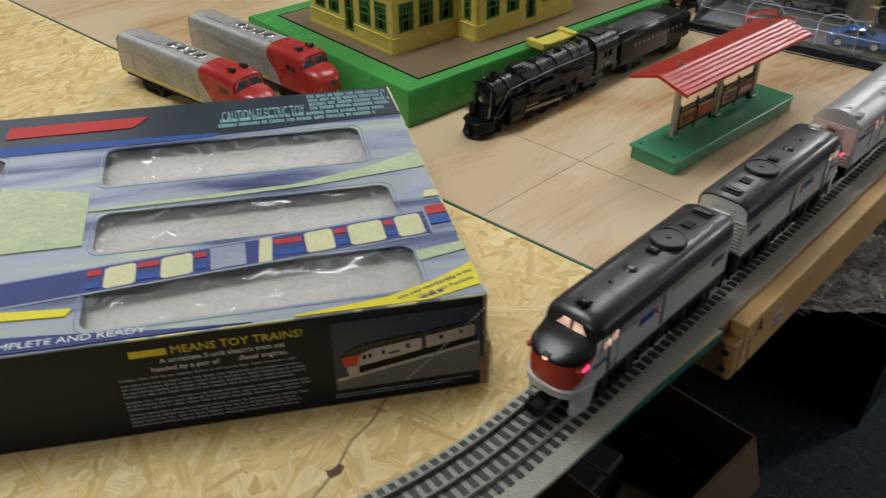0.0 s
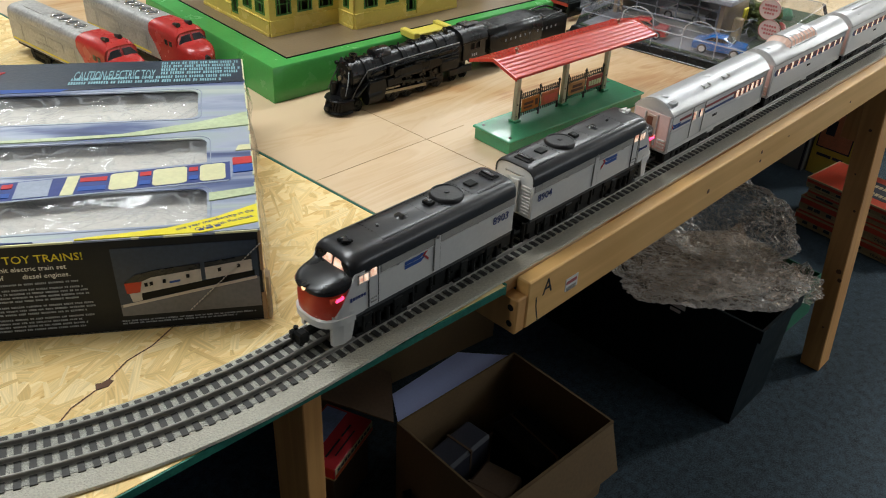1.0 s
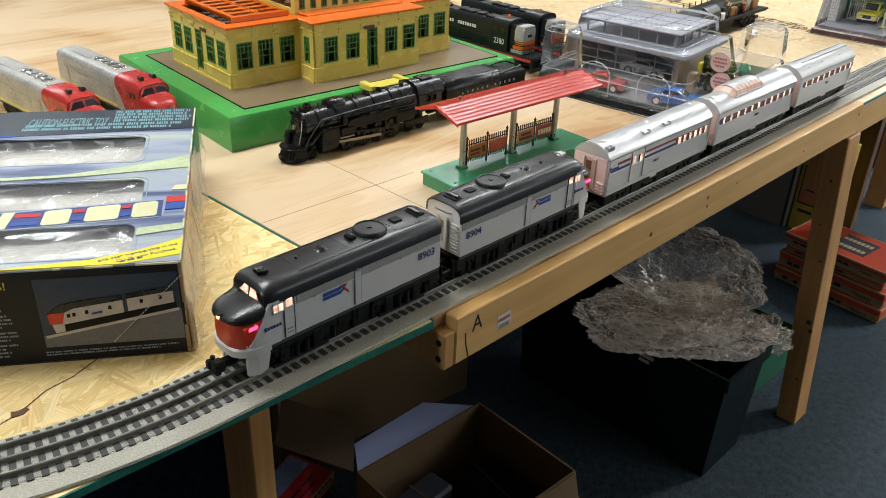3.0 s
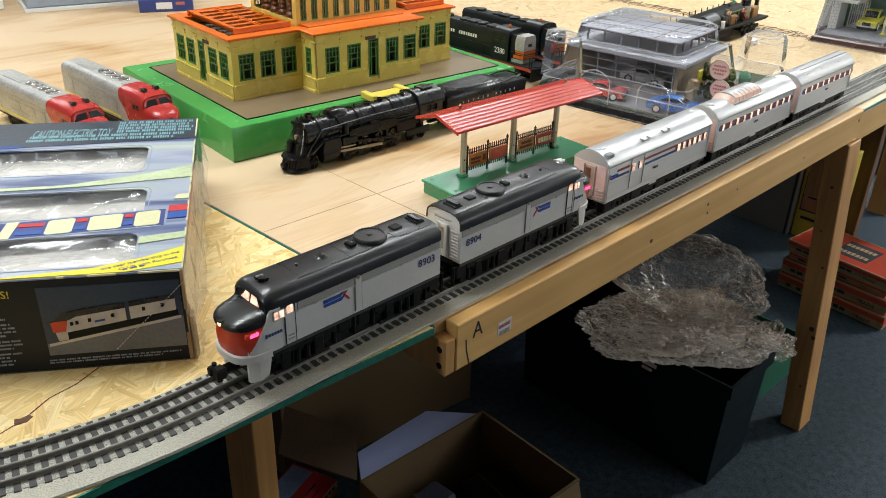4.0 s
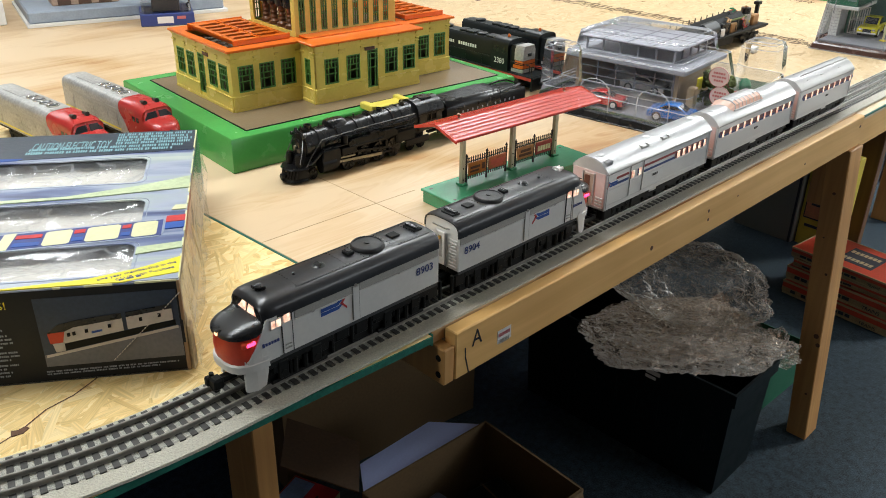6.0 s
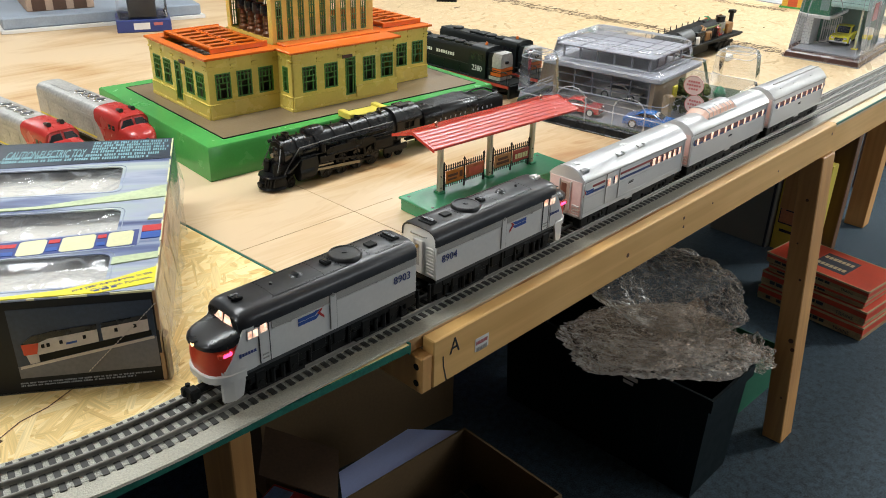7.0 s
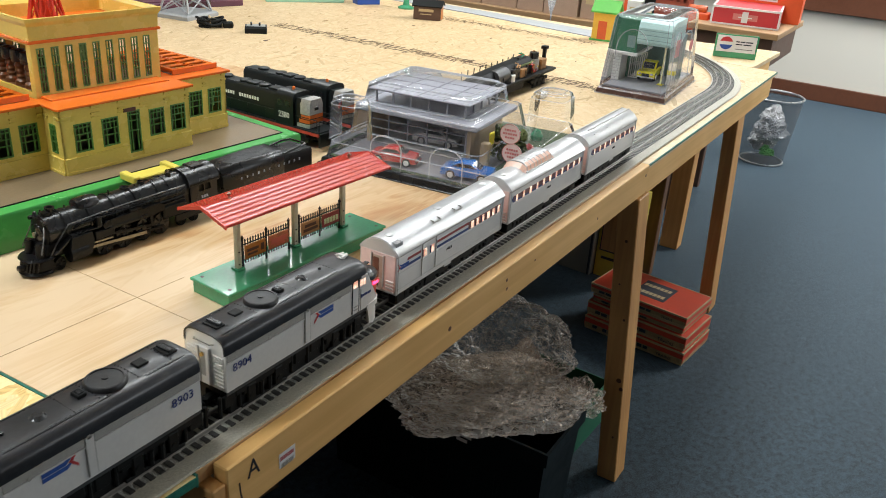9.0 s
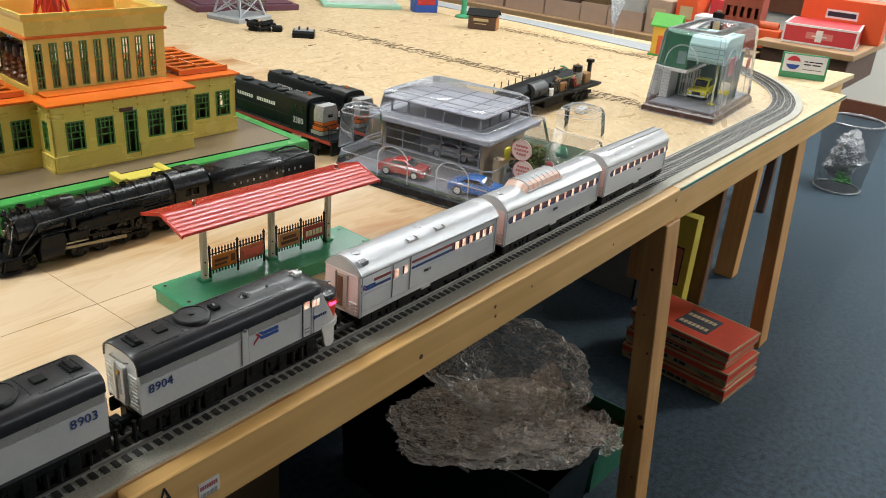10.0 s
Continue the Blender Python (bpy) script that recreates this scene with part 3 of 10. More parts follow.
def cap(w, zb, zt, zr, t=0.0016, n=7, flat=False):
    outer = arch(w, zb, zt, zr, n, flat)
    inner = arch(w - t, zb, zt - t * 0.4, zr - t, n, flat)
    return outer + inner[::-1]


def shell(sec, x0, x1):
    return loft([[(x, y, z) for y, z in sec] for x in (x0, x1)])


def skin(cols, side, off=0.0004, t=0.0012):
    """A plate on the side of a car; columns (x, half width, low z, high z)."""
    rings = []
    for x, w, z0, z1 in cols:
        rings.append([(x, side * (w - t), z0), (x, side * (w + off), z0), (x, side * (w + off), z1), (x, side * (w - t), z1)])
    return loft(rings)


def plate(x0, x1, z0, z1, w, side, off=0.0005):
    return box(x0, x1, min(side * (w - 0.001), side * (w + off)), max(side * (w - 0.001), side * (w + off)), z0, z1)


def on_side(x, z, w, side, off=0.0006):
    """Pose of lettering that stands on a car's side."""
    return pose(x, side * (w + off), z, 90, 0, 0 if side < 0 else 180)


def bogie(parent, xc, axles, w=0.024, frame_z=(0.016, 0.036), r=0.0105, name="truck", length=None):
    length = length or (axles[-1] - axles[0] + 0.03)
    bm = bmesh.new()
    for sd in (-1, 1):
        y0, y1 = sorted((sd * w, sd * (w - 0.004)))
        box(xc - length / 2, xc + length / 2, y0, y1, frame_z[1] - 0.009, frame_z[1], 0.001, bm)
        box(xc - length / 2 + 0.008, xc + length / 2 - 0.008, y0, y1, frame_z[0], frame_z[0] + 0.004, 0.0008, bm)
        for a in axles:
            box(xc + a - 0.006, xc + a + 0.006, y0 - 0.001, y1 + 0.001, frame_z[0] + 0.003, frame_z[1] - 0.004, 0.001, bm)
            cyl((xc + a, sd * (w + 0.0015), 0.023), (xc + a, sd * (w - 0.002), 0.023), 0.0035, n=8, bm=bm)
        for k in (-1, 1):
            cyl((xc + k * 0.0060, sd * (w - 0.0006), frame_z[0] + 0.004), (xc + k * 0.0060, sd * (w - 0.0006), frame_z[1] - 0.008), 0.0032, n=8, bm=bm)
    box(xc - length / 2 + 0.004, xc + length / 2 - 0.004, -w + 0.006, w - 0.006, frame_z[1] - 0.008, frame_z[1] - 0.002, 0, bm)
    tr = part(name, bm, BLACK_MATT, parent, "black plastic truck frame")
    for a in axles:
        bm = bmesh.new()
        for sd in (-1, 1):
            cyl((xc + a, sd * 0.0205, 0.0122 + r), (xc + a, sd * 0.0165, 0.0122 + r), r, n=16, bm=bm)
            cyl((xc + a, sd * 0.0165, 0.0122 + r), (xc + a, sd * 0.0153, 0.0122 + r), r + 0.0012, n=16, bm=bm)
        cyl((xc + a, -0.017, 0.0122 + r), (xc + a, 0.017, 0.0122 + r), 0.0018, n=6, bm=bm)
        part("wheelset", bm, RAIL_DARK, tr)
    return tr


def coupler(parent, x, way, z=0.026):
    bm = box(x, x + way * 0.020, -0.0045, 0.0045, z - 0.003, z + 0.003, 0.001) if way > 0 else box(x - 0.020, x, -0.0045, 0.0045, z - 0.003, z + 0.003, 0.001)
    xe = x + way * 0.022
    box(xe - 0.005, xe + 0.006, -0.0085, 0.004, z - 0.006, z + 0.006, 0.002, bm)
    box(xe + way * 0.004 - 0.003, xe + way * 0.004 + 0.003, 0.002, 0.009, z - 0.005, z + 0.005, 0.0015, bm)
    cyl((xe, 0.006, z - 0.010), (xe, 0.006, z + 0.007), 0.0025, n=8, bm=bm)
    box(xe - 0.003, xe + 0.003, -0.004, 0.004, z - 0.011, z - 0.006, 0.001, bm)
    return part("coupler", bm, BLACK_MATT, parent, "black knuckle coupler")


RAIL_DARK = mat("dark_wheel_steel", (0.10, 0.10, 0.10), 0.35, 0.8)
GREY_BAND = mat("grey_recess_paint", (0.38, 0.37, 0.34), 0.45, 0.0, fine=900, bump=0.6)
WHITE_INK = mat("white_ink", (0.75, 0.75, 0.73), 0.5)
DARK_RED = mat("dark_red_band", (0.25, 0.115, 0.105), 0.5)
BLUE_INK = mat("blue_ink", (0.02, 0.08, 0.33), 0.5)
BRIGHT_METAL = mat("bright_metal", (0.75, 0.75, 0.74), 0.22, 1.0)


def arrow_logo(parent, x, z, w, side, k=1.0, flip=1):
    """A plain arrow in blue and red."""
    off = w + 0.0005

    def flat(pts, m):
        y0, y1 = sorted((side * (off - 0.001), side * off))
        part("arrow_mark", prism([(x + flip * a * k, z + b * k) for a, b in pts], "y", y0, y1), m, parent)
    flat([(-0.016, -0.0050), (0.006, -0.0050), (0.010, -0.0018), (0.010, 0.0), (0.006, -0.0012), (-0.016, -0.0012)], BLUE_INK)
    flat([(-0.016, -0.0004), (0.005, -0.0004), (0.0105, 0.0040), (0.0105, 0.0062), (0.004, 0.0034), (-0.016, 0.0034)], BLUE_INK)
    flat([(0.0115, 0.0006), (0.0165, 0.0062), (0.0165, 0.0090), (0.0080, 0.0006), (0.0165, -0.0080), (0.0165, -0.0050)], RED_INK)


# ---------------- the two diesel engines ----------------
SILL_GREY = mat("dark_grey_sill", (0.045, 0.046, 0.047), 0.45, var=0.25)
BLACK_SATIN = mat("satin_black_cover", (0.016, 0.016, 0.017), 0.42, var=0.2)
ROOF_BLACK = mat("worn_black_roof_paint", (0.016, 0.016, 0.018), 0.33, var=0.45, scale=35, bump=0.05, coat=0.10)


def diesel(number, loc, rz, label):
    d = thing("diesel_locomotive", label, "toy locomotive", loc, rz, group="diesel engines of the train")
    W, ZB, ZT, ZR = 0.0285, 0.0445, 0.0905, 0.107
    part("body", shell(arch(W, ZB, ZT, ZR - 0.0015), -0.088, 0.1305), SILVER, d, "silver painted body", smooth=True)
    part("roof", loft([[(x, y, z) for y, z in cap(W + 0.0007 - dw, ZT - 0.0035, ZT, ZR - dz)] for x, dw, dz in ((-0.0985, 0.0032, 0.0062), (-0.0960, 0.0014, 0.0030), (-0.0910, 0.0002, 0.0008), (-0.083, 0, 0), (0.1265, 0, 0), (0.1315, 0.0008, 0.0015))]), ROOF_BLACK, d, "glossy black roof", smooth=True)
    wid = {-0.085: 0.0285, -0.095: 0.0285, -0.104: 0.0283, -0.112: 0.0274, -0.119: 0.0254, -0.125: 0.0214, -0.129: 0.0152, -0.131: 0.0070}
    xs = sorted(wid)

    def plan(grow, shift=0.0, x_from=-0.088):
        right = [(x - grow + shift, -(wid[x] + grow)) for x in xs if x <= x_from]
        return [(x, -y) for x, y in right[::-1]] + right
    nose = loft([[(x, y, z) for x, y in plan(g, s, -0.085)] for z, g, s in ((0.044, -0.0022, 0.0), (0.048, -0.0006, 0.0), (0.060, 0.0, 0.0), (0.072, -0.0002, 0.0008), (0.0795, -0.0012, 0.002))])
    part("nose", nose, ORANGE_RED, d, "orange-red painted nose", smooth=True)
    hood = []
    for x, w, zc in ((-0.094, 0.0289, 0.0895), (-0.1005, 0.0289, 0.0884), (-0.107, 0.0285, 0.0878), (-0.114, 0.0275, 0.0866), (-0.120, 0.0256, 0.0850), (-0.1255, 0.0220, 0.0830), (-0.1300, 0.0162, 0.0810), (-0.1325, 0.0082, 0.0795)):
        zb = 0.0768 + 0.0095 * max(0.0, 1 - (-0.094 - x) / 0.014) ** 1.5
        hood.append([(x, w, zb - 0.0010)] + [(x, w * math.copysign(abs(math.cos(math.pi * i / 12)) ** 0.55, math.cos(math.pi * i / 12)), zb + (zc - zb) * math.sin(math.pi * i / 12) ** 0.75) for i in range(0, 13)] + [(x, -w, zb - 0.0010)])
    part("hood", loft(hood), BLACK_GLOSS, d, "glossy black rounded hood", smooth=True)
    # cab front with its two lit panes
    cabf = loft([[(-0.0992, y, 0.0850) for y in (-0.0272, 0.0272)] + [(-0.086, y, 0.0850) for y in (0.0284, -0.0284)],
                 [(-0.0955, y, 0.1010) for y in (-0.0228, 0.0228)] + [(-0.086, y, 0.1010) for y in (0.024, -0.024)]])
    part("cab_front", cabf, BLACK_GLOSS, d)
    for sd in (-1, 1):
        ys = [(0.0016, 0.0262), (0.0016, 0.0232)]
        r = []
        for (y0, y1), x, z in zip(ys, (-0.0992, -0.0966), (0.0890, 0.0985)):
            r.append([(x, sd * y0, z), (x + 0.0016, sd * y1, z), (x + 0.0024, sd * y1, z), (x + 0.0010, sd * y0, z)])
        part("windshield", loft(r), WARM_WIN, d, "lit windshield pane")
        part("cab_plate", skin([(-0.084, 0.0286, ZB, 0.0905), (-0.0955, 0.0286, ZB, 0.0900), (-0.0985, 0.0286, ZB, 0.0850), (-0.104, 0.0284, ZB, 0.0745), (-0.112, 0.0275, ZB, 0.0600), (-0.1175, 0.0259, ZB, 0.0505)], sd, 0.0006), SILVER, d)
        part("pilot_step", skin([(-0.098, 0.0285, 0.036, 0.052), (-0.1015, 0.0283, 0.020, 0.052), (-0.110, 0.0270, 0.0165, 0.052), (-0.1165, 0.0248, 0.0165, 0.052), (-0.120, 0.0232, 0.0165, 0.052)], sd, 0.001, 0.003), SILVER, d)
        # windows and doors
        part("cab_window", plate(-0.0915, -0.0805, 0.0785, 0.0868, 0.0286, sd, 0.0012), WARM_WIN, d, "lit cab window")
        part("window_post", plate(-0.0868, -0.0858, 0.0780, 0.0872, 0.0286, sd, 0.0016), SILVER, d)
        part("door_window", plate(-0.0765, -0.0700, 0.0800, 0.0880, 0.0286, sd, 0.0012), WARM_WIN, d, "lit door window")
        part("cab_door", loft([[(x, sd * (W - 0.001), z0), (x, sd * (W + 0.0009), z0), (x, sd * (W + 0.0009), z1), (x, sd * (W - 0.001), z1)] for x, z0, z1 in ((-0.0790, 0.0465, 0.0792), (-0.0680, 0.0465, 0.0792))]), SILVER, d)
        for xx in (-0.0797, -0.0679):
            part("door_seam", plate(xx, xx + 0.0006, 0.0455, 0.0900, W, sd, 0.0012), SILL_GREY, d)
        for x0, x1, z0, z1 in ((-0.0925, -0.0915, 0.0775, 0.0878), (-0.0805, -0.0797, 0.0775, 0.0878), (-0.0925, -0.0797, 0.0775, 0.0785), (-0.0925, -0.0797, 0.0868, 0.0878)):
            part("window_frame", plate(x0, x1, z0, z1, 0.0286, sd, 0.0017), SILVER, d)
        for z in (0.050, 0.054):
            part("door_step", plate(-0.0770, -0.0700, z, z + 0.0012, W, sd, 0.0018), GREY_BAND, d)
        part("side_band", plate(-0.064, 0.006, 0.0788, 0.0872, W, sd, 0.0009), GREY_BAND, d)
        part("side_band", plate(0.0165, 0.129, 0.0788, 0.0872, W, sd, 0.0009), GREY_BAND, d)
        part("side_door", plate(0.0075, 0.0150, 0.0475, 0.0866, W, sd, 0.0014), SILVER, d)
        for xx in (0.0068, 0.0152):
            part("door_seam", plate(xx, xx + 0.0006, 0.0470, 0.0866, W, sd, 0.0012), GREY_BAND, d)
        part("belt_rail", plate(-0.064, 0.129, 0.0772, 0.0782, W, sd, 0.0011), SILVER, d)
        for xx, zz in ((0.0112, 0.0865), (0.116, 0.0858), (-0.030, 0.0858), (0.070, 0.0800), (-0.043, 0.0795)):
            part("port_cover", cyl((xx, sd * (W - 0.001), zz), (xx, sd * (W + 0.0014), zz), 0.0022, n=10), GREY_BAND, d)
        arrow_logo(d, -0.017, 0.0722, W, sd, 1.0, 1)
        lx = -0.0930
        bars([(-0.0095 + 0.0033 * k, -0.0070 + 0.0033 * k, 0.0, 0.0032 if k else 0.0045) for k in range(6)], NAVY, d, on_side(lx, 0.0640, 0.0284, sd, 0.0009), "name_bar")
        words(number, 0.0132, NAVY, d, on_side(0.109, 0.0688, W, sd, 0.0005), "dark blue road number", "road_number")
        part("lamp_housing", box(-0.1225, -0.1105, sd * 0.0262 - 0.0024, sd * 0.0262 + 0.0024, 0.0680, 0.0734, 0.0010), ORANGE_RED, d)
        part("class_lamp", box(-0.1190, -0.1085, sd * 0.0268 - 0.0026, sd * 0.0268 + 0.0026, 0.0684, 0.0728, 0.0012), PINK_LAMP, d, "glowing red marker lamp")
        part("sill", plate(-0.098, 0.130, 0.0400, 0.0450, W - 0.0012, sd, 0.0004), SILL_GREY, d, "dark grey sill")
        for k in range(9):
            xx = -0.092 + 0.026 * k
            part("spring_box", box(xx, xx + 0.017, min(sd * 0.0225, sd * 0.0262), max(sd * 0.0225, sd * 0.0262), 0.0240 + 0.003 * (k % 2), 0.0395, 0.0012), BLACK_MATT, d)
            part("brake_pipe", cyl((xx + 0.0215, sd * 0.0245, 0.017), (xx + 0.0215, sd * 0.0245, 0.041), 0.0022, n=7), BLACK_MATT, d)
        part("battery_rack", box(-0.094, 0.124, min(sd * 0.010, sd * 0.0225), max(sd * 0.010, sd * 0.0238), 0.0128, 0.0420, 0.001), BLACK_MATT, d)
        part("side_skirt", plate(-0.097, 0.128, 0.0405, 0.0465, W - 0.0042, sd, 0.0004), BLACK_MATT, d)
        # tanks and steps below the sill
        bm = box(-0.020, 0.030, min(sd * 0.012, sd * 0.025), max(sd * 0.012, sd * 0.025), 0.024, 0.046, 0.003)
        for xx in (-0.030, 0.038, 0.050):
            box(xx - 0.004, xx + 0.004, min(sd * 0.016, sd * 0.026), max(sd * 0.016, sd * 0.026), 0.030, 0.046, 0.001, bm)
        part("tank", bm, BLACK_MATT, d)
    band = loft([[(x, y, z) for x, y in plan(g, 0.0, -0.095)] for z, g in ((0.0385, -0.0008), (0.0395, 0.0010), (0.0470, 0.0012), (0.0482, 0.0002))])
    part("nose_band", band, SILVER, d, smooth=True)
    part("headlight", cyl((-0.1335, 0, 0.0785), (-0.128, 0, 0.0785), 0.0024, n=10), HEADLAMP, d, "lit headlight")
    part("headlight_hood", box(-0.1345, -0.128, -0.0035, 0.0035, 0.0808, 0.0822, 0.0005), BLACK_GLOSS, d)
    part("underframe", box(-0.100, 0.127, -0.0245, 0.0245, 0.034, 0.0465, 0.001), BLACK_MATT, d)
    # roof fittings
    fan = turned([(0.0185, 0.0), (0.0185, 0.0026), (0.0172, 0.0046), (0.0160, 0.0048), (0.0150, 0.0040), (0.0145, 0.0040), (0.0060, 0.0046), (0.0, 0.0048)], 28, at=(0.052, 0, ZR - 0.0012))
    fc = part("fan_cover", fan, BLACK_SATIN, d, smooth=True)
    part("fan_ring", turned([(0.0152, 0.0), (0.0164, 0.0), (0.0164, 0.0050), (0.0152, 0.0050), (0.0152, 0.0)], 28, caps=False, at=(0.052, 0, ZR - 0.0012)), BLACK_SATIN, fc)
    part("hub_cap", cyl((0.052, 0, ZR), (0.052, 0, ZR + 0.0045), 0.0030, n=12), BLACK_SATIN, fc)
    part("roof_hatch", box(0.0215, 0.0300, -0.0055, 0.0055, ZR - 0.001, ZR + 0.0032, 0.0006), BLACK_MATT, d)
    part("roof_hatch", box(0.0236, 0.0279, -0.0036, 0.0036, ZR + 0.0025, ZR + 0.0040, 0.0004), BLACK_GLOSS, d)
    part("roof_hatch", box(0.082, 0.094, -0.0055, 0.0055, ZR - 0.001, ZR + 0.0018, 0.0006), BLACK_MATT, d)
    part("roof_step", box(0.111, 0.123, -0.010, 0.010, ZR - 0.001, ZR + 0.0016, 0.0006), BLACK_MATT, d)
    part("roof_step", box(0.1135, 0.119, -0.009, 0.009, ZR + 0.0014, ZR + 0.0038, 0.0006), BLACK_GLOSS, d)
    for sd in (-1, 1):
        part("roof_rib", box(-0.054, 0.044, sd * 0.0188 - 0.0004, sd * 0.0188 + 0.0004, ZR - 0.006, ZR - 0.0010, 0.0002), ROOF_BLACK, d)
        part("roof_rib", box(0.080, 0.124, sd * 0.0188 - 0.0004, sd * 0.0188 + 0.0004, ZR - 0.006, ZR - 0.0010, 0.0002), ROOF_BLACK, d)
    part("roof_dome", turned([(0.0075, 0.0), (0.0062, 0.0010), (0.0056, 0.0012), (0.0040, 0.0030), (0.0, 0.0034)], 16, at=(-0.012, 0, ZR - 0.0004)), BLACK_GLOSS, d, smooth=True)
    part("roof_stud", turned([(0.0018, 0.0), (0.0018, 0.003), (0.0, 0.0036)], 8, at=(-0.042, 0.001, ZR - 0.0006)), BLACK_GLOSS, d)
    bm = bmesh.new()
    for sd in (-1, 1):
        cyl((-0.0880, sd * 0.0022 + 0.0012, ZR + 0.0024), (-0.0785, sd * 0.0046 - 0.001, ZR + 0.0022), 0.0022, 0.0014, 8, bm)
    box(-0.0850, -0.0790, -0.0055, 0.0055, ZR - 0.0020, ZR + 0.0010, 0.0006, bm)
    cyl((-0.0825, 0, ZR - 0.001), (-0.0825, 0, ZR + 0.0036), 0.0024, n=8, bm=bm)
    part("horn", bm, SILVER if number == "8904" else BLACK_GLOSS, d)
    bm = bmesh.new()
    for i in range(38):
        for yy in (-0.0175, 0.0175):
            if i < 22 or i > 29:
                x = -0.052 + i * 0.0044
                box(x - 0.0005, x + 0.0005, yy - 0.0005, yy + 0.0005, ZR - 0.006, ZR - 0.0008, 0, bm)
    for j in range(8):
        for xx in (-0.052, 0.010, 0.034, 0.0735, 0.110):
            y = -0.0155 + j * 0.0044
            zt = ZT + (ZR - ZT) * (1 - (abs(y) / 0.0292) ** 3.226) ** 0.33 + 0.0004
            box(xx - 0.0005, xx + 0.0005, y - 0.0005, y + 0.0005, zt - 0.003, zt, 0, bm)
    part("rivet", bm, BLACK_GLOSS, d, kind="stuff")
    # rear end
    part("end_door", box(0.1300, 0.1335, -0.0085, 0.0085, 0.046, 0.0885, 0.001), SILVER, d)
    part("door_pane", box(0.1330, 0.1338, -0.0040, 0.0040, 0.056, 0.084, 0.0005), GREY_BAND, d)
    part("end_gate", box(0.1335, 0.1352, -0.0095, -0.0045, 0.048, 0.090, 0.0006), SILVER, d)
    part("end_gate", box(0.1335, 0.1352, 0.0045, 0.0095, 0.048, 0.090, 0.0006), SILVER, d)
    part("door_knob", cyl((0.133, 0, 0.081), (0.136, 0, 0.081), 0.0022, n=10), BRASS, d)
    part("end_rail", tube([(0.1305, -0.013, 0.0945), (0.1345, -0.011, 0.0955), (0.1345, 0.011, 0.0955), (0.1305, 0.013, 0.0945)], 0.0009), BRIGHT_METAL, d)
    for sd in (-1, 1):
        for k in range(9):
            z = 0.048 + k * 0.0042
            y0, y1 = sorted((sd * 0.0125, sd * 0.0245))
            part("louvre", box(0.1300, 0.1318, y0, y1, z, z + 0.0016), SILVER, d)
    bogie(d, -0.060, (-0.020, 0.020), 0.0268, (0.0135, 0.041), name="front_truck", length=0.084)
    bogie(d, 0.076, (-0.020, 0.020), 0.0268, (0.0135, 0.041), name="rear_truck", length=0.084)
    coupler(d, -0.118, -1, 0.027)
    coupler(d, 0.118, 1, 0.027)
    return d


BRASS = mat("brass", (0.55, 0.36, 0.12), 0.3, 1.0)
diesel("8903", (-0.117, TC, T), 0, "silver toy diesel engine with black roof and orange nose")
diesel("8904", (0.177, TC, T), 180, "silver toy diesel engine coupled back to back on the track")


# ---------------- passenger cars ----------------
END_DOOR = mat("beige_end_door", (0.48, 0.36, 0.28), 0.45, var=0.1)
STICKER_WHITE = mat("white_step_paint", (0.68, 0.66, 0.63), 0.45, var=0.06)
DARK_RED_BROWN = mat("red_brown_recess", (0.16, 0.06, 0.035), 0.5, var=0.2)
COACH_S = mat("dull_silver_plastic", (0.60, 0.60, 0.59), 0.34, 0.30, var=0.08, scale=60, fine=700, bump=0.15)
COACH_R = mat("silver_roof_plastic", (0.47, 0.475, 0.48), 0.34, 0.40, var=0.10, scale=60, fine=700, bump=0.2)
DOME_GLASS = mat("lit_dome_glass", (0.34, 0.28, 0.24), 0.25, emit=(1.0, 0.55, 0.38), emit_s=0.38, bump=0)
RED_DULL = mat("dull_red_stripe", (0.36, 0.07, 0.06), 0.45)
BLUE_DULL = mat("dull_blue_stripe", (0.05, 0.08, 0.22), 0.45)
# faint emission stands in for the red marker lamp's glow on the wall
WARM_END = mat("glowing_end_wall", (0.55, 0.48, 0.46), 0.4, emit=(1.0, 0.42, 0.30), emit_s=0.13, bump=0)


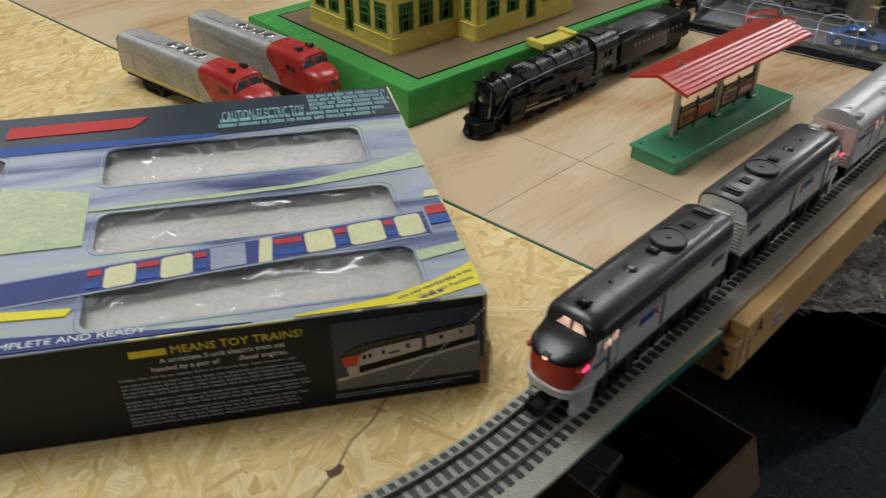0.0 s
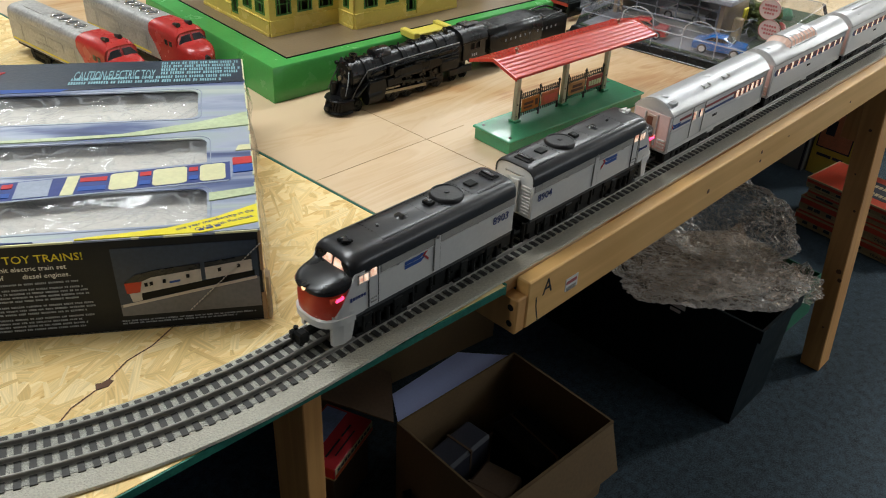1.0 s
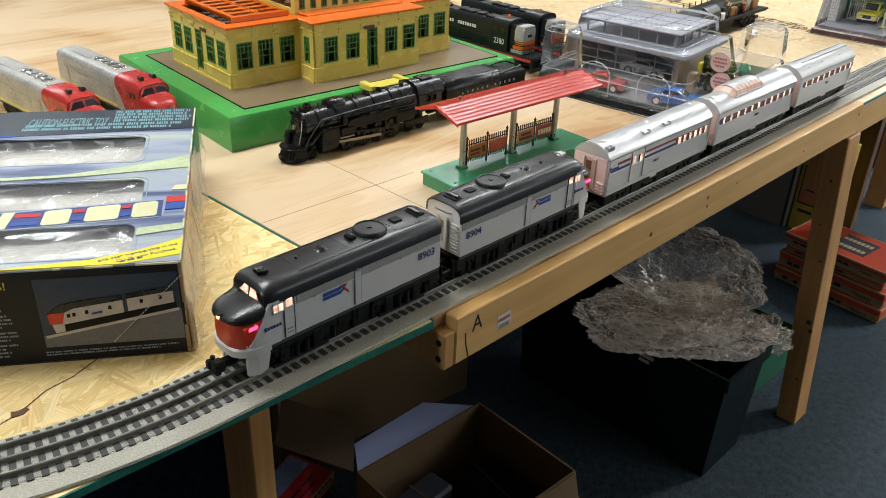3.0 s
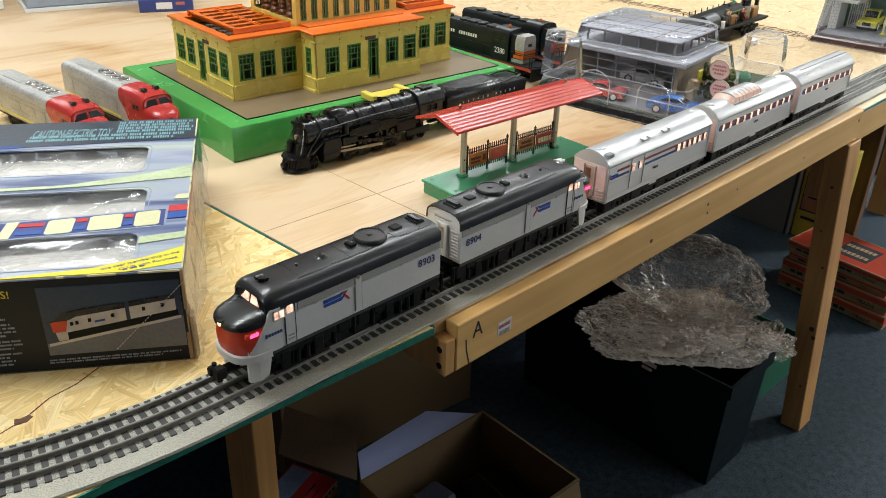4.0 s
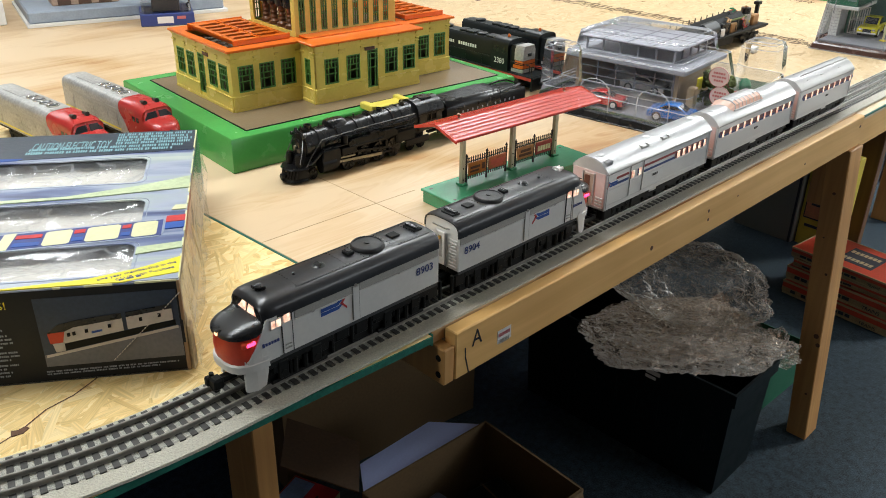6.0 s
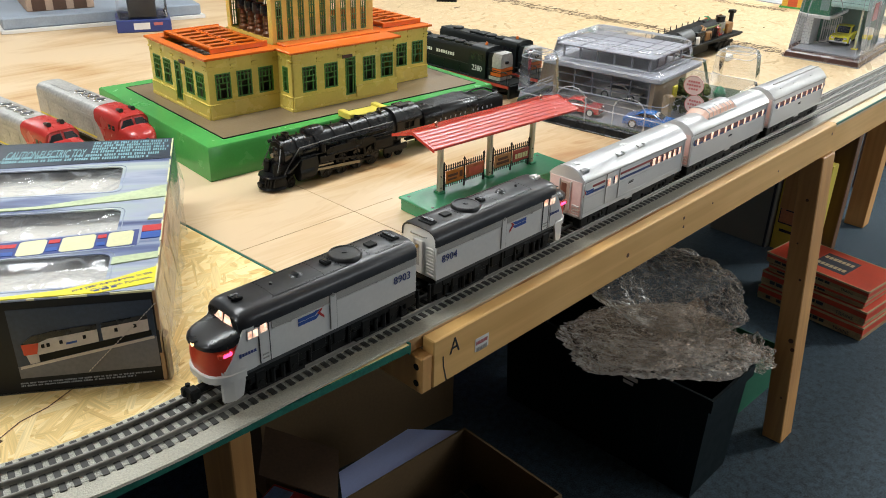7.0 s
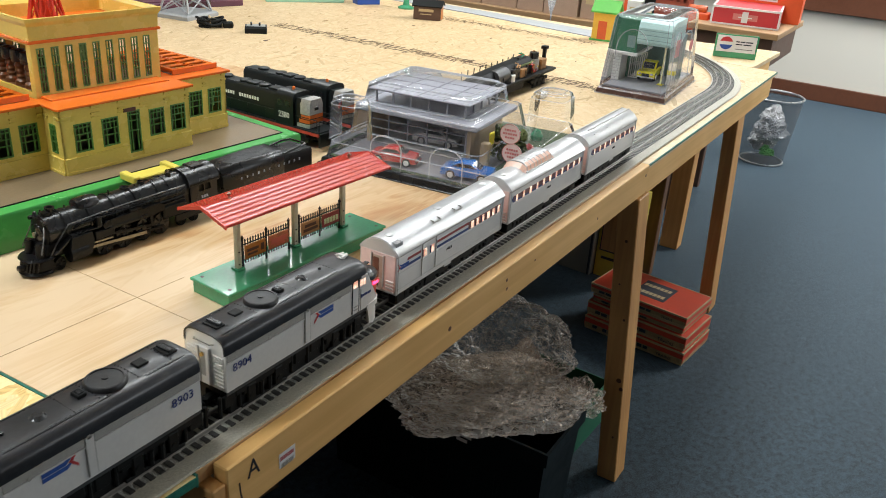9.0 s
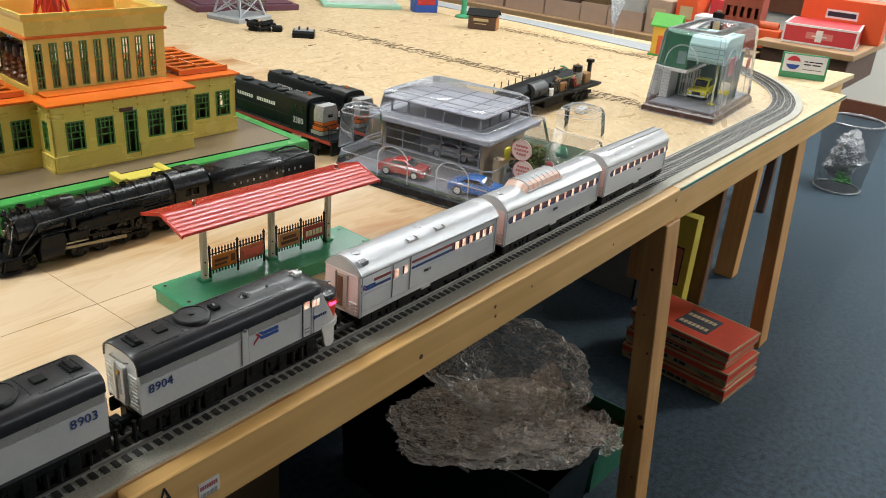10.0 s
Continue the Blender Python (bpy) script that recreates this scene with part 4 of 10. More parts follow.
def coach(kind, x0, length, label, number):
    c = thing("passenger_car", label, "toy passenger car", (x0 + length / 2, TC, T), 0, group="passenger cars of the train")
    W, ZB, ZT, ZR, L = 0.0285, 0.0335, 0.0885, 0.1055, length / 2
    tail = L if kind != "observation" else L - 0.014
    rings = [(-L, 0, 0), (-L + 0.001, -0.0006, 0), (-L + 0.0022, -0.0006, 0), (-L + 0.003, 0, 0), (tail, 0, 0)]
    if kind == "observation":
        rings += [(L - 0.008, 0.0025, 0.001), (L - 0.003, 0.0085, 0.003), (L, 0.017, 0.006)]
    part("body", loft([[(x, y, z) for y, z in arch(W - dw, ZB, ZT, ZR - 0.0012 - dz, 7, True)] for x, dw, dz in rings]), COACH_S, c, "silver painted body", smooth=True)
    part("roof", loft([[(x, y, z) for y, z in cap(W + 0.0012 - dw, ZT - 0.001, ZT, ZR - dz, 0.0016, 7, True)] for x, dw, dz in [(r[0] + (0.0008 if i == 0 else 0), r[1], r[2]) for i, r in enumerate(rings)]]), COACH_R, c, smooth=True)
    z0, z1 = 0.0668, 0.0772
    for sd in (-1, 1):
        if kind == "combine":
            wins = [L - 0.017 - 0.0155 * k for k in range(6)] + [-L + 0.082, -L + 0.064]
            part("stripe", plate(-L + 0.024, -L + 0.054, 0.0752, 0.0786, W, sd), RED_DULL, c)
            part("stripe", plate(-L + 0.024, -L + 0.054, 0.0670, 0.0705, W, sd), BLUE_DULL, c)
            part("stripe", plate(-L + 0.094, L - 0.104, 0.0752, 0.0786, W, sd), RED_DULL, c)
            part("stripe", plate(-L + 0.094, L - 0.104, 0.0670, 0.0705, W, sd), BLUE_DULL, c)
            part("stripe", plate(L - 0.104, L - 0.010, 0.0665, 0.0785, W, sd, 0.0003), DARK_RED, c)
            arrow_logo(c, -L + 0.0145, 0.0708, W, sd, 0.75, -1)
            for xx in (-L + 0.0575, -L + 0.0905):
                part("door_edge", plate(xx, xx + 0.0008, 0.040, 0.086, W, sd, 0.0008), GREY_BAND, c)
        else:
            n = 11 if kind == "dome" else 9
            a, b = (-L + 0.022, L - 0.020) if kind == "dome" else (-L + 0.030, L - 0.026)
            wins = [a + (b - a) * k / (n - 1) for k in range(n)]
            part("stripe", plate(a - 0.010, b + 0.010, z0 + 0.0030, z1, W, sd, 0.0003), DARK_RED, c, "dull red window band")
            part("stripe", plate(a - 0.010, b + 0.010, z0, z0 + 0.0030, W, sd, 0.0003), BLUE_DULL, c)
            for xx, w in ((a - 0.0115, -1), (b + 0.0095, 1)):
                part("stripe_end", prism([(xx, z0 + 0.001), (xx + 0.002, z0 + 0.001), (xx + 0.001 + w * 0.004, (z0 + z1) / 2), (xx + 0.002, z1 - 0.001), (xx, z1 - 0.001)] if w > 0 else [(xx + 0.002, z0 + 0.001), (xx + 0.002, z1 - 0.001), (xx, z1 - 0.001), (xx + 0.001 - 0.004, (z0 + z1) / 2), (xx, z0 + 0.001)], "y", min(sd * (W - 0.001), sd * (W + 0.0004)), max(sd * (W - 0.001), sd * (W + 0.0004))), BLUE_DULL, c)
        for k, xw in enumerate(wins):
            hw = 0.0034 + 0.0007 * ((k * 7) % 3) / 2
            part("window", plate(xw - hw, xw + hw, z0, z1, W, sd, 0.0008), WARM_WIN, c, "lit window")
            part("window_shade", plate(xw - hw - 0.0016, xw - hw, z0, z1, W, sd, 0.0010), DARK_RED if k % 3 else BLUE_DULL, c)
        words(number, 0.0058, BLACK_MATT, c, on_side(-L + 0.125 if kind == "combine" else 0.0, 0.0565, W, sd), "small car number", "car_number")
        part("step", plate(-0.008 + (-L + 0.125 if kind == "combine" else 0), 0.010 + (-L + 0.125 if kind == "combine" else 0), ZB - 0.004, ZB + 0.001, W - 0.001, sd), COACH_S, c)
        for zz in (0.0400, 0.0625):
            part("side_bead", plate(-L + 0.006, tail - 0.006, zz, zz + 0.0007, W, sd, 0.0004), COACH_S, c)
        # black underbody boxes, enlarged downwards to add the shade below the car
        for k in range(8):
            xx = -L + 0.024 + (2 * L - 0.048) * k / 7
            part("underbody_shade_box", box(xx - 0.0145, xx + 0.0145, min(sd * 0.010, sd * 0.0236), max(sd * 0.010, sd * 0.0236), 0.0140 + 0.0022 * (k % 2), 0.0345, 0.002), BLACK_MATT, c)
        part("gutter", plate(-L, tail, ZT - 0.0022, ZT - 0.001, W, sd, 0.0015), GREY_BAND, c)
        for xx in (-L + 0.0035, tail - 0.0045):
            part("end_trim", plate(xx, xx + 0.001, ZB, ZT - 0.003, W, sd, 0.0008), COACH_S, c)
        part("skirt", plate(-L + 0.074, L - 0.074, ZB - 0.009, ZB, W - 0.003, sd), BLACK_MATT, c)
    # ends
    for e in ((-1, 1) if kind != "observation" else (-1,)):
        xe = e * L
        part("end_panel", box(min(xe, xe + e * 0.0008), max(xe, xe + e * 0.0008), -0.0265, 0.0265, 0.037, 0.0870), WARM_END, c, "pinkish end wall with the marker lamp's glow painted in")
        part("end_door", box(min(xe, xe + e * 0.0015), max(xe, xe + e * 0.0015), -0.0085, 0.0085, 0.037, 0.0830, 0.0005), END_DOOR, c, "beige end door")
        part("door_recess", box(min(xe, xe + e * 0.0019), max(xe, xe + e * 0.0019), -0.0022, 0.0068, 0.040, 0.0800, 0.0003), DARK_RED_BROWN, c)
        part("vestibule", box(min(xe, xe + e * 0.003), max(xe, xe + e * 0.003), 0.0085, 0.0105, 0.041, 0.0850, 0.0004), COACH_S, c)
        part("vestibule", box(min(xe, xe + e * 0.003), max(xe, xe + e * 0.003), -0.0105, -0.0085, 0.041, 0.0850, 0.0004), COACH_S, c)
        for sd in (-1, 1):
            for k in range(4):
                y0, y1 = sorted((sd * 0.014, sd * 0.0255))
                part("end_step", box(min(xe, xe + e * 0.003), max(xe, xe + e * 0.003), y0, y1, 0.0365 + k * 0.0046, 0.0385 + k * 0.0046), STICKER_WHITE, c)
    # roof fittings
    if kind != "observation":
        for xx, yy in ((-L + 0.018, -0.002), (L - 0.018, 0.002)):
            part("roof_vent", turned([(0.0062, 0), (0.0062, 0.0008), (0.0035, 0.0020), (0, 0.0022)], 14, at=(xx, yy, ZR - 0.0006)), COACH_R, c, smooth=True)
    if kind == "combine":
        for xx in (-0.035, 0.020):
            part("roof_vent", box(xx - 0.006, xx + 0.006, -0.018, -0.009, ZR - 0.0080, ZR - 0.0040, 0.0008), COACH_R, c)
            part("roof_vent", box(xx - 0.004, xx + 0.004, 0.010, 0.017, ZR - 0.008, ZR - 0.0038, 0.0008), COACH_R, c)
        for xx in (-0.035, 0.020):
            part("vent_seam", box(xx - 0.010, xx + 0.010, -0.0192, -0.0184, ZR - 0.0082, ZR - 0.0046), GREY_BAND, c)
            part("vent_seam", box(xx - 0.0085, xx - 0.0076, -0.0190, -0.0085, ZR - 0.0080, ZR - 0.0022), GREY_BAND, c)
            part("vent_seam", box(xx + 0.0076, xx + 0.0085, -0.0190, -0.0085, ZR - 0.0080, ZR - 0.0022), GREY_BAND, c)
        part("roof_vent", turned([(0.0062, 0), (0.0062, 0.0008), (0.0035, 0.0020), (0, 0.0022)], 14, at=(-0.006, 0.0, ZR - 0.0006)), COACH_R, c, smooth=True)
        for xx in (-L + 0.034, -L + 0.044, -L + 0.050):
            part("roof_slot", box(xx, xx + 0.0075, -0.0145 + (xx + L) * 0.25, -0.0135 + (xx + L) * 0.25, ZR - 0.003, ZR - 0.0006), GREY_BAND, c)
        for k in range(6):
            part("roof_rib", box(-L + 0.006 + 0.0024 * k, -L + 0.0072 + 0.0024 * k, -0.0235, -0.0150, ZR - 0.0085, ZR - 0.0030), COACH_R, c)
    if kind == "dome":
        D0, D1 = -L + 0.070, -L + 0.158
        sec = [(0.0205, 0.099), (0.0178, 0.1085), (0.0105, 0.1125), (0.0, 0.1135), (-0.0105, 0.1125), (-0.0178, 0.1085), (-0.0205, 0.099)]
        dome = part("dome", loft([[(x, y * k, 0.099 + (z - 0.099) * k2) for y, z in sec] for x, k, k2 in ((D0 - 0.012, 0.92, 0.15), (D0, 1, 1), (D1, 1, 1), (D1 + 0.012, 0.92, 0.15))]), DOME_GLASS, c, "glowing clear dome")
        for k in range(8):
            xx = D0 + (D1 - D0) * k / 7
            part("dome_rib", loft([[(x, y * 1.02, 0.099 + (z - 0.099) * 1.05) for y, z in sec] for x in (xx - 0.0009, xx + 0.0009)]), COACH_R, dome)
        part("dome_roof", loft([[(x, y * 0.55, z + 0.0006) for y, z in ((0.0205, 0.1118), (0.0105, 0.1128), (0, 0.1136), (-0.0105, 0.1128), (-0.0205, 0.1118))] for x in (D0 - 0.001, D1 + 0.001)]), COACH_R, dome)
        for sd in (-1, 1):
            part("dome_sill", box(D0 - 0.004, D1 + 0.004, min(sd * 0.0185, sd * 0.0215), max(sd * 0.0185, sd * 0.0215), 0.0985, 0.1010, 0.0004), COACH_R, dome)
        for xx in (-L + 0.045, L - 0.070, L - 0.050, L - 0.034):
            part("roof_vent", box(xx - 0.003, xx + 0.003, -0.018, -0.014, ZR - 0.009, ZR - 0.0050, 0.0006), GREY_BAND, c)
    if kind == "observation":
        for yy in (-0.007, 0.007):
            part("roof_strip", box(-L + 0.040, L - 0.010, yy - 0.001, yy + 0.001, ZR - 0.0012, ZR + 0.0006), GREY_BAND, c)
        for xx in (-L + 0.050, -L + 0.110, L - 0.070):
            part("roof_vent", box(xx - 0.006, xx + 0.006, -0.020, -0.012, ZR - 0.010, ZR - 0.0052, 0.0007), COACH_R, c)
        part("tail_lamp", box(L - 0.002, L + 0.002, -0.004, 0.004, 0.0825, 0.0875, 0.001), COACH_S, c)
        part("tail_window", box(L - 0.003, L + 0.0008, -0.008, 0.008, 0.066, 0.0785, 0.001), WARM_WIN, c)
    part("underframe", box(-L + 0.004, tail - 0.004, -0.020, 0.020, 0.032, 0.0385, 0.001), BLACK_MATT, c)
    part("tank", box(-0.035, 0.020, -0.022, -0.006, 0.022, 0.033, 0.002), BLACK_MATT, c)
    bogie(c, -L + 0.050, (-0.017, 0.017), 0.0235, (0.015, 0.033), name="front_truck", length=0.060)
    bogie(c, L - 0.050, (-0.017, 0.017), 0.0235, (0.015, 0.033), name="rear_truck", length=0.060)
    coupler(c, -L - 0.001, -1, 0.026)
    coupler(c, L - 0.006, 1, 0.026)
    return c


coach("combine", 0.334, 0.280, "silver toy baggage and passenger car with lit windows on the track", "16013")
coach("dome", 0.634, 0.282, "silver toy vista dome car with lit dome on the track", "16014")
coach("observation", 0.936, 0.262, "silver toy observation car at the tail of the train", "16015")

# ---------------- open-window set box ----------------
def streaked_card(name):
    """Printed card with long streaks of navy, lilac and pale green, as of a landscape rushing by."""
    m = bpy.data.materials.new(name)
    m.use_nodes = True
    nt = m.node_tree
    b = nt.nodes["Principled BSDF"]
    tc = nt.nodes.new("ShaderNodeTexCoord")
    mp = nt.nodes.new("ShaderNodeMapping")
    mp.inputs["Scale"].default_value = (1.6, 11, 1)
    mp.inputs["Rotation"].default_value = (0, 0, radians(-5))
    nt.links.new(tc.outputs["Object"], mp.inputs["Vector"])
    n = nt.nodes.new("ShaderNodeTexNoise")
    n.inputs["Scale"].default_value, n.inputs["Detail"].default_value, n.inputs["Distortion"].default_value = 2.2, 5, 0.7
    nt.links.new(mp.outputs["Vector"], n.inputs["Vector"])
    r = nt.nodes.new("ShaderNodeValToRGB")
    cr = r.color_ramp
    cr.elements[0].position, cr.elements[0].color = 0.30, (0.05, 0.065, 0.14, 1)
    cr.elements[1].position, cr.elements[1].color = 0.74, (0.52, 0.55, 0.36, 1)
    for p, c in ((0.40, (0.11, 0.14, 0.26)), (0.47, (0.27, 0.31, 0.41)), (0.54, (0.37, 0.40, 0.49)), (0.60, (0.36, 0.42, 0.42)), (0.67, (0.47, 0.51, 0.46))):
        e = cr.elements.new(p)
        e.color = (*c, 1)
    nt.links.new(n.outputs["Fac"], r.inputs["Fac"])
    nt.links.new(r.outputs["Color"], b.inputs["Base Color"])
    b.inputs["Roughness"].default_value = 0.3
    n2 = nt.nodes.new("ShaderNodeTexNoise")
    n2.inputs["Scale"].default_value = 14
    nt.links.new(tc.outputs["Object"], n2.inputs["Vector"])
    bp = nt.nodes.new("ShaderNodeBump")
    bp.inputs["Strength"].default_value, bp.inputs["Distance"].default_value = 0.35, 0.006
    nt.links.new(n2.outputs["Fac"], bp.inputs["Height"])
    nt.links.new(bp.outputs["Normal"], b.inputs["Normal"])
    return m


KNOB_METAL = mat("dull_copper_metal", (0.34, 0.24, 0.18), 0.35, 0.9)
STREAK = streaked_card("streaked_print")
FILM = clear_plastic("crinkled_window_film", (0.95, 0.955, 0.96), 0.09, 0.06, 1.0, 15, 0.26)
TRAY = mat("grey_inner_tray", (0.54, 0.51, 0.46), 0.75, var=0.15, scale=9)
TEAL = mat("teal_ink", (0.24, 0.44, 0.48), 0.4)
SLATE_CARD = mat("slate_printed_card", (0.030, 0.042, 0.060), 0.32, var=0.3, scale=9, coat=0.2)
YELLOW_INK = mat("yellow_ink", (0.78, 0.66, 0.03), 0.4, var=0.06)
CREAM = mat("cream_ink", (0.66, 0.64, 0.38), 0.4, var=0.1)
LILAC = mat("grey_lilac_ink", (0.30, 0.34, 0.42), 0.4, var=0.15)
PALE_GREEN = mat("pale_green_ink", (0.48, 0.55, 0.34), 0.4, var=0.2)
PHOTO_BLUE = mat("dark_photo_sky", (0.025, 0.045, 0.085), 0.35, var=0.3, scale=8)
PHOTO_GREY = mat("grey_photo_ground", (0.15, 0.155, 0.18), 0.35, var=0.2, scale=8)
PHOTO_WHITE = mat("pale_photo_body", (0.58, 0.53, 0.49), 0.4)
TEAL_PRINT = mat("dark_teal_print", (0.035, 0.10, 0.09), 0.35, var=0.5, scale=12)
RUST_PRINT = mat("faded_rust_print", (0.36, 0.15, 0.07), 0.4, var=0.5, scale=12)
TAPED = mat("scuffed_tan_card", (0.38, 0.28, 0.165), 0.45, var=0.45, scale=16, fine=120, bump=0.4)
SIDE_CARD = mat("scuffed_side_card", (0.30, 0.24, 0.16), 0.6, var=0.5, scale=14, fine=120, bump=0.4)


def with_holes(x0, x1, y0, y1, z0, z1, holes):
    """A level slab with rectangular holes."""
    return slab(x0, x1, y0, y1, z0, z1, holes, "z")


def set_box():
    L, D, H = 0.80, 0.458, 0.106
    o = thing("train_set_box", "worn printed train set box with clear windows", "box", (-0.25, 0.148, T + 0.0004), -34.33)
    holes = []
    for v0, v1, dx in ((0.020, 0.089, 0.0), (0.135, 0.207, 0.0), (0.263, 0.350, -0.010)):
        holes += [(-0.340 + dx * 0.3, -0.048 + dx, v0, v1), (-0.735, -0.450, v0, v1)]
    lid = with_holes(-L, 0, 0, D, H - 0.0015, H, holes)
    rr = 0.013
    for h in holes:
        for cx, sx in ((h[0], 1), (h[1], -1)):
            for cy, sy in ((h[2], 1), (h[3], -1)):
                arc = [(cx + sx * rr * (1 - math.cos(q * math.pi / 12)), cy + sy * rr * (1 - math.sin(q * math.pi / 12))) for q in range(7)]
                pts = [(cx, cy)] + (arc if sx * sy < 0 else arc[::-1])
                prism(pts, "z", H - 0.0015, H, lid)
    part("lid", lid, STREAK, o, "navy and green streaked lid with windows")
    part("bottom", box(-L, 0, 0, D, 0, 0.0015), TRAY, o)
    part("inner_tray", box(-L + 0.01, -0.01, 0.01, D - 0.01, 0.0015, 0.090, 0.004), TRAY, o, "grey inner tray")
    part("front_panel", box(-L, -0.0015, 0, 0.0015, 0.0, H - 0.0015), CARD_BLACK, o, "black front panel with text and photo")
    part("back_panel", box(-L, -0.0015, D - 0.0015, D, 0, H - 0.0015), CARD_BLACK, o)
    part("end_panel", box(-0.0015, 0, 0, D, 0, H - 0.0015), TAPED, o, "scuffed tan end panel")
    part("end_panel", box(-L - 0.0015, -L, 0, D, 0, H - 0.0015), SIDE_CARD, o)
    for h in holes:
        n = 10
        bm = bmesh.new()
        so = Vector((h[0] * 37, h[2] * 91, 2.0))
        grid = []
        for i in range(n * 3 + 1):
            col = []
            for j in range(n + 1):
                u, v = i / (3 * n), j / n
                edge = min(u, 1 - u, v, 1 - v)
                z = H - 0.003 - 0.005 * min(1, edge * 5) + 0.007 * min(1, edge * 6) * noise.noise(Vector((u * 7, v * 2.2, 0)) + so) + 0.003 * min(1, edge * 6) * abs(noise.noise(Vector((u * 19 + v * 5, v * 5 - u * 4, 1)) + so))
                col.append(bm.verts.new((h[0] - 0.003 + u * (h[1] - h[0] + 0.006), h[2] - 0.003 + v * (h[3] - h[2] + 0.006), z)))
            grid.append(col)
        for i in range(n * 3):
            for j in range(n):
                bm.faces.new((grid[i][j], grid[i + 1][j], grid[i + 1][j + 1], grid[i][j + 1]))
        f = part("window_film", bm, FILM, o, "crinkled clear window film", smooth=True)
        f.visible_shadow = False
        a, b, c, d, w = h[0] - 0.004, h[1] + 0.004, h[2] - 0.004, h[3] + 0.004, 0.0011
        rim = []
        for cx, cy, a0 in ((b - rr, d - rr, 0), (a + rr, d - rr, 90), (a + rr, c + rr, 180), (b - rr, c + rr, 270)):
            rim += [(cx + rr * math.cos(radians(a0 + 15 * q)), cy + rr * math.sin(radians(a0 + 15 * q)), H + 0.0001) for q in range(7)]
        part("window_border", tube(rim + rim[:1], 0.0006, 4), LILAC, o)
    z0, z1 = H + 0.0001, H + 0.0005

    lift = [0]

    def flat(pts, m, name="print"):
        lift[0] += 1
        part(name, prism(pts, "z", z0, z1 + 0.00003 * lift[0]), m, o)
    flat([(-L, 0.352), (-0.30, 0.356), (-0.0005, 0.374), (-0.0005, D - 0.0005), (-L, D - 0.0005)], SLATE_CARD, "rear_band")
    flat([(-0.50, 0.3545), (-0.225, 0.3590), (-0.215, 0.3660), (-0.50, 0.3800)], BLUE_INK)
    # the printed coach between the windows
    def low(x):
        return 0.101 + 0.097 * (x + 0.026)

    def high(x):
        return 0.147 + 0.112 * (x + 0.030)
    flat([(-0.415, low(-0.415)), (-0.027, low(-0.027)), (-0.022, low(-0.022) + 0.008), (-0.022, high(-0.022) - 0.006), (-0.030, high(-0.030)), (-0.415, high(-0.415))], LILAC, "printed_outline")
    z0, z1 = H + 0.0003, H + 0.0006
    flat([(-0.415, low(-0.415) + 0.0025), (-0.024, low(-0.024) + 0.0025), (-0.024, high(-0.024) - 0.0035), (-0.415, high(-0.415) - 0.0025)], NAVY, "printed_coach")
    z0, z1 = H + 0.0007, H + 0.0009
    for a, b in ((-0.325, -0.298), (-0.276, -0.248), (-0.144, -0.117), (-0.102, -0.068), (-0.055, -0.029)):
        q = 0.003
        flat([(a, low(a) + 0.004 + q), (a + q, low(a) + 0.004), (b - q, low(b) + 0.004), (b, low(b) + 0.004 + q), (b, high(b) - 0.006 - q), (b - q, high(b) - 0.006), (a + q, high(a) - 0.006), (a, high(a) - 0.006 - q)], CREAM, "printed_window")
    flat([(-0.232, low(-0.232) + 0.004), (-0.200, low(-0.200) + 0.004), (-0.200, high(-0.200) - 0.005), (-0.232, high(-0.232) - 0.005)], LILAC)
    flat([(-0.189, low(-0.189) + 0.002), (-0.177, low(-0.177) + 0.002), (-0.174, high(-0.174) - 0.003), (-0.186, high(-0.186) - 0.003)], CREAM)
    for a, b in ((-0.173, -0.147), (-0.115, -0.104), (-0.066, -0.057), (-0.296, -0.278), (-0.246, -0.236), (-0.34, -0.328)):
        m, h = (low(a) + high(a)) / 2, 0.0085
        flat([(a, m + 0.005), (b, m + 0.006), (b, m + 0.006 + h), (a, m + 0.005 + h)], RED_INK)
        flat([(a, m - 0.014), (b, m - 0.013), (b, m - 0.013 + h), (a, m - 0.014 + h)], BLUE_INK)
    z0, z1 = H + 0.0001, H + 0.0005
    flat([(-0.021, 0.1360), (-0.0005, 0.1385), (-0.0005, 0.1545), (-0.021, 0.1520)], RED_INK)
    flat([(-0.021, 0.1180), (-0.0005, 0.1205), (-0.0005, 0.1370), (-0.021, 0.1345)], BLUE_INK)
    flat([(-0.017, 0.170), (-0.0005, 0.171), (-0.0005, 0.184), (-0.013, 0.183), (-0.015, 0.178)], CREAM)
    flat([(-0.165, 0.0015), (-0.052, 0.0015), (-0.0005, 0.0150), (-0.0005, 0.0490), (-0.040, 0.0280), (-0.085, 0.0125), (-0.165, 0.0035)], YELLOW_INK, "yellow_banner")
    flat([(-0.048, 0.0010), (-0.0005, 0.0010), (-0.0005, 0.0130)], LILAC)
    flat([(-0.350, 0.2120), (-0.210, 0.2140), (-0.120, 0.2190), (-0.0005, 0.2360), (-0.0005, 0.2740), (-0.060, 0.2480), (-0.140, 0.2250), (-0.350, 0.2160)], PALE_GREEN)
    flat([(-0.046, 0.0600), (-0.0005, 0.0700), (-0.0005, 0.0840), (-0.046, 0.0760)], PALE_GREEN)
    flat([(-0.443, 0.150), (-0.350, 0.150), (-0.352, 0.250), (-0.443, 0.280)], PALE_GREEN)
    flat([(-0.60, 0.002), (-0.200, 0.002), (-0.29, 0.009), (-0.36, 0.019), (-0.60, 0.040)], NAVY)
    flat([(-0.60, 0.060), (-0.352, 0.042), (-0.348, 0.052), (-0.60, 0.078)], YELLOW_INK)
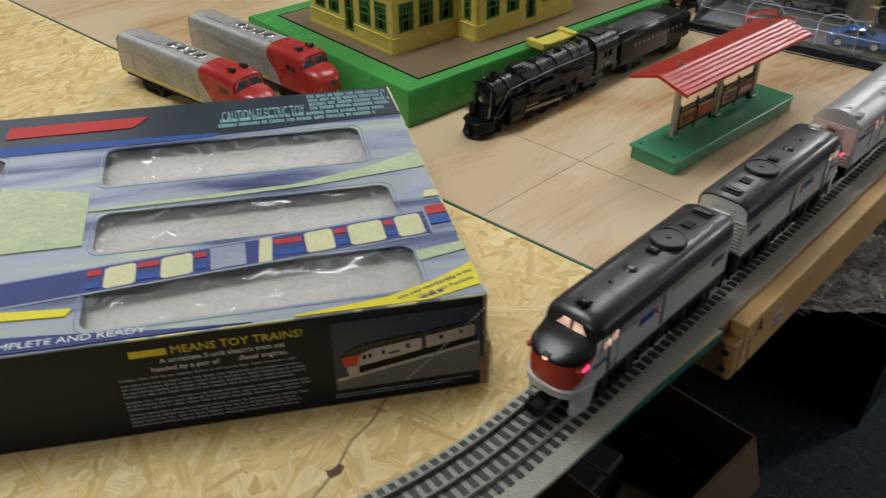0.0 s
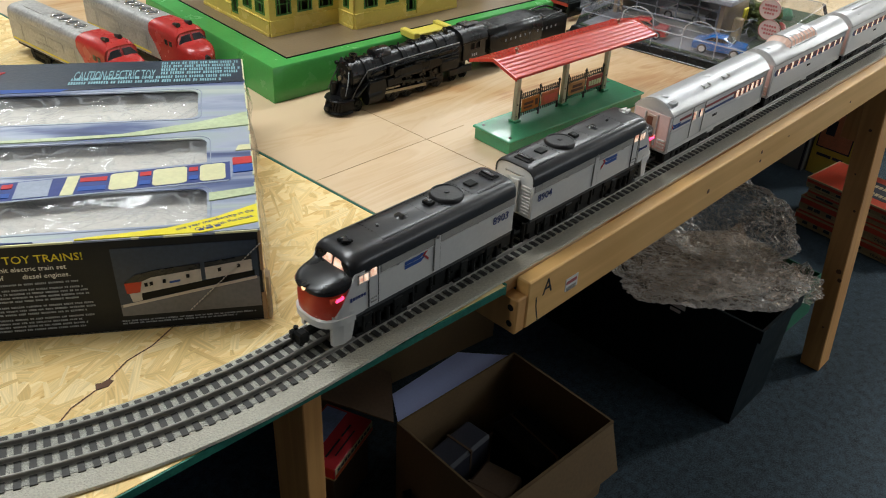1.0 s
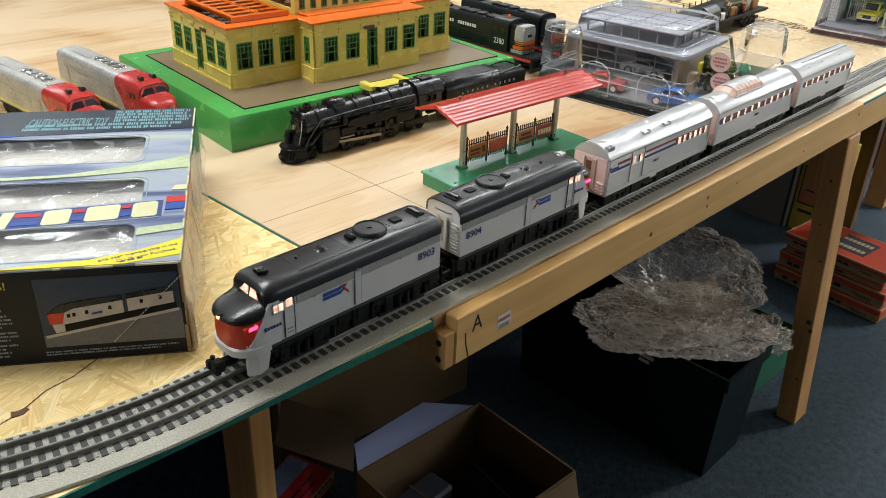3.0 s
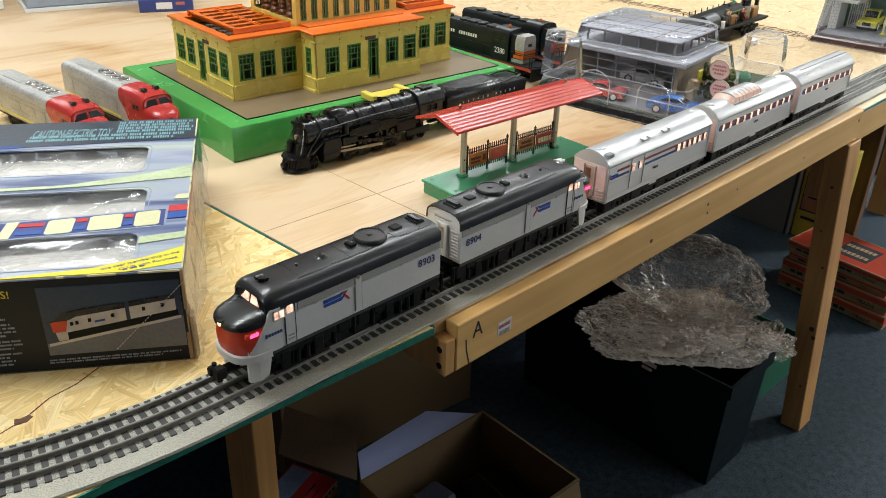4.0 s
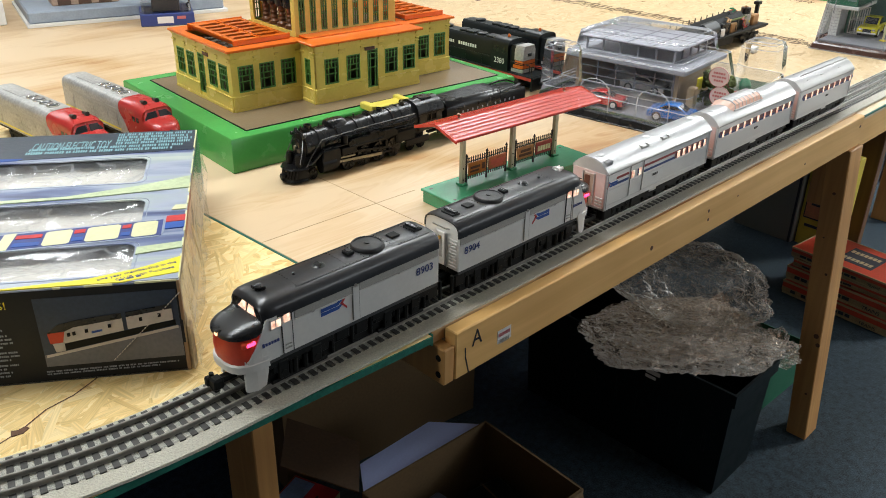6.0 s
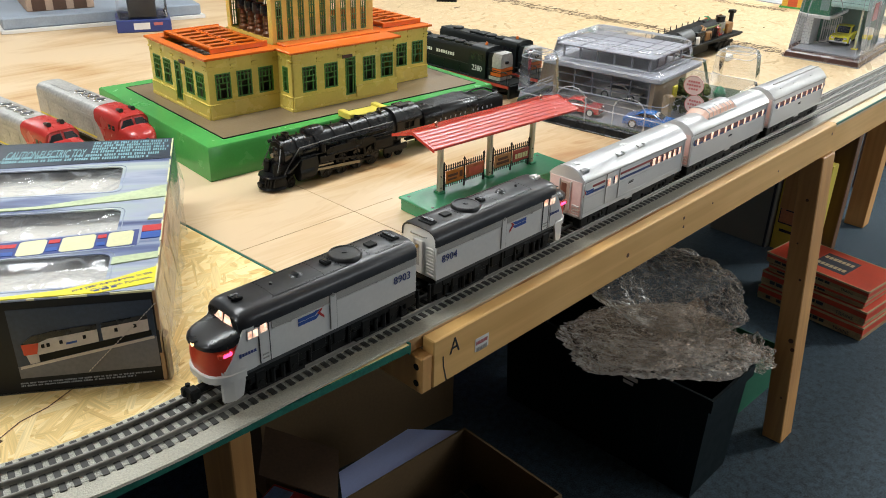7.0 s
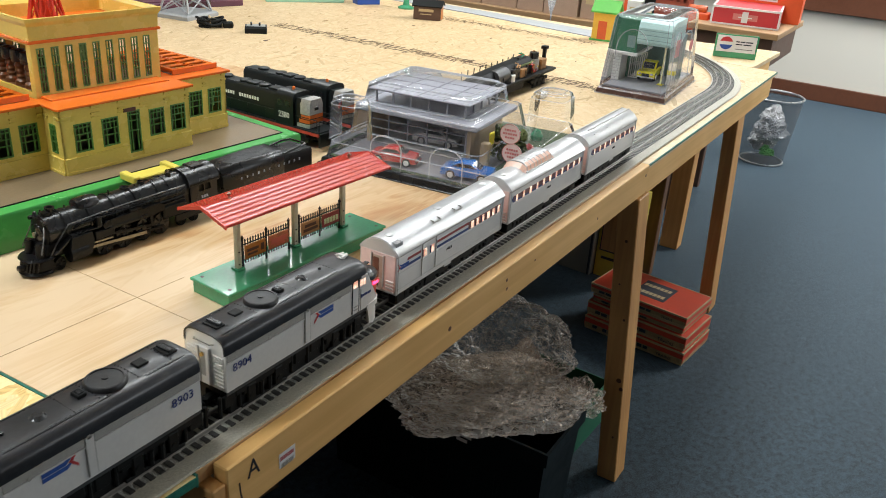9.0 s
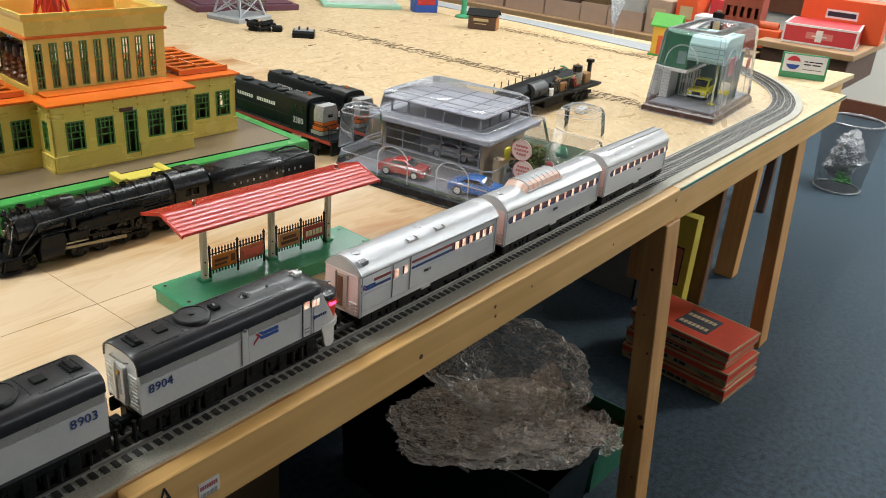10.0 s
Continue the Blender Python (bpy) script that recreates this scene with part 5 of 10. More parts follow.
    flat([(-0.44, 0.095), (-0.425, 0.085), (-0.425, 0.115), (-0.44, 0.125)], LILAC)
    # print
    words("CAUTION-ELECTRIC TOY", 0.0175, TEAL, o, pose(-0.214, 0.4060, H + 0.0012) @ Matrix.Diagonal((0.50, 2.5, 1, 1)), "teal warning print", "lettering", "LEFT")
    rnd = random.Random(4)
    rows = []

    def line(a, b, y, h, lw):
        """Small print as a run of letter-wide bars in words."""
        x = a
        while x < b:
            for q in range(rnd.randint(2, 8)):
                if x < b:
                    rows.append((x, x + lw * rnd.uniform(0.55, 0.75), y, h * rnd.uniform(0.8, 1.0)))
                x += lw
            x += lw * 0.8
    for a, b, y in ((-0.106, -0.008, 0.4460), (-0.106, -0.010, 0.4340), (-0.106, -0.006, 0.4220), (-0.106, -0.009, 0.4100), (-0.216, -0.016, 0.3960), (-0.218, -0.030, 0.3830)):
        line(a, b, y, 0.0098, 0.0031)
    bars(rows, TEAL, o, pose(0, 0, H + 0.0009))
    flat([(-0.46, 0.3980), (-0.318, 0.4000), (-0.300, 0.4280), (-0.46, 0.4280)], RED_INK)
    rows = []
    words("one year membership in the", 0.0068, NAVY, o, pose(-0.004, 0.0360, H + 0.0014, 0, 0, 21), "small dark print", "lettering", "RIGHT")
    words("CLUB with Purchase.", 0.0068, NAVY, o, pose(-0.004, 0.0260, H + 0.0014, 0, 0, 20), "small dark print", "lettering", "RIGHT")
    bars([(-0.048, -0.043, 0.0, 0.003), (-0.041, -0.034, 0.0, 0.003), (-0.032, -0.027, 0.0, 0.003)], NAVY, o, pose(-0.010, 0.0200, H + 0.0012, 0, 0, 18))
    words("COMPLETE AND READY", 0.0125, WHITE_INK, o, pose(-0.285, 0.0095, H + 0.0020) @ Matrix.Diagonal((1.0, 0.9, 1, 1)), "white print", "lettering", "RIGHT")
    fp = pose(0, -0.0004, 0, 90, 0, 0)
    words("MEANS TOY TRAINS!", 0.0116, YELLOW_INK, o, pose(-0.160, -0.0004, 0.0905, 90, 0, 0), "yellow headline", "lettering", "RIGHT")
    bars([(-0.302, -0.272, 0.0905, 0.0072)], YELLOW_INK, o, fp, "headline_bar")
    words("A complete 5-unit electric train set", 0.0072, WHITE_INK, o, pose(-0.228, -0.0004, 0.0805, 90, 0, 0), "white print")
    words("headed by a pair of        diesel engines.", 0.0072, WHITE_INK, o, pose(-0.231, -0.0004, 0.0720, 90, 0, 0), "white print")
    rows = []
    for k in range(12):
        z = 0.0640 - 0.0042 * k - (0.002 if k > 0 else 0) - (0.0025 if k > 4 else 0) - (0.002 if k > 7 else 0)
        line(-0.315, -0.155 - rnd.uniform(0, 0.02), z, 0.0021, 0.0017)
    bars(rows, LILAC, o, fp)
    # photo of the engine, drawn as plain shapes
    y0, y1 = -0.0005, 0.0

    def pic(pts, m, k=0):
        pts = [(x + 0.0055, z + 0.002) for x, z in pts]
        part("photo", prism(pts, "y", y0 - 0.0002 * k, y1), m, o)
    pic([(-0.142, 0.0165), (-0.010, 0.0165), (-0.010, 0.094), (-0.142, 0.094)], PHOTO_BLUE)
    pic([(-0.142, 0.0165), (-0.010, 0.0165), (-0.010, 0.052), (-0.142, 0.030)], PHOTO_GREY, 1)
    pic([(-0.140, 0.0270), (-0.012, 0.0500), (-0.012, 0.0530), (-0.140, 0.0300)], PHOTO_WHITE, 2)
    pic([(-0.128, 0.0330), (-0.072, 0.0430), (-0.014, 0.0540), (-0.014, 0.0600), (-0.072, 0.0500), (-0.126, 0.0420)], BLACK_MATT, 3)
    pic([(-0.124, 0.0420), (-0.064, 0.0520), (-0.064, 0.0660), (-0.110, 0.0600), (-0.124, 0.0560)], PHOTO_WHITE, 4)
    pic([(-0.060, 0.0530), (-0.016, 0.0600), (-0.016, 0.0730), (-0.060, 0.0670)], PHOTO_WHITE, 4)
    pic([(-0.134, 0.0430), (-0.122, 0.0440), (-0.119, 0.0560), (-0.135, 0.0550)], ORANGE_RED, 5)
    pic([(-0.135, 0.0552), (-0.119, 0.0562), (-0.110, 0.0602), (-0.064, 0.0662), (-0.064, 0.0720), (-0.106, 0.0680), (-0.124, 0.0640)], BLACK_GLOSS, 5)
    pic([(-0.060, 0.0672), (-0.016, 0.0732), (-0.016, 0.0780), (-0.060, 0.0725)], BLACK_GLOSS, 5)
    pic([(-0.130, 0.0330), (-0.121, 0.0345), (-0.121, 0.0440), (-0.132, 0.0430)], PHOTO_WHITE, 6)
    for q in (-0.117, -0.112, -0.100, -0.078, -0.048, -0.030):
        pic([(q, 0.0490 + (q + 0.124) * 0.165), (q + 0.003, 0.0495 + (q + 0.124) * 0.165), (q + 0.003, 0.0535 + (q + 0.124) * 0.165), (q, 0.0530 + (q + 0.124) * 0.165)], BLACK_MATT, 7)
    pic([(-0.094, 0.0520), (-0.084, 0.0536), (-0.084, 0.0556), (-0.094, 0.0540)], BLUE_INK, 7)
    for k in range(26):
        q = k / 25
        pic([(-0.078 + 0.070 * q - 0.0004, 0.0185 + 0.070 * q), (-0.078 + 0.070 * q + 0.0006, 0.0185 + 0.070 * q), (-0.078 + 0.070 * q + 0.0018, 0.0202 + 0.070 * q), (-0.078 + 0.070 * q + 0.0008, 0.0202 + 0.070 * q)], PHOTO_WHITE, 8)
    rows = []
    line(-0.138, -0.012, 0.0125, 0.0018, 0.0015)
    line(-0.138, -0.030, 0.0095, 0.0018, 0.0015)
    bars(rows, LILAC, o, fp)
    # worn edges
    for q in ((-0.004, 0.0006, -0.0006, 0.0020, 0.0, 0.034), (-0.003, 0.0005, -0.0005, 0.0015, 0.060, 0.106)):
        part("worn_edge", box(*q, 0.0008), CARD_BROWN, o)
    rnd = random.Random(9)
    x = -0.30
    while x < -0.004:
        w = rnd.uniform(0.004, 0.030)
        if rnd.random() < 0.55:
            part("worn_edge", box(x, min(x + w, -0.002), -0.0006, 0.0010, H - 0.0012, H + 0.0007), CREAM, o)
        x += w
    y = 0.004
    while y < D:
        w = rnd.uniform(0.004, 0.03)
        if rnd.random() < 0.6:
            part("worn_edge", box(-0.0012, 0.0006, y, min(y + w, D), H - 0.0012, H + 0.0007), CREAM, o)
        y += w
    bm = bmesh.new()
    n = 14
    a = []
    for i in range(n + 1):
        yy = 0.002 + i * (D - 0.01) / n
        a.append([bm.verts.new((0.0012 + rnd.uniform(0.0, 0.012) * k / 3, yy, 0.100 - 0.032 * k + rnd.uniform(-0.004, 0.004))) for k in range(4)])
    for i in range(n):
        for k in range(3):
            bm.faces.new((a[i][k], a[i + 1][k], a[i + 1][k + 1], a[i][k + 1]))
    f = part("torn_wrap", bm, FILM, o, "torn clear wrap hanging at the end")
    f.visible_shadow = False
    part("torn_flap", prism([(0.001, 0.001), (0.004, -0.002), (0.006, 0.010), (0.001, 0.016)], "z", 0.001, 0.052), TAPED, o, "torn brown cardboard flap")
    part("end_print", prism([(0.300, 0.104), (0.3350, 0.060), (0.3700, 0.030), (D - 0.001, 0.022), (D - 0.001, 0.104)], "x", 0.0, 0.0006), TEAL_PRINT, o, "dark teal print on the end")
    part("end_print", prism([(0.120, 0.104), (0.150, 0.050), (0.210, 0.030), (0.240, 0.104)], "x", 0.0, 0.0005), RUST_PRINT, o, "faded rust print on the end")
    # the box stands out of square: its end leans back from the front corner
    skew = Matrix(((1, -0.0437, 0, 0.0075), (0, 1, 0, -0.004), (0, 0, 1, 0), (0, 0, 0, 1)))
    for ch in o.children:
        ch.data.transform(skew @ ch.matrix_basis)
        ch.matrix_basis = Matrix()


set_box()


# ---------------- station platform ----------------
def platform():
    o = thing("station_platform", "toy station platform with green base and red plank roof", "toy platform", (0.374, 0.2445, T + 0.0015), -3.7)
    part("base", box(-0.153, 0.153, -0.0355, 0.0355, 0.0, 0.0195, 0.001), GREEN_PLAT, o, "glossy green wooden base")
    part("base_top", box(-0.156, 0.156, -0.038, 0.038, 0.0180, 0.0220, 0.0012), GREEN_PLAT, o)
    for x, y in ((-0.144, -0.027), (-0.144, 0.027), (0.144, 0.027), (0.144, -0.027)):
        part("screw_hole", cyl((x, y, 0.021), (x, y, 0.0222), 0.0026, n=10), BLACK_MATT, o)
    yp = 0.009
    for x in (-0.098, 0.007, 0.106):
        part("post_foot", box(x - 0.0065, x + 0.0065, yp - 0.0075, yp + 0.0075, 0.0218, 0.0255, 0.001), GREEN_PLAT, o)
        p = part("post", box(x - 0.0037, x + 0.0037, yp - 0.0035, yp + 0.0035, 0.0235, 0.1175, 0.0006), IVORY, o, "pale ivory post")
        part("bracket", prism([(yp - 0.030, 0.1105), (yp + 0.030, 0.1105), (yp + 0.030, 0.1130), (yp + 0.008, 0.1190), (yp - 0.008, 0.1190), (yp - 0.030, 0.1130)], "x", x - 0.0022, x + 0.0022), IVORY, p)
        for z in (0.031, 0.049):
            part("rivet", cyl((x - 0.001, yp - 0.0043, z), (x - 0.001, yp - 0.0030, z), 0.0011, n=8), BLACK_MATT, p)
    for x0 in (-0.0915, 0.0135):
        f = fence(o, x0, x0 + 0.086, yp - 0.001)
        for k, m in enumerate((ORANGE_SIGN, PINK_SIGN) if x0 < -0.05 else (TAN_SIGN, RED_SIGN)):
            a = x0 + 0.003 + 0.043 * k
            s = part("advert", box(a, a + 0.037, yp - 0.0034, yp - 0.0018, 0.0345, 0.0545, 0.0003), m, f, "small advertising board")
            at = pose(0, yp - 0.0035, 0.001, 90, 0, 0)
            if m is RED_SIGN:
                bars([(a + 0.004 + 0.0062 * q, a + 0.0088 + 0.0062 * q, 0.0425, 0.0085) for q in range(5)], CREAM, s, at, "advert_bar")
            elif m is TAN_SIGN:
                bars([(a + 0.007, a + 0.030, 0.0468, 0.0045), (a + 0.004, a + 0.033, 0.0402, 0.0045)], BROWN_INK, s, at, "advert_bar")
            elif m is PINK_SIGN:
                bars([(a + 0.004, a + 0.033, 0.0440, 0.0080), (a + 0.010, a + 0.030, 0.0375, 0.003)], RED_INK_PALE, s, at, "advert_bar")
            else:
                bars([(a + 0.004, a + 0.024, 0.0455, 0.0040), (a + 0.004, a + 0.022, 0.0395, 0.0030), (a + 0.028, a + 0.034, 0.044, 0.010)], BROWN_INK, s, at, "advert_bar")
    # roof: planks on two slopes over a dark deck
    EH, RH, HW, X0, X1 = 0.1155, 0.1285, 0.045, -0.152, 0.162
    n = 6
    for sd in (-1, 1):
        for k in range(n):
            y0, y1 = HW * k / n + 0.0003, HW * (k + 1) / n - 0.0007
            z0, z1 = RH - (RH - EH) * k / n, RH - (RH - EH) * (k + 1) / n
            crown = [(yp + sd * (y0 + (y1 - y0) * q), z0 + (z1 - z0) * q + 0.00035 * math.sin(math.pi * q)) for q in (0.0, 0.08, 0.25, 0.5, 0.75, 0.92, 1.0)]
            part("plank", prism(crown + [(yp + sd * y1, z1 - 0.0028), (yp + sd * y0, z0 - 0.0028)], "x", X0, X1), RED_ROOF, o)
        part("roof_deck", prism([(yp, RH - 0.0016), (yp + sd * (HW - 0.001), EH - 0.0014), (yp + sd * (HW - 0.001), EH - 0.0034), (yp, RH - 0.0038)], "x", X0 + 0.001, X1 - 0.001), RED_DARK, o)
    for x in (X0 - 0.0018, X1):
        part("gable_trim", prism([(yp - HW - 0.001, EH - 0.0042), (yp, RH - 0.0035), (yp + HW + 0.001, EH - 0.0042), (yp + HW + 0.001, EH + 0.0002), (yp, RH + 0.0012), (yp - HW - 0.001, EH + 0.0002)], "x", x, x + 0.0018), RED_ROOF, o)
    part("ridge", prism([(yp - 0.003, RH - 0.001), (yp, RH + 0.0010), (yp + 0.003, RH - 0.001)], "x", X0, X1), RED_ROOF, o)
    for x in (-0.108, 0.120):
        part("roof_knob", turned([(0.0026, 0), (0.0016, 0.001), (0.0016, 0.003), (0.0028, 0.0045), (0.0028, 0.006), (0.0, 0.0085)], 12, at=(x, yp, RH)), KNOB_METAL, o, smooth=True)


def fence(o, x0, x1, y):
    """Black picket fence: two rails, each picket a piece of its own."""
    f = part("fence_rail", box(x0, x1, y - 0.0006, y + 0.0006, 0.0330, 0.0344), BLACK_MATT, o, "black picket fence")
    part("fence_rail", box(x0, x1, y - 0.0006, y + 0.0006, 0.0555, 0.0569), BLACK_MATT, o)
    for k in range(19):
        x = x0 + 0.001 + (x1 - x0 - 0.002) * k / 18
        big = k % 9 == 0
        r = 0.0011 if big else 0.0007
        z0, z1, z2 = (0.0218, 0.0650, 0.0705) if big else (0.0285, 0.0610, 0.0645)
        rings = [[(x - q, y - q, z), (x + q, y - q, z), (x + q, y + q, z), (x - q, y + q, z)] for q, z in ((r, z0), (r, z1), (r * 1.6, z1 + 0.0004), (0.0001, z2))]
        part("picket", loft(rings), BLACK_MATT, f)
    return f


RED_DARK = mat("dark_red_plastic", (0.16, 0.012, 0.012), 0.5)
IVORY = mat("ivory_plastic", (0.50, 0.46, 0.34), 0.45, var=0.08)
ORANGE_SIGN = mat("orange_advert", (0.46, 0.15, 0.015), 0.4, var=0.3, scale=120)
PINK_SIGN = mat("salmon_advert", (0.50, 0.13, 0.055), 0.4, var=0.3, scale=120)
TAN_SIGN = mat("tan_advert", (0.44, 0.20, 0.07), 0.4, var=0.2, scale=120)
RED_SIGN = mat("red_advert", (0.32, 0.035, 0.03), 0.5, var=0.1)
BROWN_INK = mat("brown_ink", (0.10, 0.03, 0.015), 0.5)
RED_INK_PALE = mat("pale_red_ink", (0.62, 0.12, 0.08), 0.5)
platform()


# ---------------- power station model ----------------
def wall_bm(a0, a1, z0, z1, t, holes):
    """A wall in x and z, t thick in y, with openings right through."""
    return slab(a0, a1, z0, z1, 0, t, holes, "y")


def lattice(x0, x1, z0, z1, y0, y1, cols, rows, w=0.0016, edge=0.0022, split_top=False):
    """A window's frame and glazing bars in one piece; cols and rows at fractions."""
    xs = [x0 + edge - w / 2] + [x0 + (x1 - x0) * f for f in cols] + [x1 - edge + w / 2]
    zs = [z0 + edge - w / 2] + [z0 + (z1 - z0) * f for f in rows] + [z1 - edge + w / 2]
    holes = []
    for j, (c, d) in enumerate(zip(zs, zs[1:])):
        cut = xs
        if split_top and j >= len(zs) - 3:
            cut = sorted(xs + [(x0 + x1) / 2])
        for a, b in zip(cut, cut[1:]):
            holes.append((a + w / 2, b - w / 2, c + w / 2, d - w / 2))
    return slab(x0, x1, z0, z1, y0, y1, holes, "y")


def power_station():
    o = thing("power_station", "yellow toy power station with orange roofs on a green base", "toy building", (0.071, 0.563, T + 0.0016), -4.2)
    H = 0.058
    body = loft([[(0.004 + g, 0.014 + g, z), (0.640 - g, 0.014 + g, z), (0.640 - g, 0.46 - g, z), (0.004 + g, 0.46 - g, z)] for g, z in ((0, 0), (0.001, H - 0.004), (0.003, H - 0.001), (0.018, H))])
    part("base", body, GREEN_BASE, o, "glossy green painted base", smooth=True)
    part("base_panel", box(0.045, 0.612, 0.038, 0.42, H, H + 0.0012), BROWN_PAD, o, "brown ground panel")
    bm = bmesh.new()
    for q in ((0.0435, 0.6135, 0.0365, 0.038), (0.0435, 0.6135, 0.42, 0.4215), (0.0435, 0.045, 0.038, 0.42), (0.612, 0.6135, 0.038, 0.42)):
        box(q[0], q[1], q[2], q[3], H, H + 0.0016, 0, bm)
    part("panel_edge", bm, BLACK_MATT, o)
    z0, z1, t = H + 0.0012, 0.163, 0.003
    sill, head = z0 + 0.032, z1 - 0.026

    def wall(p0, p1, holes, name="wall"):
        """From p0 to p1 in plan, outside to the right hand of the way."""
        dx, dy = p1[0] - p0[0], p1[1] - p0[1]
        ln, ang = math.hypot(dx, dy), math.atan2(dy, dx)
        m = Matrix.Translation((p0[0], p0[1], 0)) @ Matrix.Rotation(ang, 4, "Z")
        hs = []
        for c, kind in holes:
            w = 0.0147 if kind == "w" else 0.0085 if kind == "s" else 0.0115
            hs.append((c * ln - w, c * ln + w, z0 + 0.012 if kind == "d" else sill, head + (0.004 if kind == "d" else 0)))
        bm = wall_bm(0, ln, z0, z1, t, hs)
        bm.transform(m)
        wl = part(name, bm, YELLOW_W, o, "yellow wall with green windows")
        for (c, kind), h in zip(holes, hs):
            if kind == "d":
                bm = lattice(h[0], h[1], h[2] - 0.0005, h[3], -0.0008, 0.0022, (0.26, 0.74), (0.52, 0.76, 0.90))
            else:
                bm = lattice(h[0], h[1], h[2], h[3], -0.0008, 0.0022, (0.26, 0.74), (0.40, 0.62, 0.84), split_top=True)
            bm.transform(m)
            part("door" if kind == "d" else "window", bm, GREEN_WIN, wl, "green lattice door" if kind == "d" else "green lattice window")
        # plinth and cornice
        for a, b, off in ((z0, z0 + 0.0050, 0.0034), (z0 + 0.0050, z0 + 0.0245, 0.0022), (z0 + 0.0245, z0 + 0.0262, 0.0030), (z1 - 0.0205, z1 - 0.0190, 0.0012), (z1 - 0.0155, z1 - 0.0125, 0.0024), (z1 - 0.0060, z1 - 0.003, 0.0016), (z1 - 0.003, z1, 0.0034)):
            hb = [(h[0] - 0.001, h[1] + 0.001, h[2], h[3]) for h in hs if h[2] < b]
            x = 0.0
            for e0, e1 in [(h[0], h[1]) for h in hb] + [(ln, ln)]:
                bm = box(x, e0, -off, 0.001, a, b, 0.0003)
                bm.transform(m)
                part("moulding", bm, YELLOW_W, wl)
                x = e1

    wall((0.073, 0.356), (0.075, 0.134), [(0.13, "w"), (0.31, "w"), (0.50, "d"), (0.69, "w"), (0.87, "w")])
    wall((0.075, 0.134), (0.212, 0.134), [(0.20, "w"), (0.50, "w"), (0.81, "w")])
    wall((0.212, 0.134), (0.212, 0.088), [(0.5, "s")])
    wall((0.212, 0.088), (0.446, 0.088), [(0.15, "w"), (0.35, "w"), (0.535, "d"), (0.72, "w"), (0.90, "w")])
    wall((0.446, 0.088), (0.446, 0.134), [])
    wall((0.446, 0.134), (0.564, 0.134), [(0.42, "w"), (0.78, "w")])
    wall((0.564, 0.134), (0.564, 0.356), [(0.2, "w"), (0.5, "d"), (0.8, "w")])
    wall((0.564, 0.356), (0.073, 0.356), [(0.1, "w"), (0.3, "w"), (0.7, "w"), (0.9, "w")])
    for x, y, w, rz in ((0.330, 0.0866, 0.022, 0), (0.0735, 0.225, 0.022, 90)):
        q = part("name_plate", box(-w / 2, w / 2, -0.0008, 0.0006, z1 - 0.0225, z1 - 0.0165), BROWN_INK, o)
        q.matrix_basis = pose(x, y, 0, 0, 0, rz)
    # dark core behind the windows, added for the shade inside
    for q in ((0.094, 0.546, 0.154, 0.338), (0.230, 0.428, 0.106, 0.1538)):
        part("shade_core", box(q[0], q[1], q[2], q[3], z0 + 0.0005, z1 - 0.012, 0.001), SHADE_CORE, o, "dark brown core added for the shade inside")
    # roofs
    R0, R1 = z1 - 0.0005, z1 + 0.0032
    part("wing_roof", with_holes(0.068, 0.216, 0.127, 0.363, R0, R1, [(0.084, 0.194, 0.154, 0.326)]), ORANGE_ROOF, o, "orange flat roof")
    part("wing_roof", with_holes(0.440, 0.571, 0.127, 0.363, R0, R1, [(0.466, 0.556, 0.154, 0.326)]), ORANGE_ROOF, o, "orange flat roof")
    part("centre_roof", box(0.2165, 0.4395, 0.127, 0.160, R0, R1 - 0.001, 0.001), ORANGE_ROOF, o)
    part("centre_roof", box(0.205, 0.453, 0.081, 0.1268, R0, R1 + 0.0006, 0.001), ORANGE_ROOF, o, "orange flat roof")
    part("roof_ledge", box(0.225, 0.435, 0.126, 0.1575, R1, R1 + 0.003, 0.0008), ORANGE_ROOF, o)
    for x0, x1 in ((0.098, 0.202), (0.470, 0.560)):
        w = x1 - x0
        bm = with_holes(x0, x1, 0.158, 0.330, R1 + 0.0055, R1 + 0.0085, [(x0 + w * (0.08 + 0.46 * i), x0 + w * (0.46 + 0.46 * i), 0.168 + 0.026 * j, 0.182 + 0.026 * j) for i in range(2) for j in range(6)])
        g = part("roof_grating", bm, ORANGE_ROOF, o, "orange roof grating with long slots")
        part("grating_curb", with_holes(x0 + 0.003, x1 - 0.003, 0.161, 0.327, R1, R1 + 0.0055, [(x0 + 0.007, x1 - 0.007, 0.165, 0.323)]), ORANGE_DARK, g)
        for q in ((x0 - 0.004, x1 + 0.004, 0.1545, 0.1575), (x0 - 0.004, x1 + 0.004, 0.3305, 0.3335)):
            part("grating_rail", box(q[0], q[1], q[2], q[3], R1, R1 + 0.0100, 0.001), ORANGE_ROOF, g)
        part("grating_bar", box(x0 + w * 0.49, x0 + w * 0.51, 0.158, 0.330, R1 + 0.0085, R1 + 0.0105, 0.0006), ORANGE_ROOF, g)
    # tower
    X0, X1, Y0, Y1, B0, B1, TOP = 0.2195, 0.4440, 0.158, 0.322, R1 - 0.003, 0.249, 0.286
    hs = [(X0 + 0.0150 + 0.02330 * k - 0.0062, X0 + 0.0150 + 0.02330 * k + 0.0062, B0 + 0.009, B1 - 0.008) for k in range(9)]
    bm = wall_bm(X0, X1, B0, B1, 0.003, hs)
    bm.transform(Matrix.Translation((0, Y0, 0)))
    tw = part("tower_wall", bm, YELLOW_W, o, "yellow tower wall with tall windows")
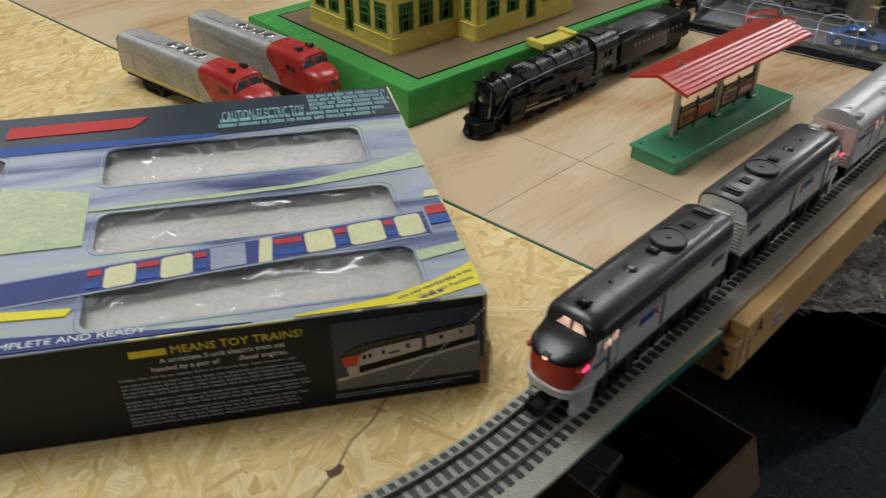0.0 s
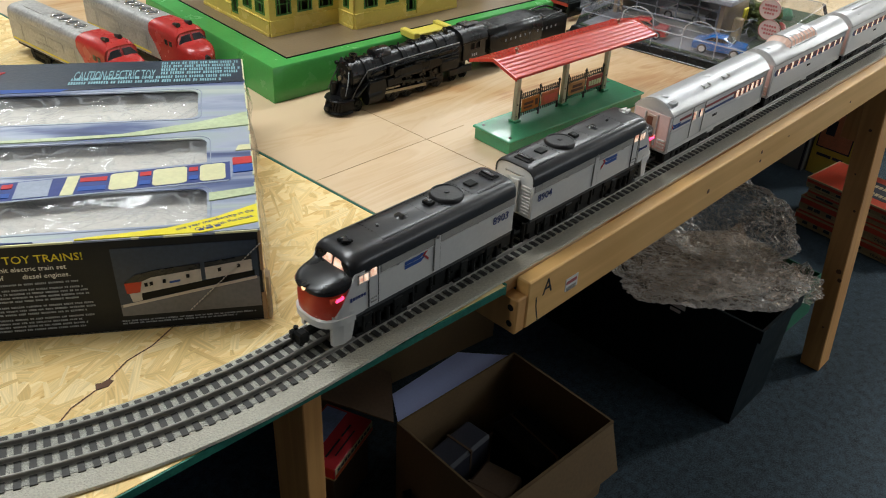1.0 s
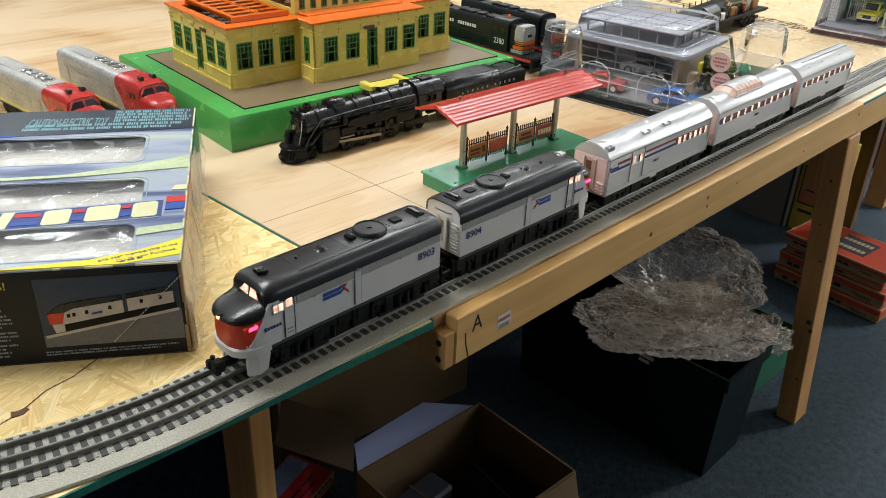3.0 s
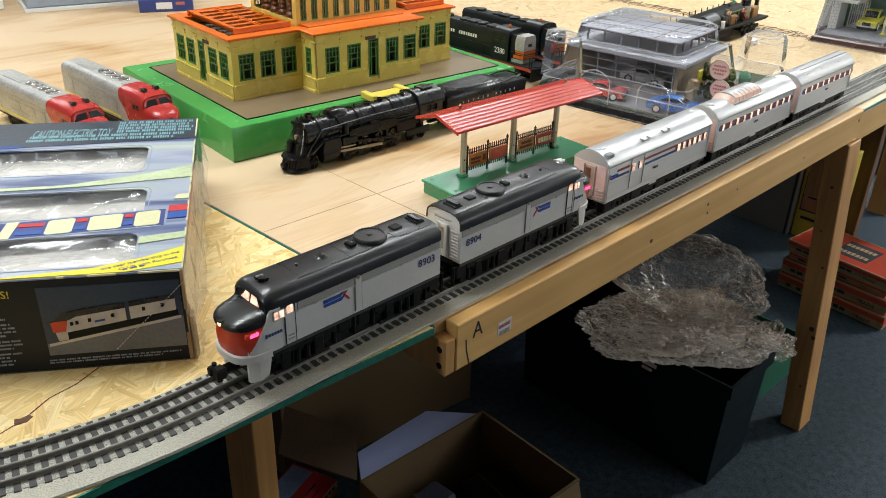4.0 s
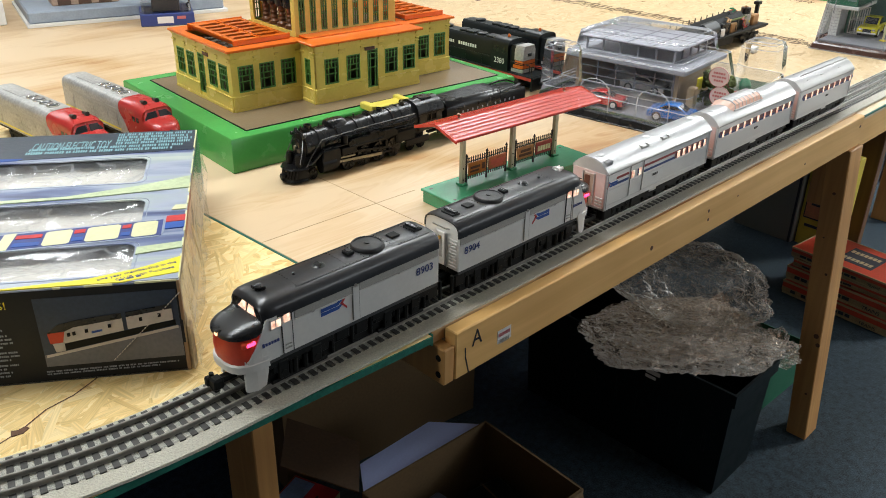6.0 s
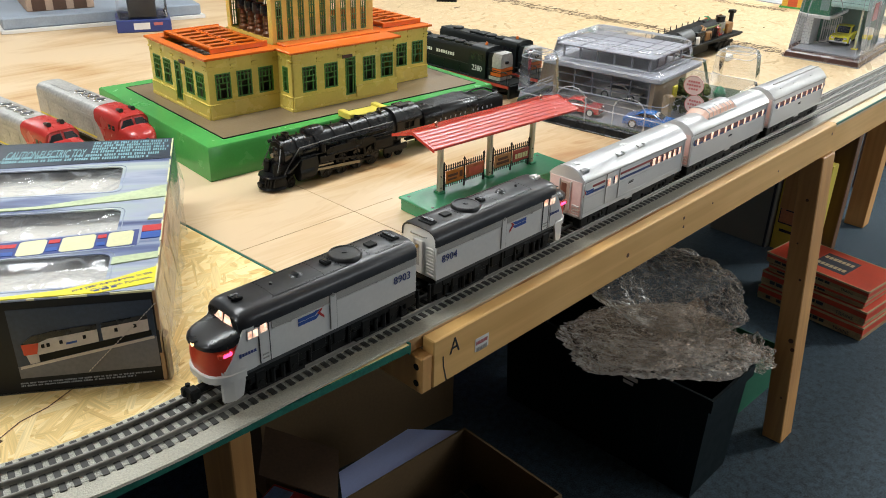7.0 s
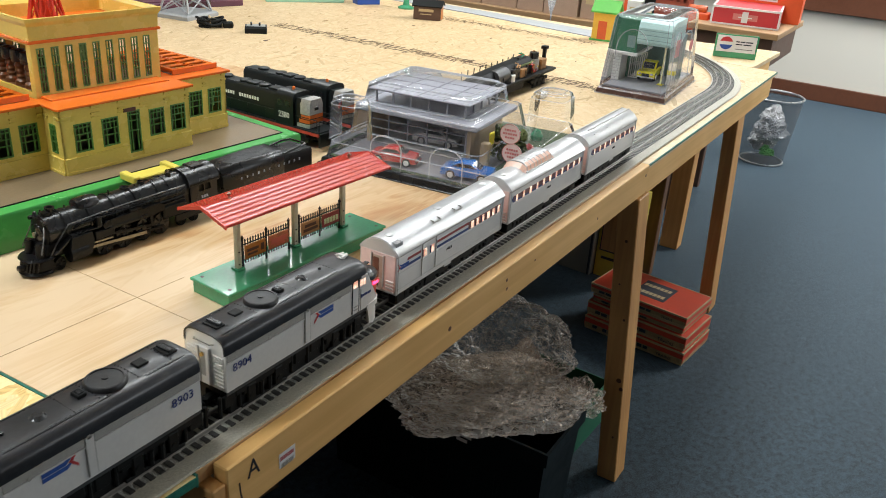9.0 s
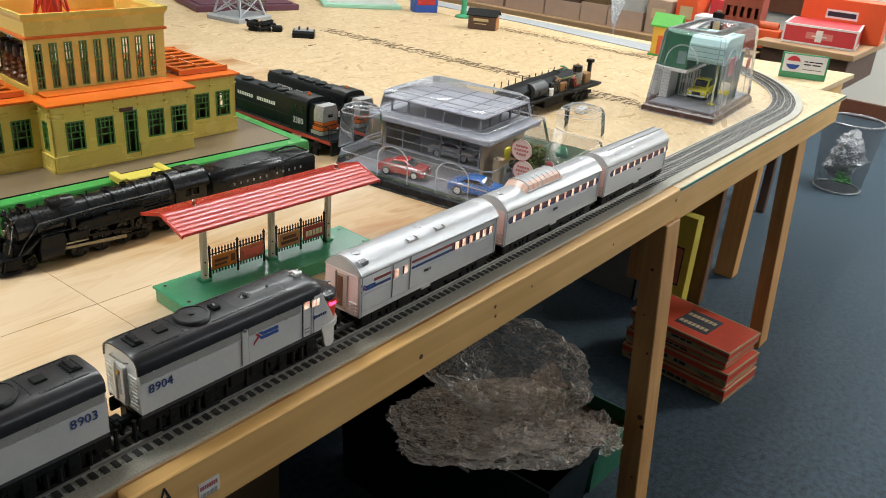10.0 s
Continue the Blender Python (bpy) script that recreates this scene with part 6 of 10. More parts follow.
    for h in hs:
        part("tower_window", lattice(h[0], h[1], h[2], h[3], Y0 - 0.0008, Y0 + 0.002, (0.5,), (0.25, 0.42, 0.6, 0.8), 0.0014, 0.002), GREEN_WIN, tw, "tall green lattice window")
    bm = wall_bm(X0, X1, B0, B1, 0.003, hs)
    bm.transform(Matrix.Translation((0, Y1 - 0.003, 0)))
    tw = part("tower_wall", bm, YELLOW_W, o)
    for h in hs:
        part("tower_window", lattice(h[0], h[1], h[2], h[3], Y1 - 0.002, Y1 + 0.0008, (0.5,), (0.25, 0.42, 0.6, 0.8), 0.0014, 0.002), GREEN_WIN, tw)
    for xa in (X0, X1 - 0.003):
        bm = wall_bm(0, Y1 - Y0 - 0.0062, B0, B1, 0.003, [(0.010, Y1 - Y0 - 0.016, B0 + 0.010, B1 - 0.004)])
        bm.transform(Matrix.Translation((xa + 0.003, Y0 + 0.0031, 0)) @ Matrix.Rotation(radians(90), 4, "Z"))
        part("tower_side", bm, YELLOW_W, o, "yellow tower side with a wide opening")
    for k in range(5):
        y = Y0 + 0.024 + 0.029 * k
        for x in (X0 + 0.022,):
            c = part("coil", turned([(0.010, 0), (0.010, 0.006), (0.006, 0.010), (0.0075, 0.014), (0.006, 0.018), (0.0075, 0.022), (0.006, 0.026), (0.0075, 0.030), (0.006, 0.034), (0.006, 0.040), (0.0, 0.040)], 14, at=(x, y, B0 + 0.006)), BROWN_COIL, o, "brown insulator coil", smooth=True)
            part("coil_cap", turned([(0.0, 0), (0.0112, 0), (0.0122, 0.008), (0.0108, 0.018), (0.0, 0.020)], 14, at=(x, y, B0 + 0.044)), BLACK_GLOSS, c, smooth=True)
    part("tower_floor", box(X0 + 0.003, X1 - 0.003, Y0 + 0.003, Y1 - 0.003, B0, B0 + 0.006), BROWN_COIL, o)
    bm = bmesh.new()
    for q in ((X0 - 0.004, X1 + 0.004, Y0 - 0.004, Y0 + 0.002), (X0 - 0.004, X1 + 0.004, Y1 - 0.002, Y1 + 0.004), (X0 - 0.004, X0 + 0.002, Y0 + 0.002, Y1 - 0.002), (X1 - 0.002, X1 + 0.004, Y0 + 0.002, Y1 - 0.002)):
        box(q[0], q[1], q[2], q[3], B1 - 0.0005, B1 + 0.004, 0.0006, bm)
    part("orange_band", bm, ORANGE_ROOF, o)
    ring = [[(X0 - g, Y0 - g, z), (X1 + g, Y0 - g, z), (X1 + g, Y1 + g, z), (X0 - g, Y1 + g, z)] for z, g in ((B1 + 0.004, 0.001), (TOP - 0.012, 0.002), (TOP - 0.006, 0.0055), (TOP, 0.0065), (TOP, 0.0015), (TOP - 0.006, -0.0025), (B1 + 0.004, -0.003))]
    part("parapet", loft(ring, False), YELLOW_W, o, "yellow flared parapet")
    part("tower_roof", box(X0 + 0.0005, X1 - 0.0005, Y0 + 0.0005, Y1 - 0.0005, B1 + 0.004, B1 + 0.010), ORANGE_ROOF, o, "orange tower roof")
    bm = bmesh.new()
    cx, cy, r0 = 0.300, 0.245, 0.030
    for k in range(8):
        a, b = 2 * math.pi * k / 8, 2 * math.pi * (k + 1) / 8
        p = [(cx + r0 * math.cos(q), cy + r0 * math.sin(q), B1 + 0.010) for q in (a, b)]
        u = [(cx + r0 * 0.62 * math.cos(q), cy + r0 * 0.62 * math.sin(q), B1 + 0.060) for q in (a, b)]
        cyl(p[0], u[0], 0.0022, n=6, bm=bm)
        cyl(p[0], u[1], 0.0013, n=5, bm=bm)
        cyl(p[1], u[0], 0.0013, n=5, bm=bm)
        cyl(u[0], u[1], 0.0018, n=5, bm=bm)
    part("stack_frame", bm, RED_ROOF, o, "red lattice stack frame")
    part("stack", cyl((cx, cy, B1 + 0.010), (cx, cy, B1 + 0.105), 0.014, 0.011, 18), RED_ROOF, o)
    # yellow gate leaning on the front of the base
    g = thing("yellow_gate", "small yellow plastic gate lying on the green base", "toy fitting", (0.071, 0.563, T + 0.0016), -4.2)
    part("panel", box(0.272, 0.337, -0.0085, 0.020, H + 0.0005, H + 0.0080, 0.0015), YELLOW_GATE, g)
    part("post", box(0.262, 0.2745, -0.012, 0.026, H + 0.0003, H + 0.0120, 0.0015), YELLOW_GATE, g)
    part("post", box(0.3345, 0.347, -0.012, 0.026, H + 0.0003, H + 0.0120, 0.0015), YELLOW_GATE, g)


ORANGE_DARK = mat("orange_shadow_paint", (0.55, 0.09, 0.01), 0.45)
SHADE_CORE = mat("dark_brown_shade", (0.13, 0.115, 0.085), 0.25, var=0.4, scale=40)
BROWN_COIL = mat("brown_bakelite", (0.16, 0.06, 0.02), 0.35, var=0.3)
YELLOW_GATE = mat("yellow_plastic", (0.70, 0.58, 0.10), 0.35, var=0.08)
power_station()

# ---------------- steam engine and tender ----------------
STEAM = mat("black_enamel", (0.007, 0.007, 0.0075), 0.28, var=0.25, bump=0.08, spec=0.45)
STEAM_M = mat("sooty_black", (0.006, 0.006, 0.0062), 0.30, var=0.3, bump=0.2, spec=0.22)
ROD = mat("worn_steel_rod", (0.30, 0.27, 0.21), 0.42, 0.9)
COAL = mat("coal", (0.011, 0.011, 0.0115), 0.55, var=0.4, fine=300, bump=0.5)


def wheel_bm(x, y, z, r, w=0.004, spokes=8):
    bm = bmesh.new()
    s = -1 if y < 0 else 1
    cyl((x, y, z), (x, y - s * w, z), r, n=20, bm=bm)
    cyl((x, y - s * w, z), (x, y - s * (w + 0.0012), z), r + 0.0014, n=20, bm=bm)
    cyl((x, y + s * 0.0012, z), (x, y, z), r * 0.30, n=12, bm=bm)
    for k in range(spokes):
        a = 2 * math.pi * k / spokes
        cyl((x + 0.25 * r * math.cos(a), y + s * 0.0004, z + 0.25 * r * math.sin(a)), (x + 0.85 * r * math.cos(a), y + s * 0.0004, z + 0.85 * r * math.sin(a)), 0.0011, n=5, bm=bm)
    return bm


def steam_engine():
    o = thing("steam_locomotive", "black toy steam engine standing on the plywood", "toy locomotive", (0.113, 0.490, T + 0.0016), -1.0)
    o.scale = (0.95, 1.06, 1.12)
    ax, r = 0.049, 0.0205

    def ring(x, rr, z=ax, n=22):
        return [(x, rr * math.cos(2 * math.pi * i / n), z + rr * math.sin(2 * math.pi * i / n)) for i in range(n)]
    part("boiler", loft([ring(x, rr) for x, rr in ((0.034, r - 0.001), (0.0345, r), (0.070, r), (0.0705, r + 0.0006), (0.073, r + 0.0006), (0.0735, r), (0.150, r + 0.0008), (0.1505, r + 0.0014), (0.153, r + 0.0014), (0.1535, r + 0.001), (0.218, r + 0.0022), (0.2185, r + 0.0034), (0.2215, r + 0.0034), (0.222, r + 0.0026), (0.277, r + 0.0036), (0.279, r + 0.0036))]), STEAM, o, "glossy black boiler", smooth=True)
    part("smokebox_front", loft([ring(x, rr) for x, rr in ((0.0345, 0.0185), (0.032, 0.0180), (0.0305, 0.0140), (0.0295, 0.0060))]), STEAM_M, o, smooth=True)
    part("headlamp", cyl((0.0235, 0, ax - 0.001), (0.032, 0, ax - 0.001), 0.0034, n=14), ROD, o, "dull bronze headlamp")
    part("number_board", box(0.0285, 0.031, -0.007, 0.007, ax - 0.014, ax - 0.0085, 0.0005), STEAM, o)
    for x, a, b, h in ((0.052, 0.0058, 0.0066, 0.0080), (0.176, 0.0075, 0.0070, 0.0045), (0.205, 0.0055, 0.0050, 0.0060)):
        part("stack" if x < 0.06 else "dome", turned([(a, -0.002), (a, h * 0.5), (b, h * 0.7), (b, h), (b * 0.7, h), (b * 0.6, h * 0.6), (0.0, h * 0.6)], 18, at=(x, 0, ax + r - 0.0008)), STEAM, o, smooth=True)
    part("sand_dome", loft([[(x, y * k, ax + r - 0.003 + z * k2) for y, z in ((0.012, 0), (0.011, 0.006), (0.007, 0.0095), (0, 0.0105), (-0.007, 0.0095), (-0.011, 0.006), (-0.012, 0))] for x, k, k2 in ((0.086, 0.5, 0.4), (0.089, 0.85, 0.9), (0.096, 1, 1), (0.116, 1, 1), (0.123, 0.85, 0.9), (0.126, 0.5, 0.4))]), STEAM, o, "rounded sand dome", smooth=True)
    part("hatch", box(0.038, 0.048, -0.006, 0.006, ax + r - 0.002, ax + r + 0.003, 0.0008), STEAM_M, o)
    for x, h in ((0.0365, 0.008), (0.146, 0.007), (0.073, 0.005), (0.192, 0.004), (0.225, 0.004), (0.236, 0.003)):
        part("fitting", cyl((x, -0.002, ax + r - 0.001), (x, -0.002, ax + r + h), 0.0012, n=8), STEAM if h > 0.006 else BRIGHT_METAL if x > 0.2 else STEAM, o)
    # cab: its roof carries on the boiler's curve
    W, CX0, CX1 = 0.0262, 0.277, 0.332
    curve = [(W * math.cos(math.pi * i / 14), 0.0545 + 0.0205 * math.sin(math.pi * i / 14) ** 0.85) for i in range(15)]
    for sd in (-1, 1):
        w = wall_bm(CX0, CX1, 0.030, 0.0560, 0.0016, [(0.294, 0.304, 0.044, 0.0540), (0.306, 0.318, 0.044, 0.0540)])
        w.transform(Matrix.Translation((0, sd * W if sd < 0 else W - 0.0016, 0)))
        part("cab_side", w, STEAM, o)
        for k in range(3):
            part("number_bar", box(0.298 + 0.005 * k, 0.3015 + 0.005 * k, min(sd * W, sd * (W + 0.0003)), max(sd * W, sd * (W + 0.0003)), 0.0335, 0.0375), LILAC, o)
    part("cab_roof", prism(curve + [(y * 0.94, z - 0.0018) for y, z in curve[::-1]], "x", CX0 - 0.002, CX1 + 0.006), STEAM, o, smooth=True)
    part("roof_hatch", box(0.296, 0.322, -0.011, 0.011, 0.0738, 0.0762, 0.0010), STEAM, o)
    for sd in (-1, 1):
        part("roof_rib", prism([(sd * y, z) for y, z in [(0.0262, 0.0550), (0.0268, 0.0556), (0.0268, 0.0580), (0.0258, 0.0580)]], "x", CX0 - 0.002, CX1 + 0.006), STEAM_M, o)
    part("cab_interior", loft([[(x, y * 0.90, z - 0.003) for y, z in curve] + [(x, -0.0236, 0.031), (x, 0.0236, 0.031)] for x in (CX0 + 0.003, CX1 - 0.012)]), STEAM_M, o)
    part("cab_front", prism(curve + [(-W, 0.030), (W, 0.030)], "x", CX0 - 0.001, CX0 + 0.0016), STEAM, o)
    part("cab_band", prism([(y * 1.02, z + 0.0008) for y, z in curve] + [(y * 0.97, z - 0.0008) for y, z in curve[::-1]], "x", CX0 - 0.003, CX0 + 0.001), STEAM, o, smooth=True)
    part("firebox", box(0.226, 0.290, -0.0235, 0.0235, 0.024, 0.050, 0.005), STEAM_M, o)
    for sd in (-1, 1):
        y0, y1 = sorted((sd * 0.0165, sd * 0.0265))
        part("running_board", box(0.062, 0.266, y0, y1, 0.0415, 0.0435, 0.0005), STEAM, o)
        part("running_board_slope", prism([(0.034, 0.026), (0.038, 0.026), (0.064, 0.0415), (0.064, 0.0435)], "y", y0, y1), STEAM, o)
        y0, y1 = sorted((sd * 0.0200, sd * 0.0290))
        part("air_tank", cyl((0.120, sd * 0.0245, 0.0375), (0.190, sd * 0.0245, 0.0375), 0.0042, n=10), STEAM_M, o, smooth=True)
        part("cylinder", loft([[(x, sd * 0.0225 + 0.0095 * math.cos(2 * math.pi * i / 12), 0.0205 + 0.0115 * math.sin(2 * math.pi * i / 12)) for i in range(12)] for x in (0.056, 0.084)]), STEAM_M, o, smooth=True)
        part("valve_chest", prism([(0.056, 0.0275), (0.060, 0.0415), (0.092, 0.0415), (0.094, 0.0300), (0.088, 0.0140), (0.062, 0.0140)], "y", min(sd * 0.0195, sd * 0.0302), max(sd * 0.0195, sd * 0.0302)), STEAM_M, o)
        part("skirt_plate", prism([(0.116, 0.0350), (0.112, 0.0440), (0.120, 0.0478), (0.214, 0.0478), (0.222, 0.0435), (0.222, 0.0370), (0.196, 0.0340)], "y", min(sd * 0.0258, sd * 0.0280), max(sd * 0.0258, sd * 0.0280)), STEAM_M, o)
        part("ash_pan", box(0.222, 0.268, min(sd * 0.0215, sd * 0.0262), max(sd * 0.0215, sd * 0.0262), 0.0210, 0.0400, 0.0025), STEAM_M, o)
        part("box_step", box(0.098, 0.130, y0, y1, 0.0280, 0.0385, 0.001), STEAM_M, o)
        for x in (0.118, 0.152, 0.186, 0.220):
            part("driving_wheel", wheel_bm(x, sd * 0.0205, 0.0156, 0.0150), STEAM, o, "spoked driving wheel")
        part("side_rod", box(0.118, 0.222, min(sd * 0.0220, sd * 0.0235), max(sd * 0.0220, sd * 0.0235), 0.0105, 0.0140, 0.0005), STEAM_M, o)
        part("main_rod", prism([(0.082, 0.0185), (0.084, 0.0215), (0.188, 0.0150), (0.188, 0.0105)], "y", min(sd * 0.0240, sd * 0.0252), max(sd * 0.0240, sd * 0.0252)), ROD, o, "worn steel main rod")
        part("crosshead_guide", prism([(0.086, 0.0240), (0.086, 0.0262), (0.128, 0.0240), (0.128, 0.0222)], "y", min(sd * 0.0240, sd * 0.0262), max(sd * 0.0240, sd * 0.0262)), ROD, o)
        part("valve_rod", prism([(0.090, 0.0300), (0.091, 0.0325), (0.205, 0.0215), (0.205, 0.0185)], "y", min(sd * 0.0245, sd * 0.0255), max(sd * 0.0245, sd * 0.0255)), STEAM_M, o)
        part("hanger", box(0.196, 0.202, min(sd * 0.0215, sd * 0.0260), max(sd * 0.0215, sd * 0.0260), 0.018, 0.042, 0.001), STEAM_M, o)
        part("handrail", tube([(0.030, sd * 0.020, 0.022), (0.040, sd * 0.0215, 0.036), (0.062, sd * 0.0225, 0.0575), (0.150, sd * 0.0228, 0.0600), (0.266, sd * 0.0250, 0.0605)], 0.0009), BRIGHT_DARK, o)
        for x in (0.030, 0.046):
            part("pilot_wheel", wheel_bm(x, sd * 0.0175, 0.0090, 0.0082, 0.003, 6), STEAM_M, o)
        for x in (0.262, 0.288):
            part("trailing_wheel", wheel_bm(x, sd * 0.0185, 0.0096, 0.0088, 0.003, 6), STEAM_M, o)
        part("trailing_frame", box(0.246, 0.304, min(sd * 0.0200, sd * 0.0235), max(sd * 0.0200, sd * 0.0235), 0.010, 0.021, 0.0015), STEAM_M, o)
        part("cab_step", box(0.322, 0.338, min(sd * 0.0225, sd * 0.026), max(sd * 0.0225, sd * 0.026), 0.018, 0.032, 0.001), STEAM_M, o)
    part("frame", box(0.030, 0.300, -0.0120, 0.0120, 0.016, 0.034, 0.001), STEAM_M, o)
    def blunt(x0, x1, w, z):
        """Rounded front: an arc bulging to x0 and closing at x1."""
        return [(x1 - (x1 - x0) * math.sin(math.pi * i / 12) ** 0.55, w * math.cos(math.pi * i / 12), z) for i in range(13)]
    part("pilot", loft([blunt(0.004, 0.034, 0.0195, 0.006), blunt(0.006, 0.034, 0.0195, 0.014), blunt(0.010, 0.034, 0.0185, 0.0215)]), STEAM_M, o, "black cowcatcher", smooth=True)
    part("pilot_footboard", loft([blunt(-0.001, 0.030, 0.0215, 0.0028), blunt(-0.002, 0.030, 0.0225, 0.0042), blunt(0.000, 0.030, 0.0215, 0.0066)]), STEAM_M, o, smooth=True)
    part("pilot_lip", loft([blunt(0.002, 0.034, 0.0215, 0.0195), blunt(0.000, 0.034, 0.0228, 0.0210), blunt(0.002, 0.034, 0.0215, 0.0230)]), STEAM, o, smooth=True)
    for x, y, _ in blunt(0.003, 0.030, 0.0200, 0.0)[2:-2]:
        part("pilot_bar", cyl((x - 0.002, y, 0.005), (x + 0.003, y * 0.97, 0.0205), 0.0013, n=6), STEAM, o)
    part("front_coupler", box(-0.006, 0.008, -0.0045, 0.0045, 0.0085, 0.0150, 0.0016), STEAM, o)
    part("smokebox_saddle", loft([[(x, y, 0.022) for x, y in ((0.020, -0.015), (0.050, -0.018), (0.050, 0.018), (0.020, 0.015))], [(x, y, 0.040) for x, y in ((0.030, -0.012), (0.052, -0.016), (0.052, 0.016), (0.030, 0.012))]]), STEAM_M, o)
    for x in (0.060, 0.098, 0.140, 0.178, 0.240):
        part("boiler_band", loft([ring(q, r + 0.0012 + 0.014 * (q - 0.03) * 0.9) for q in (x, x + 0.0022)]), STEAM, o, smooth=True)
    for sd in (-1, 1):
        for z, x0, x1, q in ((0.053, 0.070, 0.266, 0.0013), (0.057, 0.100, 0.230, 0.0010), (0.046, 0.130, 0.266, 0.0016)):
            part("pipe", tube([(x0, sd * 0.0205, z - 0.004), (x0 + 0.010, sd * 0.0225, z), (x1 - 0.01, sd * 0.0245, z), (x1, sd * 0.0235, z + 0.003)], q), STEAM, o, smooth=True)
        part("air_pump", cyl((0.108, sd * 0.0250, 0.0440), (0.108, sd * 0.0250, 0.0560), 0.0042, n=12), STEAM_M, o, smooth=True)
        part("reverser", box(0.160, 0.182, min(sd * 0.0215, sd * 0.0270), max(sd * 0.0215, sd * 0.0270), 0.0440, 0.0515, 0.001), STEAM_M, o)
        part("grab_rail", tube([(0.033, sd * 0.0120, ax + 0.0120), (0.026, sd * 0.0170, ax - 0.004), (0.018, sd * 0.0200, 0.029)], 0.0009), BRIGHT_DARK, o)
        for k in range(4):
            part("stay_bolt", cyl((0.232 + 0.008 * k, sd * 0.0222, 0.0505), (0.236 + 0.007 * k, sd * 0.0245, 0.0505), 0.0009, n=6), STEAM, o)
        part("marker_lamp", cyl((0.030, sd * 0.0150, ax + 0.0155), (0.034, sd * 0.0150, ax + 0.0155), 0.0026, n=10), STEAM, o)
    part("bell", turned([(0.0045, 0), (0.0030, 0.002), (0.0022, 0.005), (0, 0.006)], 12, at=(0.0295, 0, ax + r + 0.0015)), STEAM, o, smooth=True)
    part("generator", cyl((0.252, -0.006, ax + r + 0.0035), (0.262, 0.006, ax + r + 0.0035), 0.0040, n=10), STEAM, o, smooth=True)
    part("smokebox_door", loft([ring(q, w, ax - 0.001) for q, w in ((0.0312, 0.0130), (0.0285, 0.0122), (0.0270, 0.0085), (0.0265, 0.003))]), STEAM, o, smooth=True)
    for sd in (-1, 1):
        part("pump", cyl((0.022, sd * 0.0115, 0.0225), (0.023, sd * 0.0115, 0.0385), 0.0062, n=12), STEAM_M, o, smooth=True)
        part("pump_cap", cyl((0.023, sd * 0.0115, 0.0385), (0.023, sd * 0.0115, 0.0402), 0.0050, n=12), STEAM, o)
    # tender
    d = thing("tender", "black toy coal tender coupled behind the steam engine", "toy tender", (0.113, 0.490, T + 0.0016), -1.0)
    d.scale = (0.95, 1.06, 1.06)
    hopper = [(0.0270, 0.022), (0.0270, 0.0500)] + [(0.0150 + 0.0120 * math.cos(math.pi * i / 12), 0.0500 + 0.0195 * math.sin(math.pi * i / 12)) for i in range(1, 7)]
    hopper = hopper + [(-y, z) for y, z in hopper[::-1]]
    part("body", loft([[(x, y * k, 0.022 + (z - 0.022) * k2) for y, z in hopper] for x, k, k2 in ((0.345, 0.97, 0.97), (0.347, 1, 1), (0.490, 1, 1), (0.492, 0.98, 0.98))]), STEAM, d, "glossy black tender body", smooth=True)
    part("water_deck", loft([[(x, y, z) for y, z in ((0.0265, 0.022), (0.0265, 0.0545), (0.0245, 0.0585), (-0.0245, 0.0585), (-0.0265, 0.0545), (-0.0265, 0.022))] for x in (0.4922, 0.566)]), STEAM_M, d, smooth=True)
    part("rear_rim", tube([(0.498, -0.021, 0.0600), (0.540, -0.021, 0.0640), (0.560, -0.017, 0.0640), (0.560, 0.017, 0.0640), (0.540, 0.021, 0.0640), (0.498, 0.021, 0.0600)], 0.0016), STEAM, d)
    rings = []
    for i in range(29):
        x = 0.372 + 0.112 * i / 28
        e = min(1.0, min(i, 28 - i) / 5)
        rings.append([(x, y, 0.0690 + (0.0055 * (1 - (abs(y) / 0.0185) ** 2.2) + 0.0016 * noise.noise(Vector((x * 260, y * 260, 0)))) * e) for y in [0.0185 - 0.037 * j / 12 for j in range(13)]] + [(x, -0.0185, 0.067), (x, 0.0185, 0.067)])
    part("coal_load", loft(rings), COAL, d, "long heap of black coal", smooth=True)
    for k in range(11):
        part("name_bar", box(0.385 + 0.0135 * k + (0.010 if k > 5 else 0), 0.3880 + 0.0135 * k + (0.010 if k > 5 else 0), -0.0273, -0.0260, 0.0435, 0.0475), LILAC, d)
    bogie(d, 0.402, (-0.018, 0.0, 0.018), 0.0215, (0.006, 0.022), 0.0082, "front_truck", 0.060).location = (0, 0, -0.004)
    bogie(d, 0.522, (-0.018, 0.0, 0.018), 0.0215, (0.006, 0.022), 0.0082, "rear_truck", 0.060).location = (0, 0, -0.004)
    part("frame", box(0.346, 0.566, -0.023, 0.023, 0.017, 0.0225, 0.001), STEAM_M, d)
    part("drawbar", box(0.322, 0.352, -0.004, 0.004, 0.014, 0.018, 0.001), STEAM_M, d)


BRIGHT_DARK = mat("dull_steel_wire", (0.30, 0.30, 0.30), 0.35, 1.0)
steam_engine()


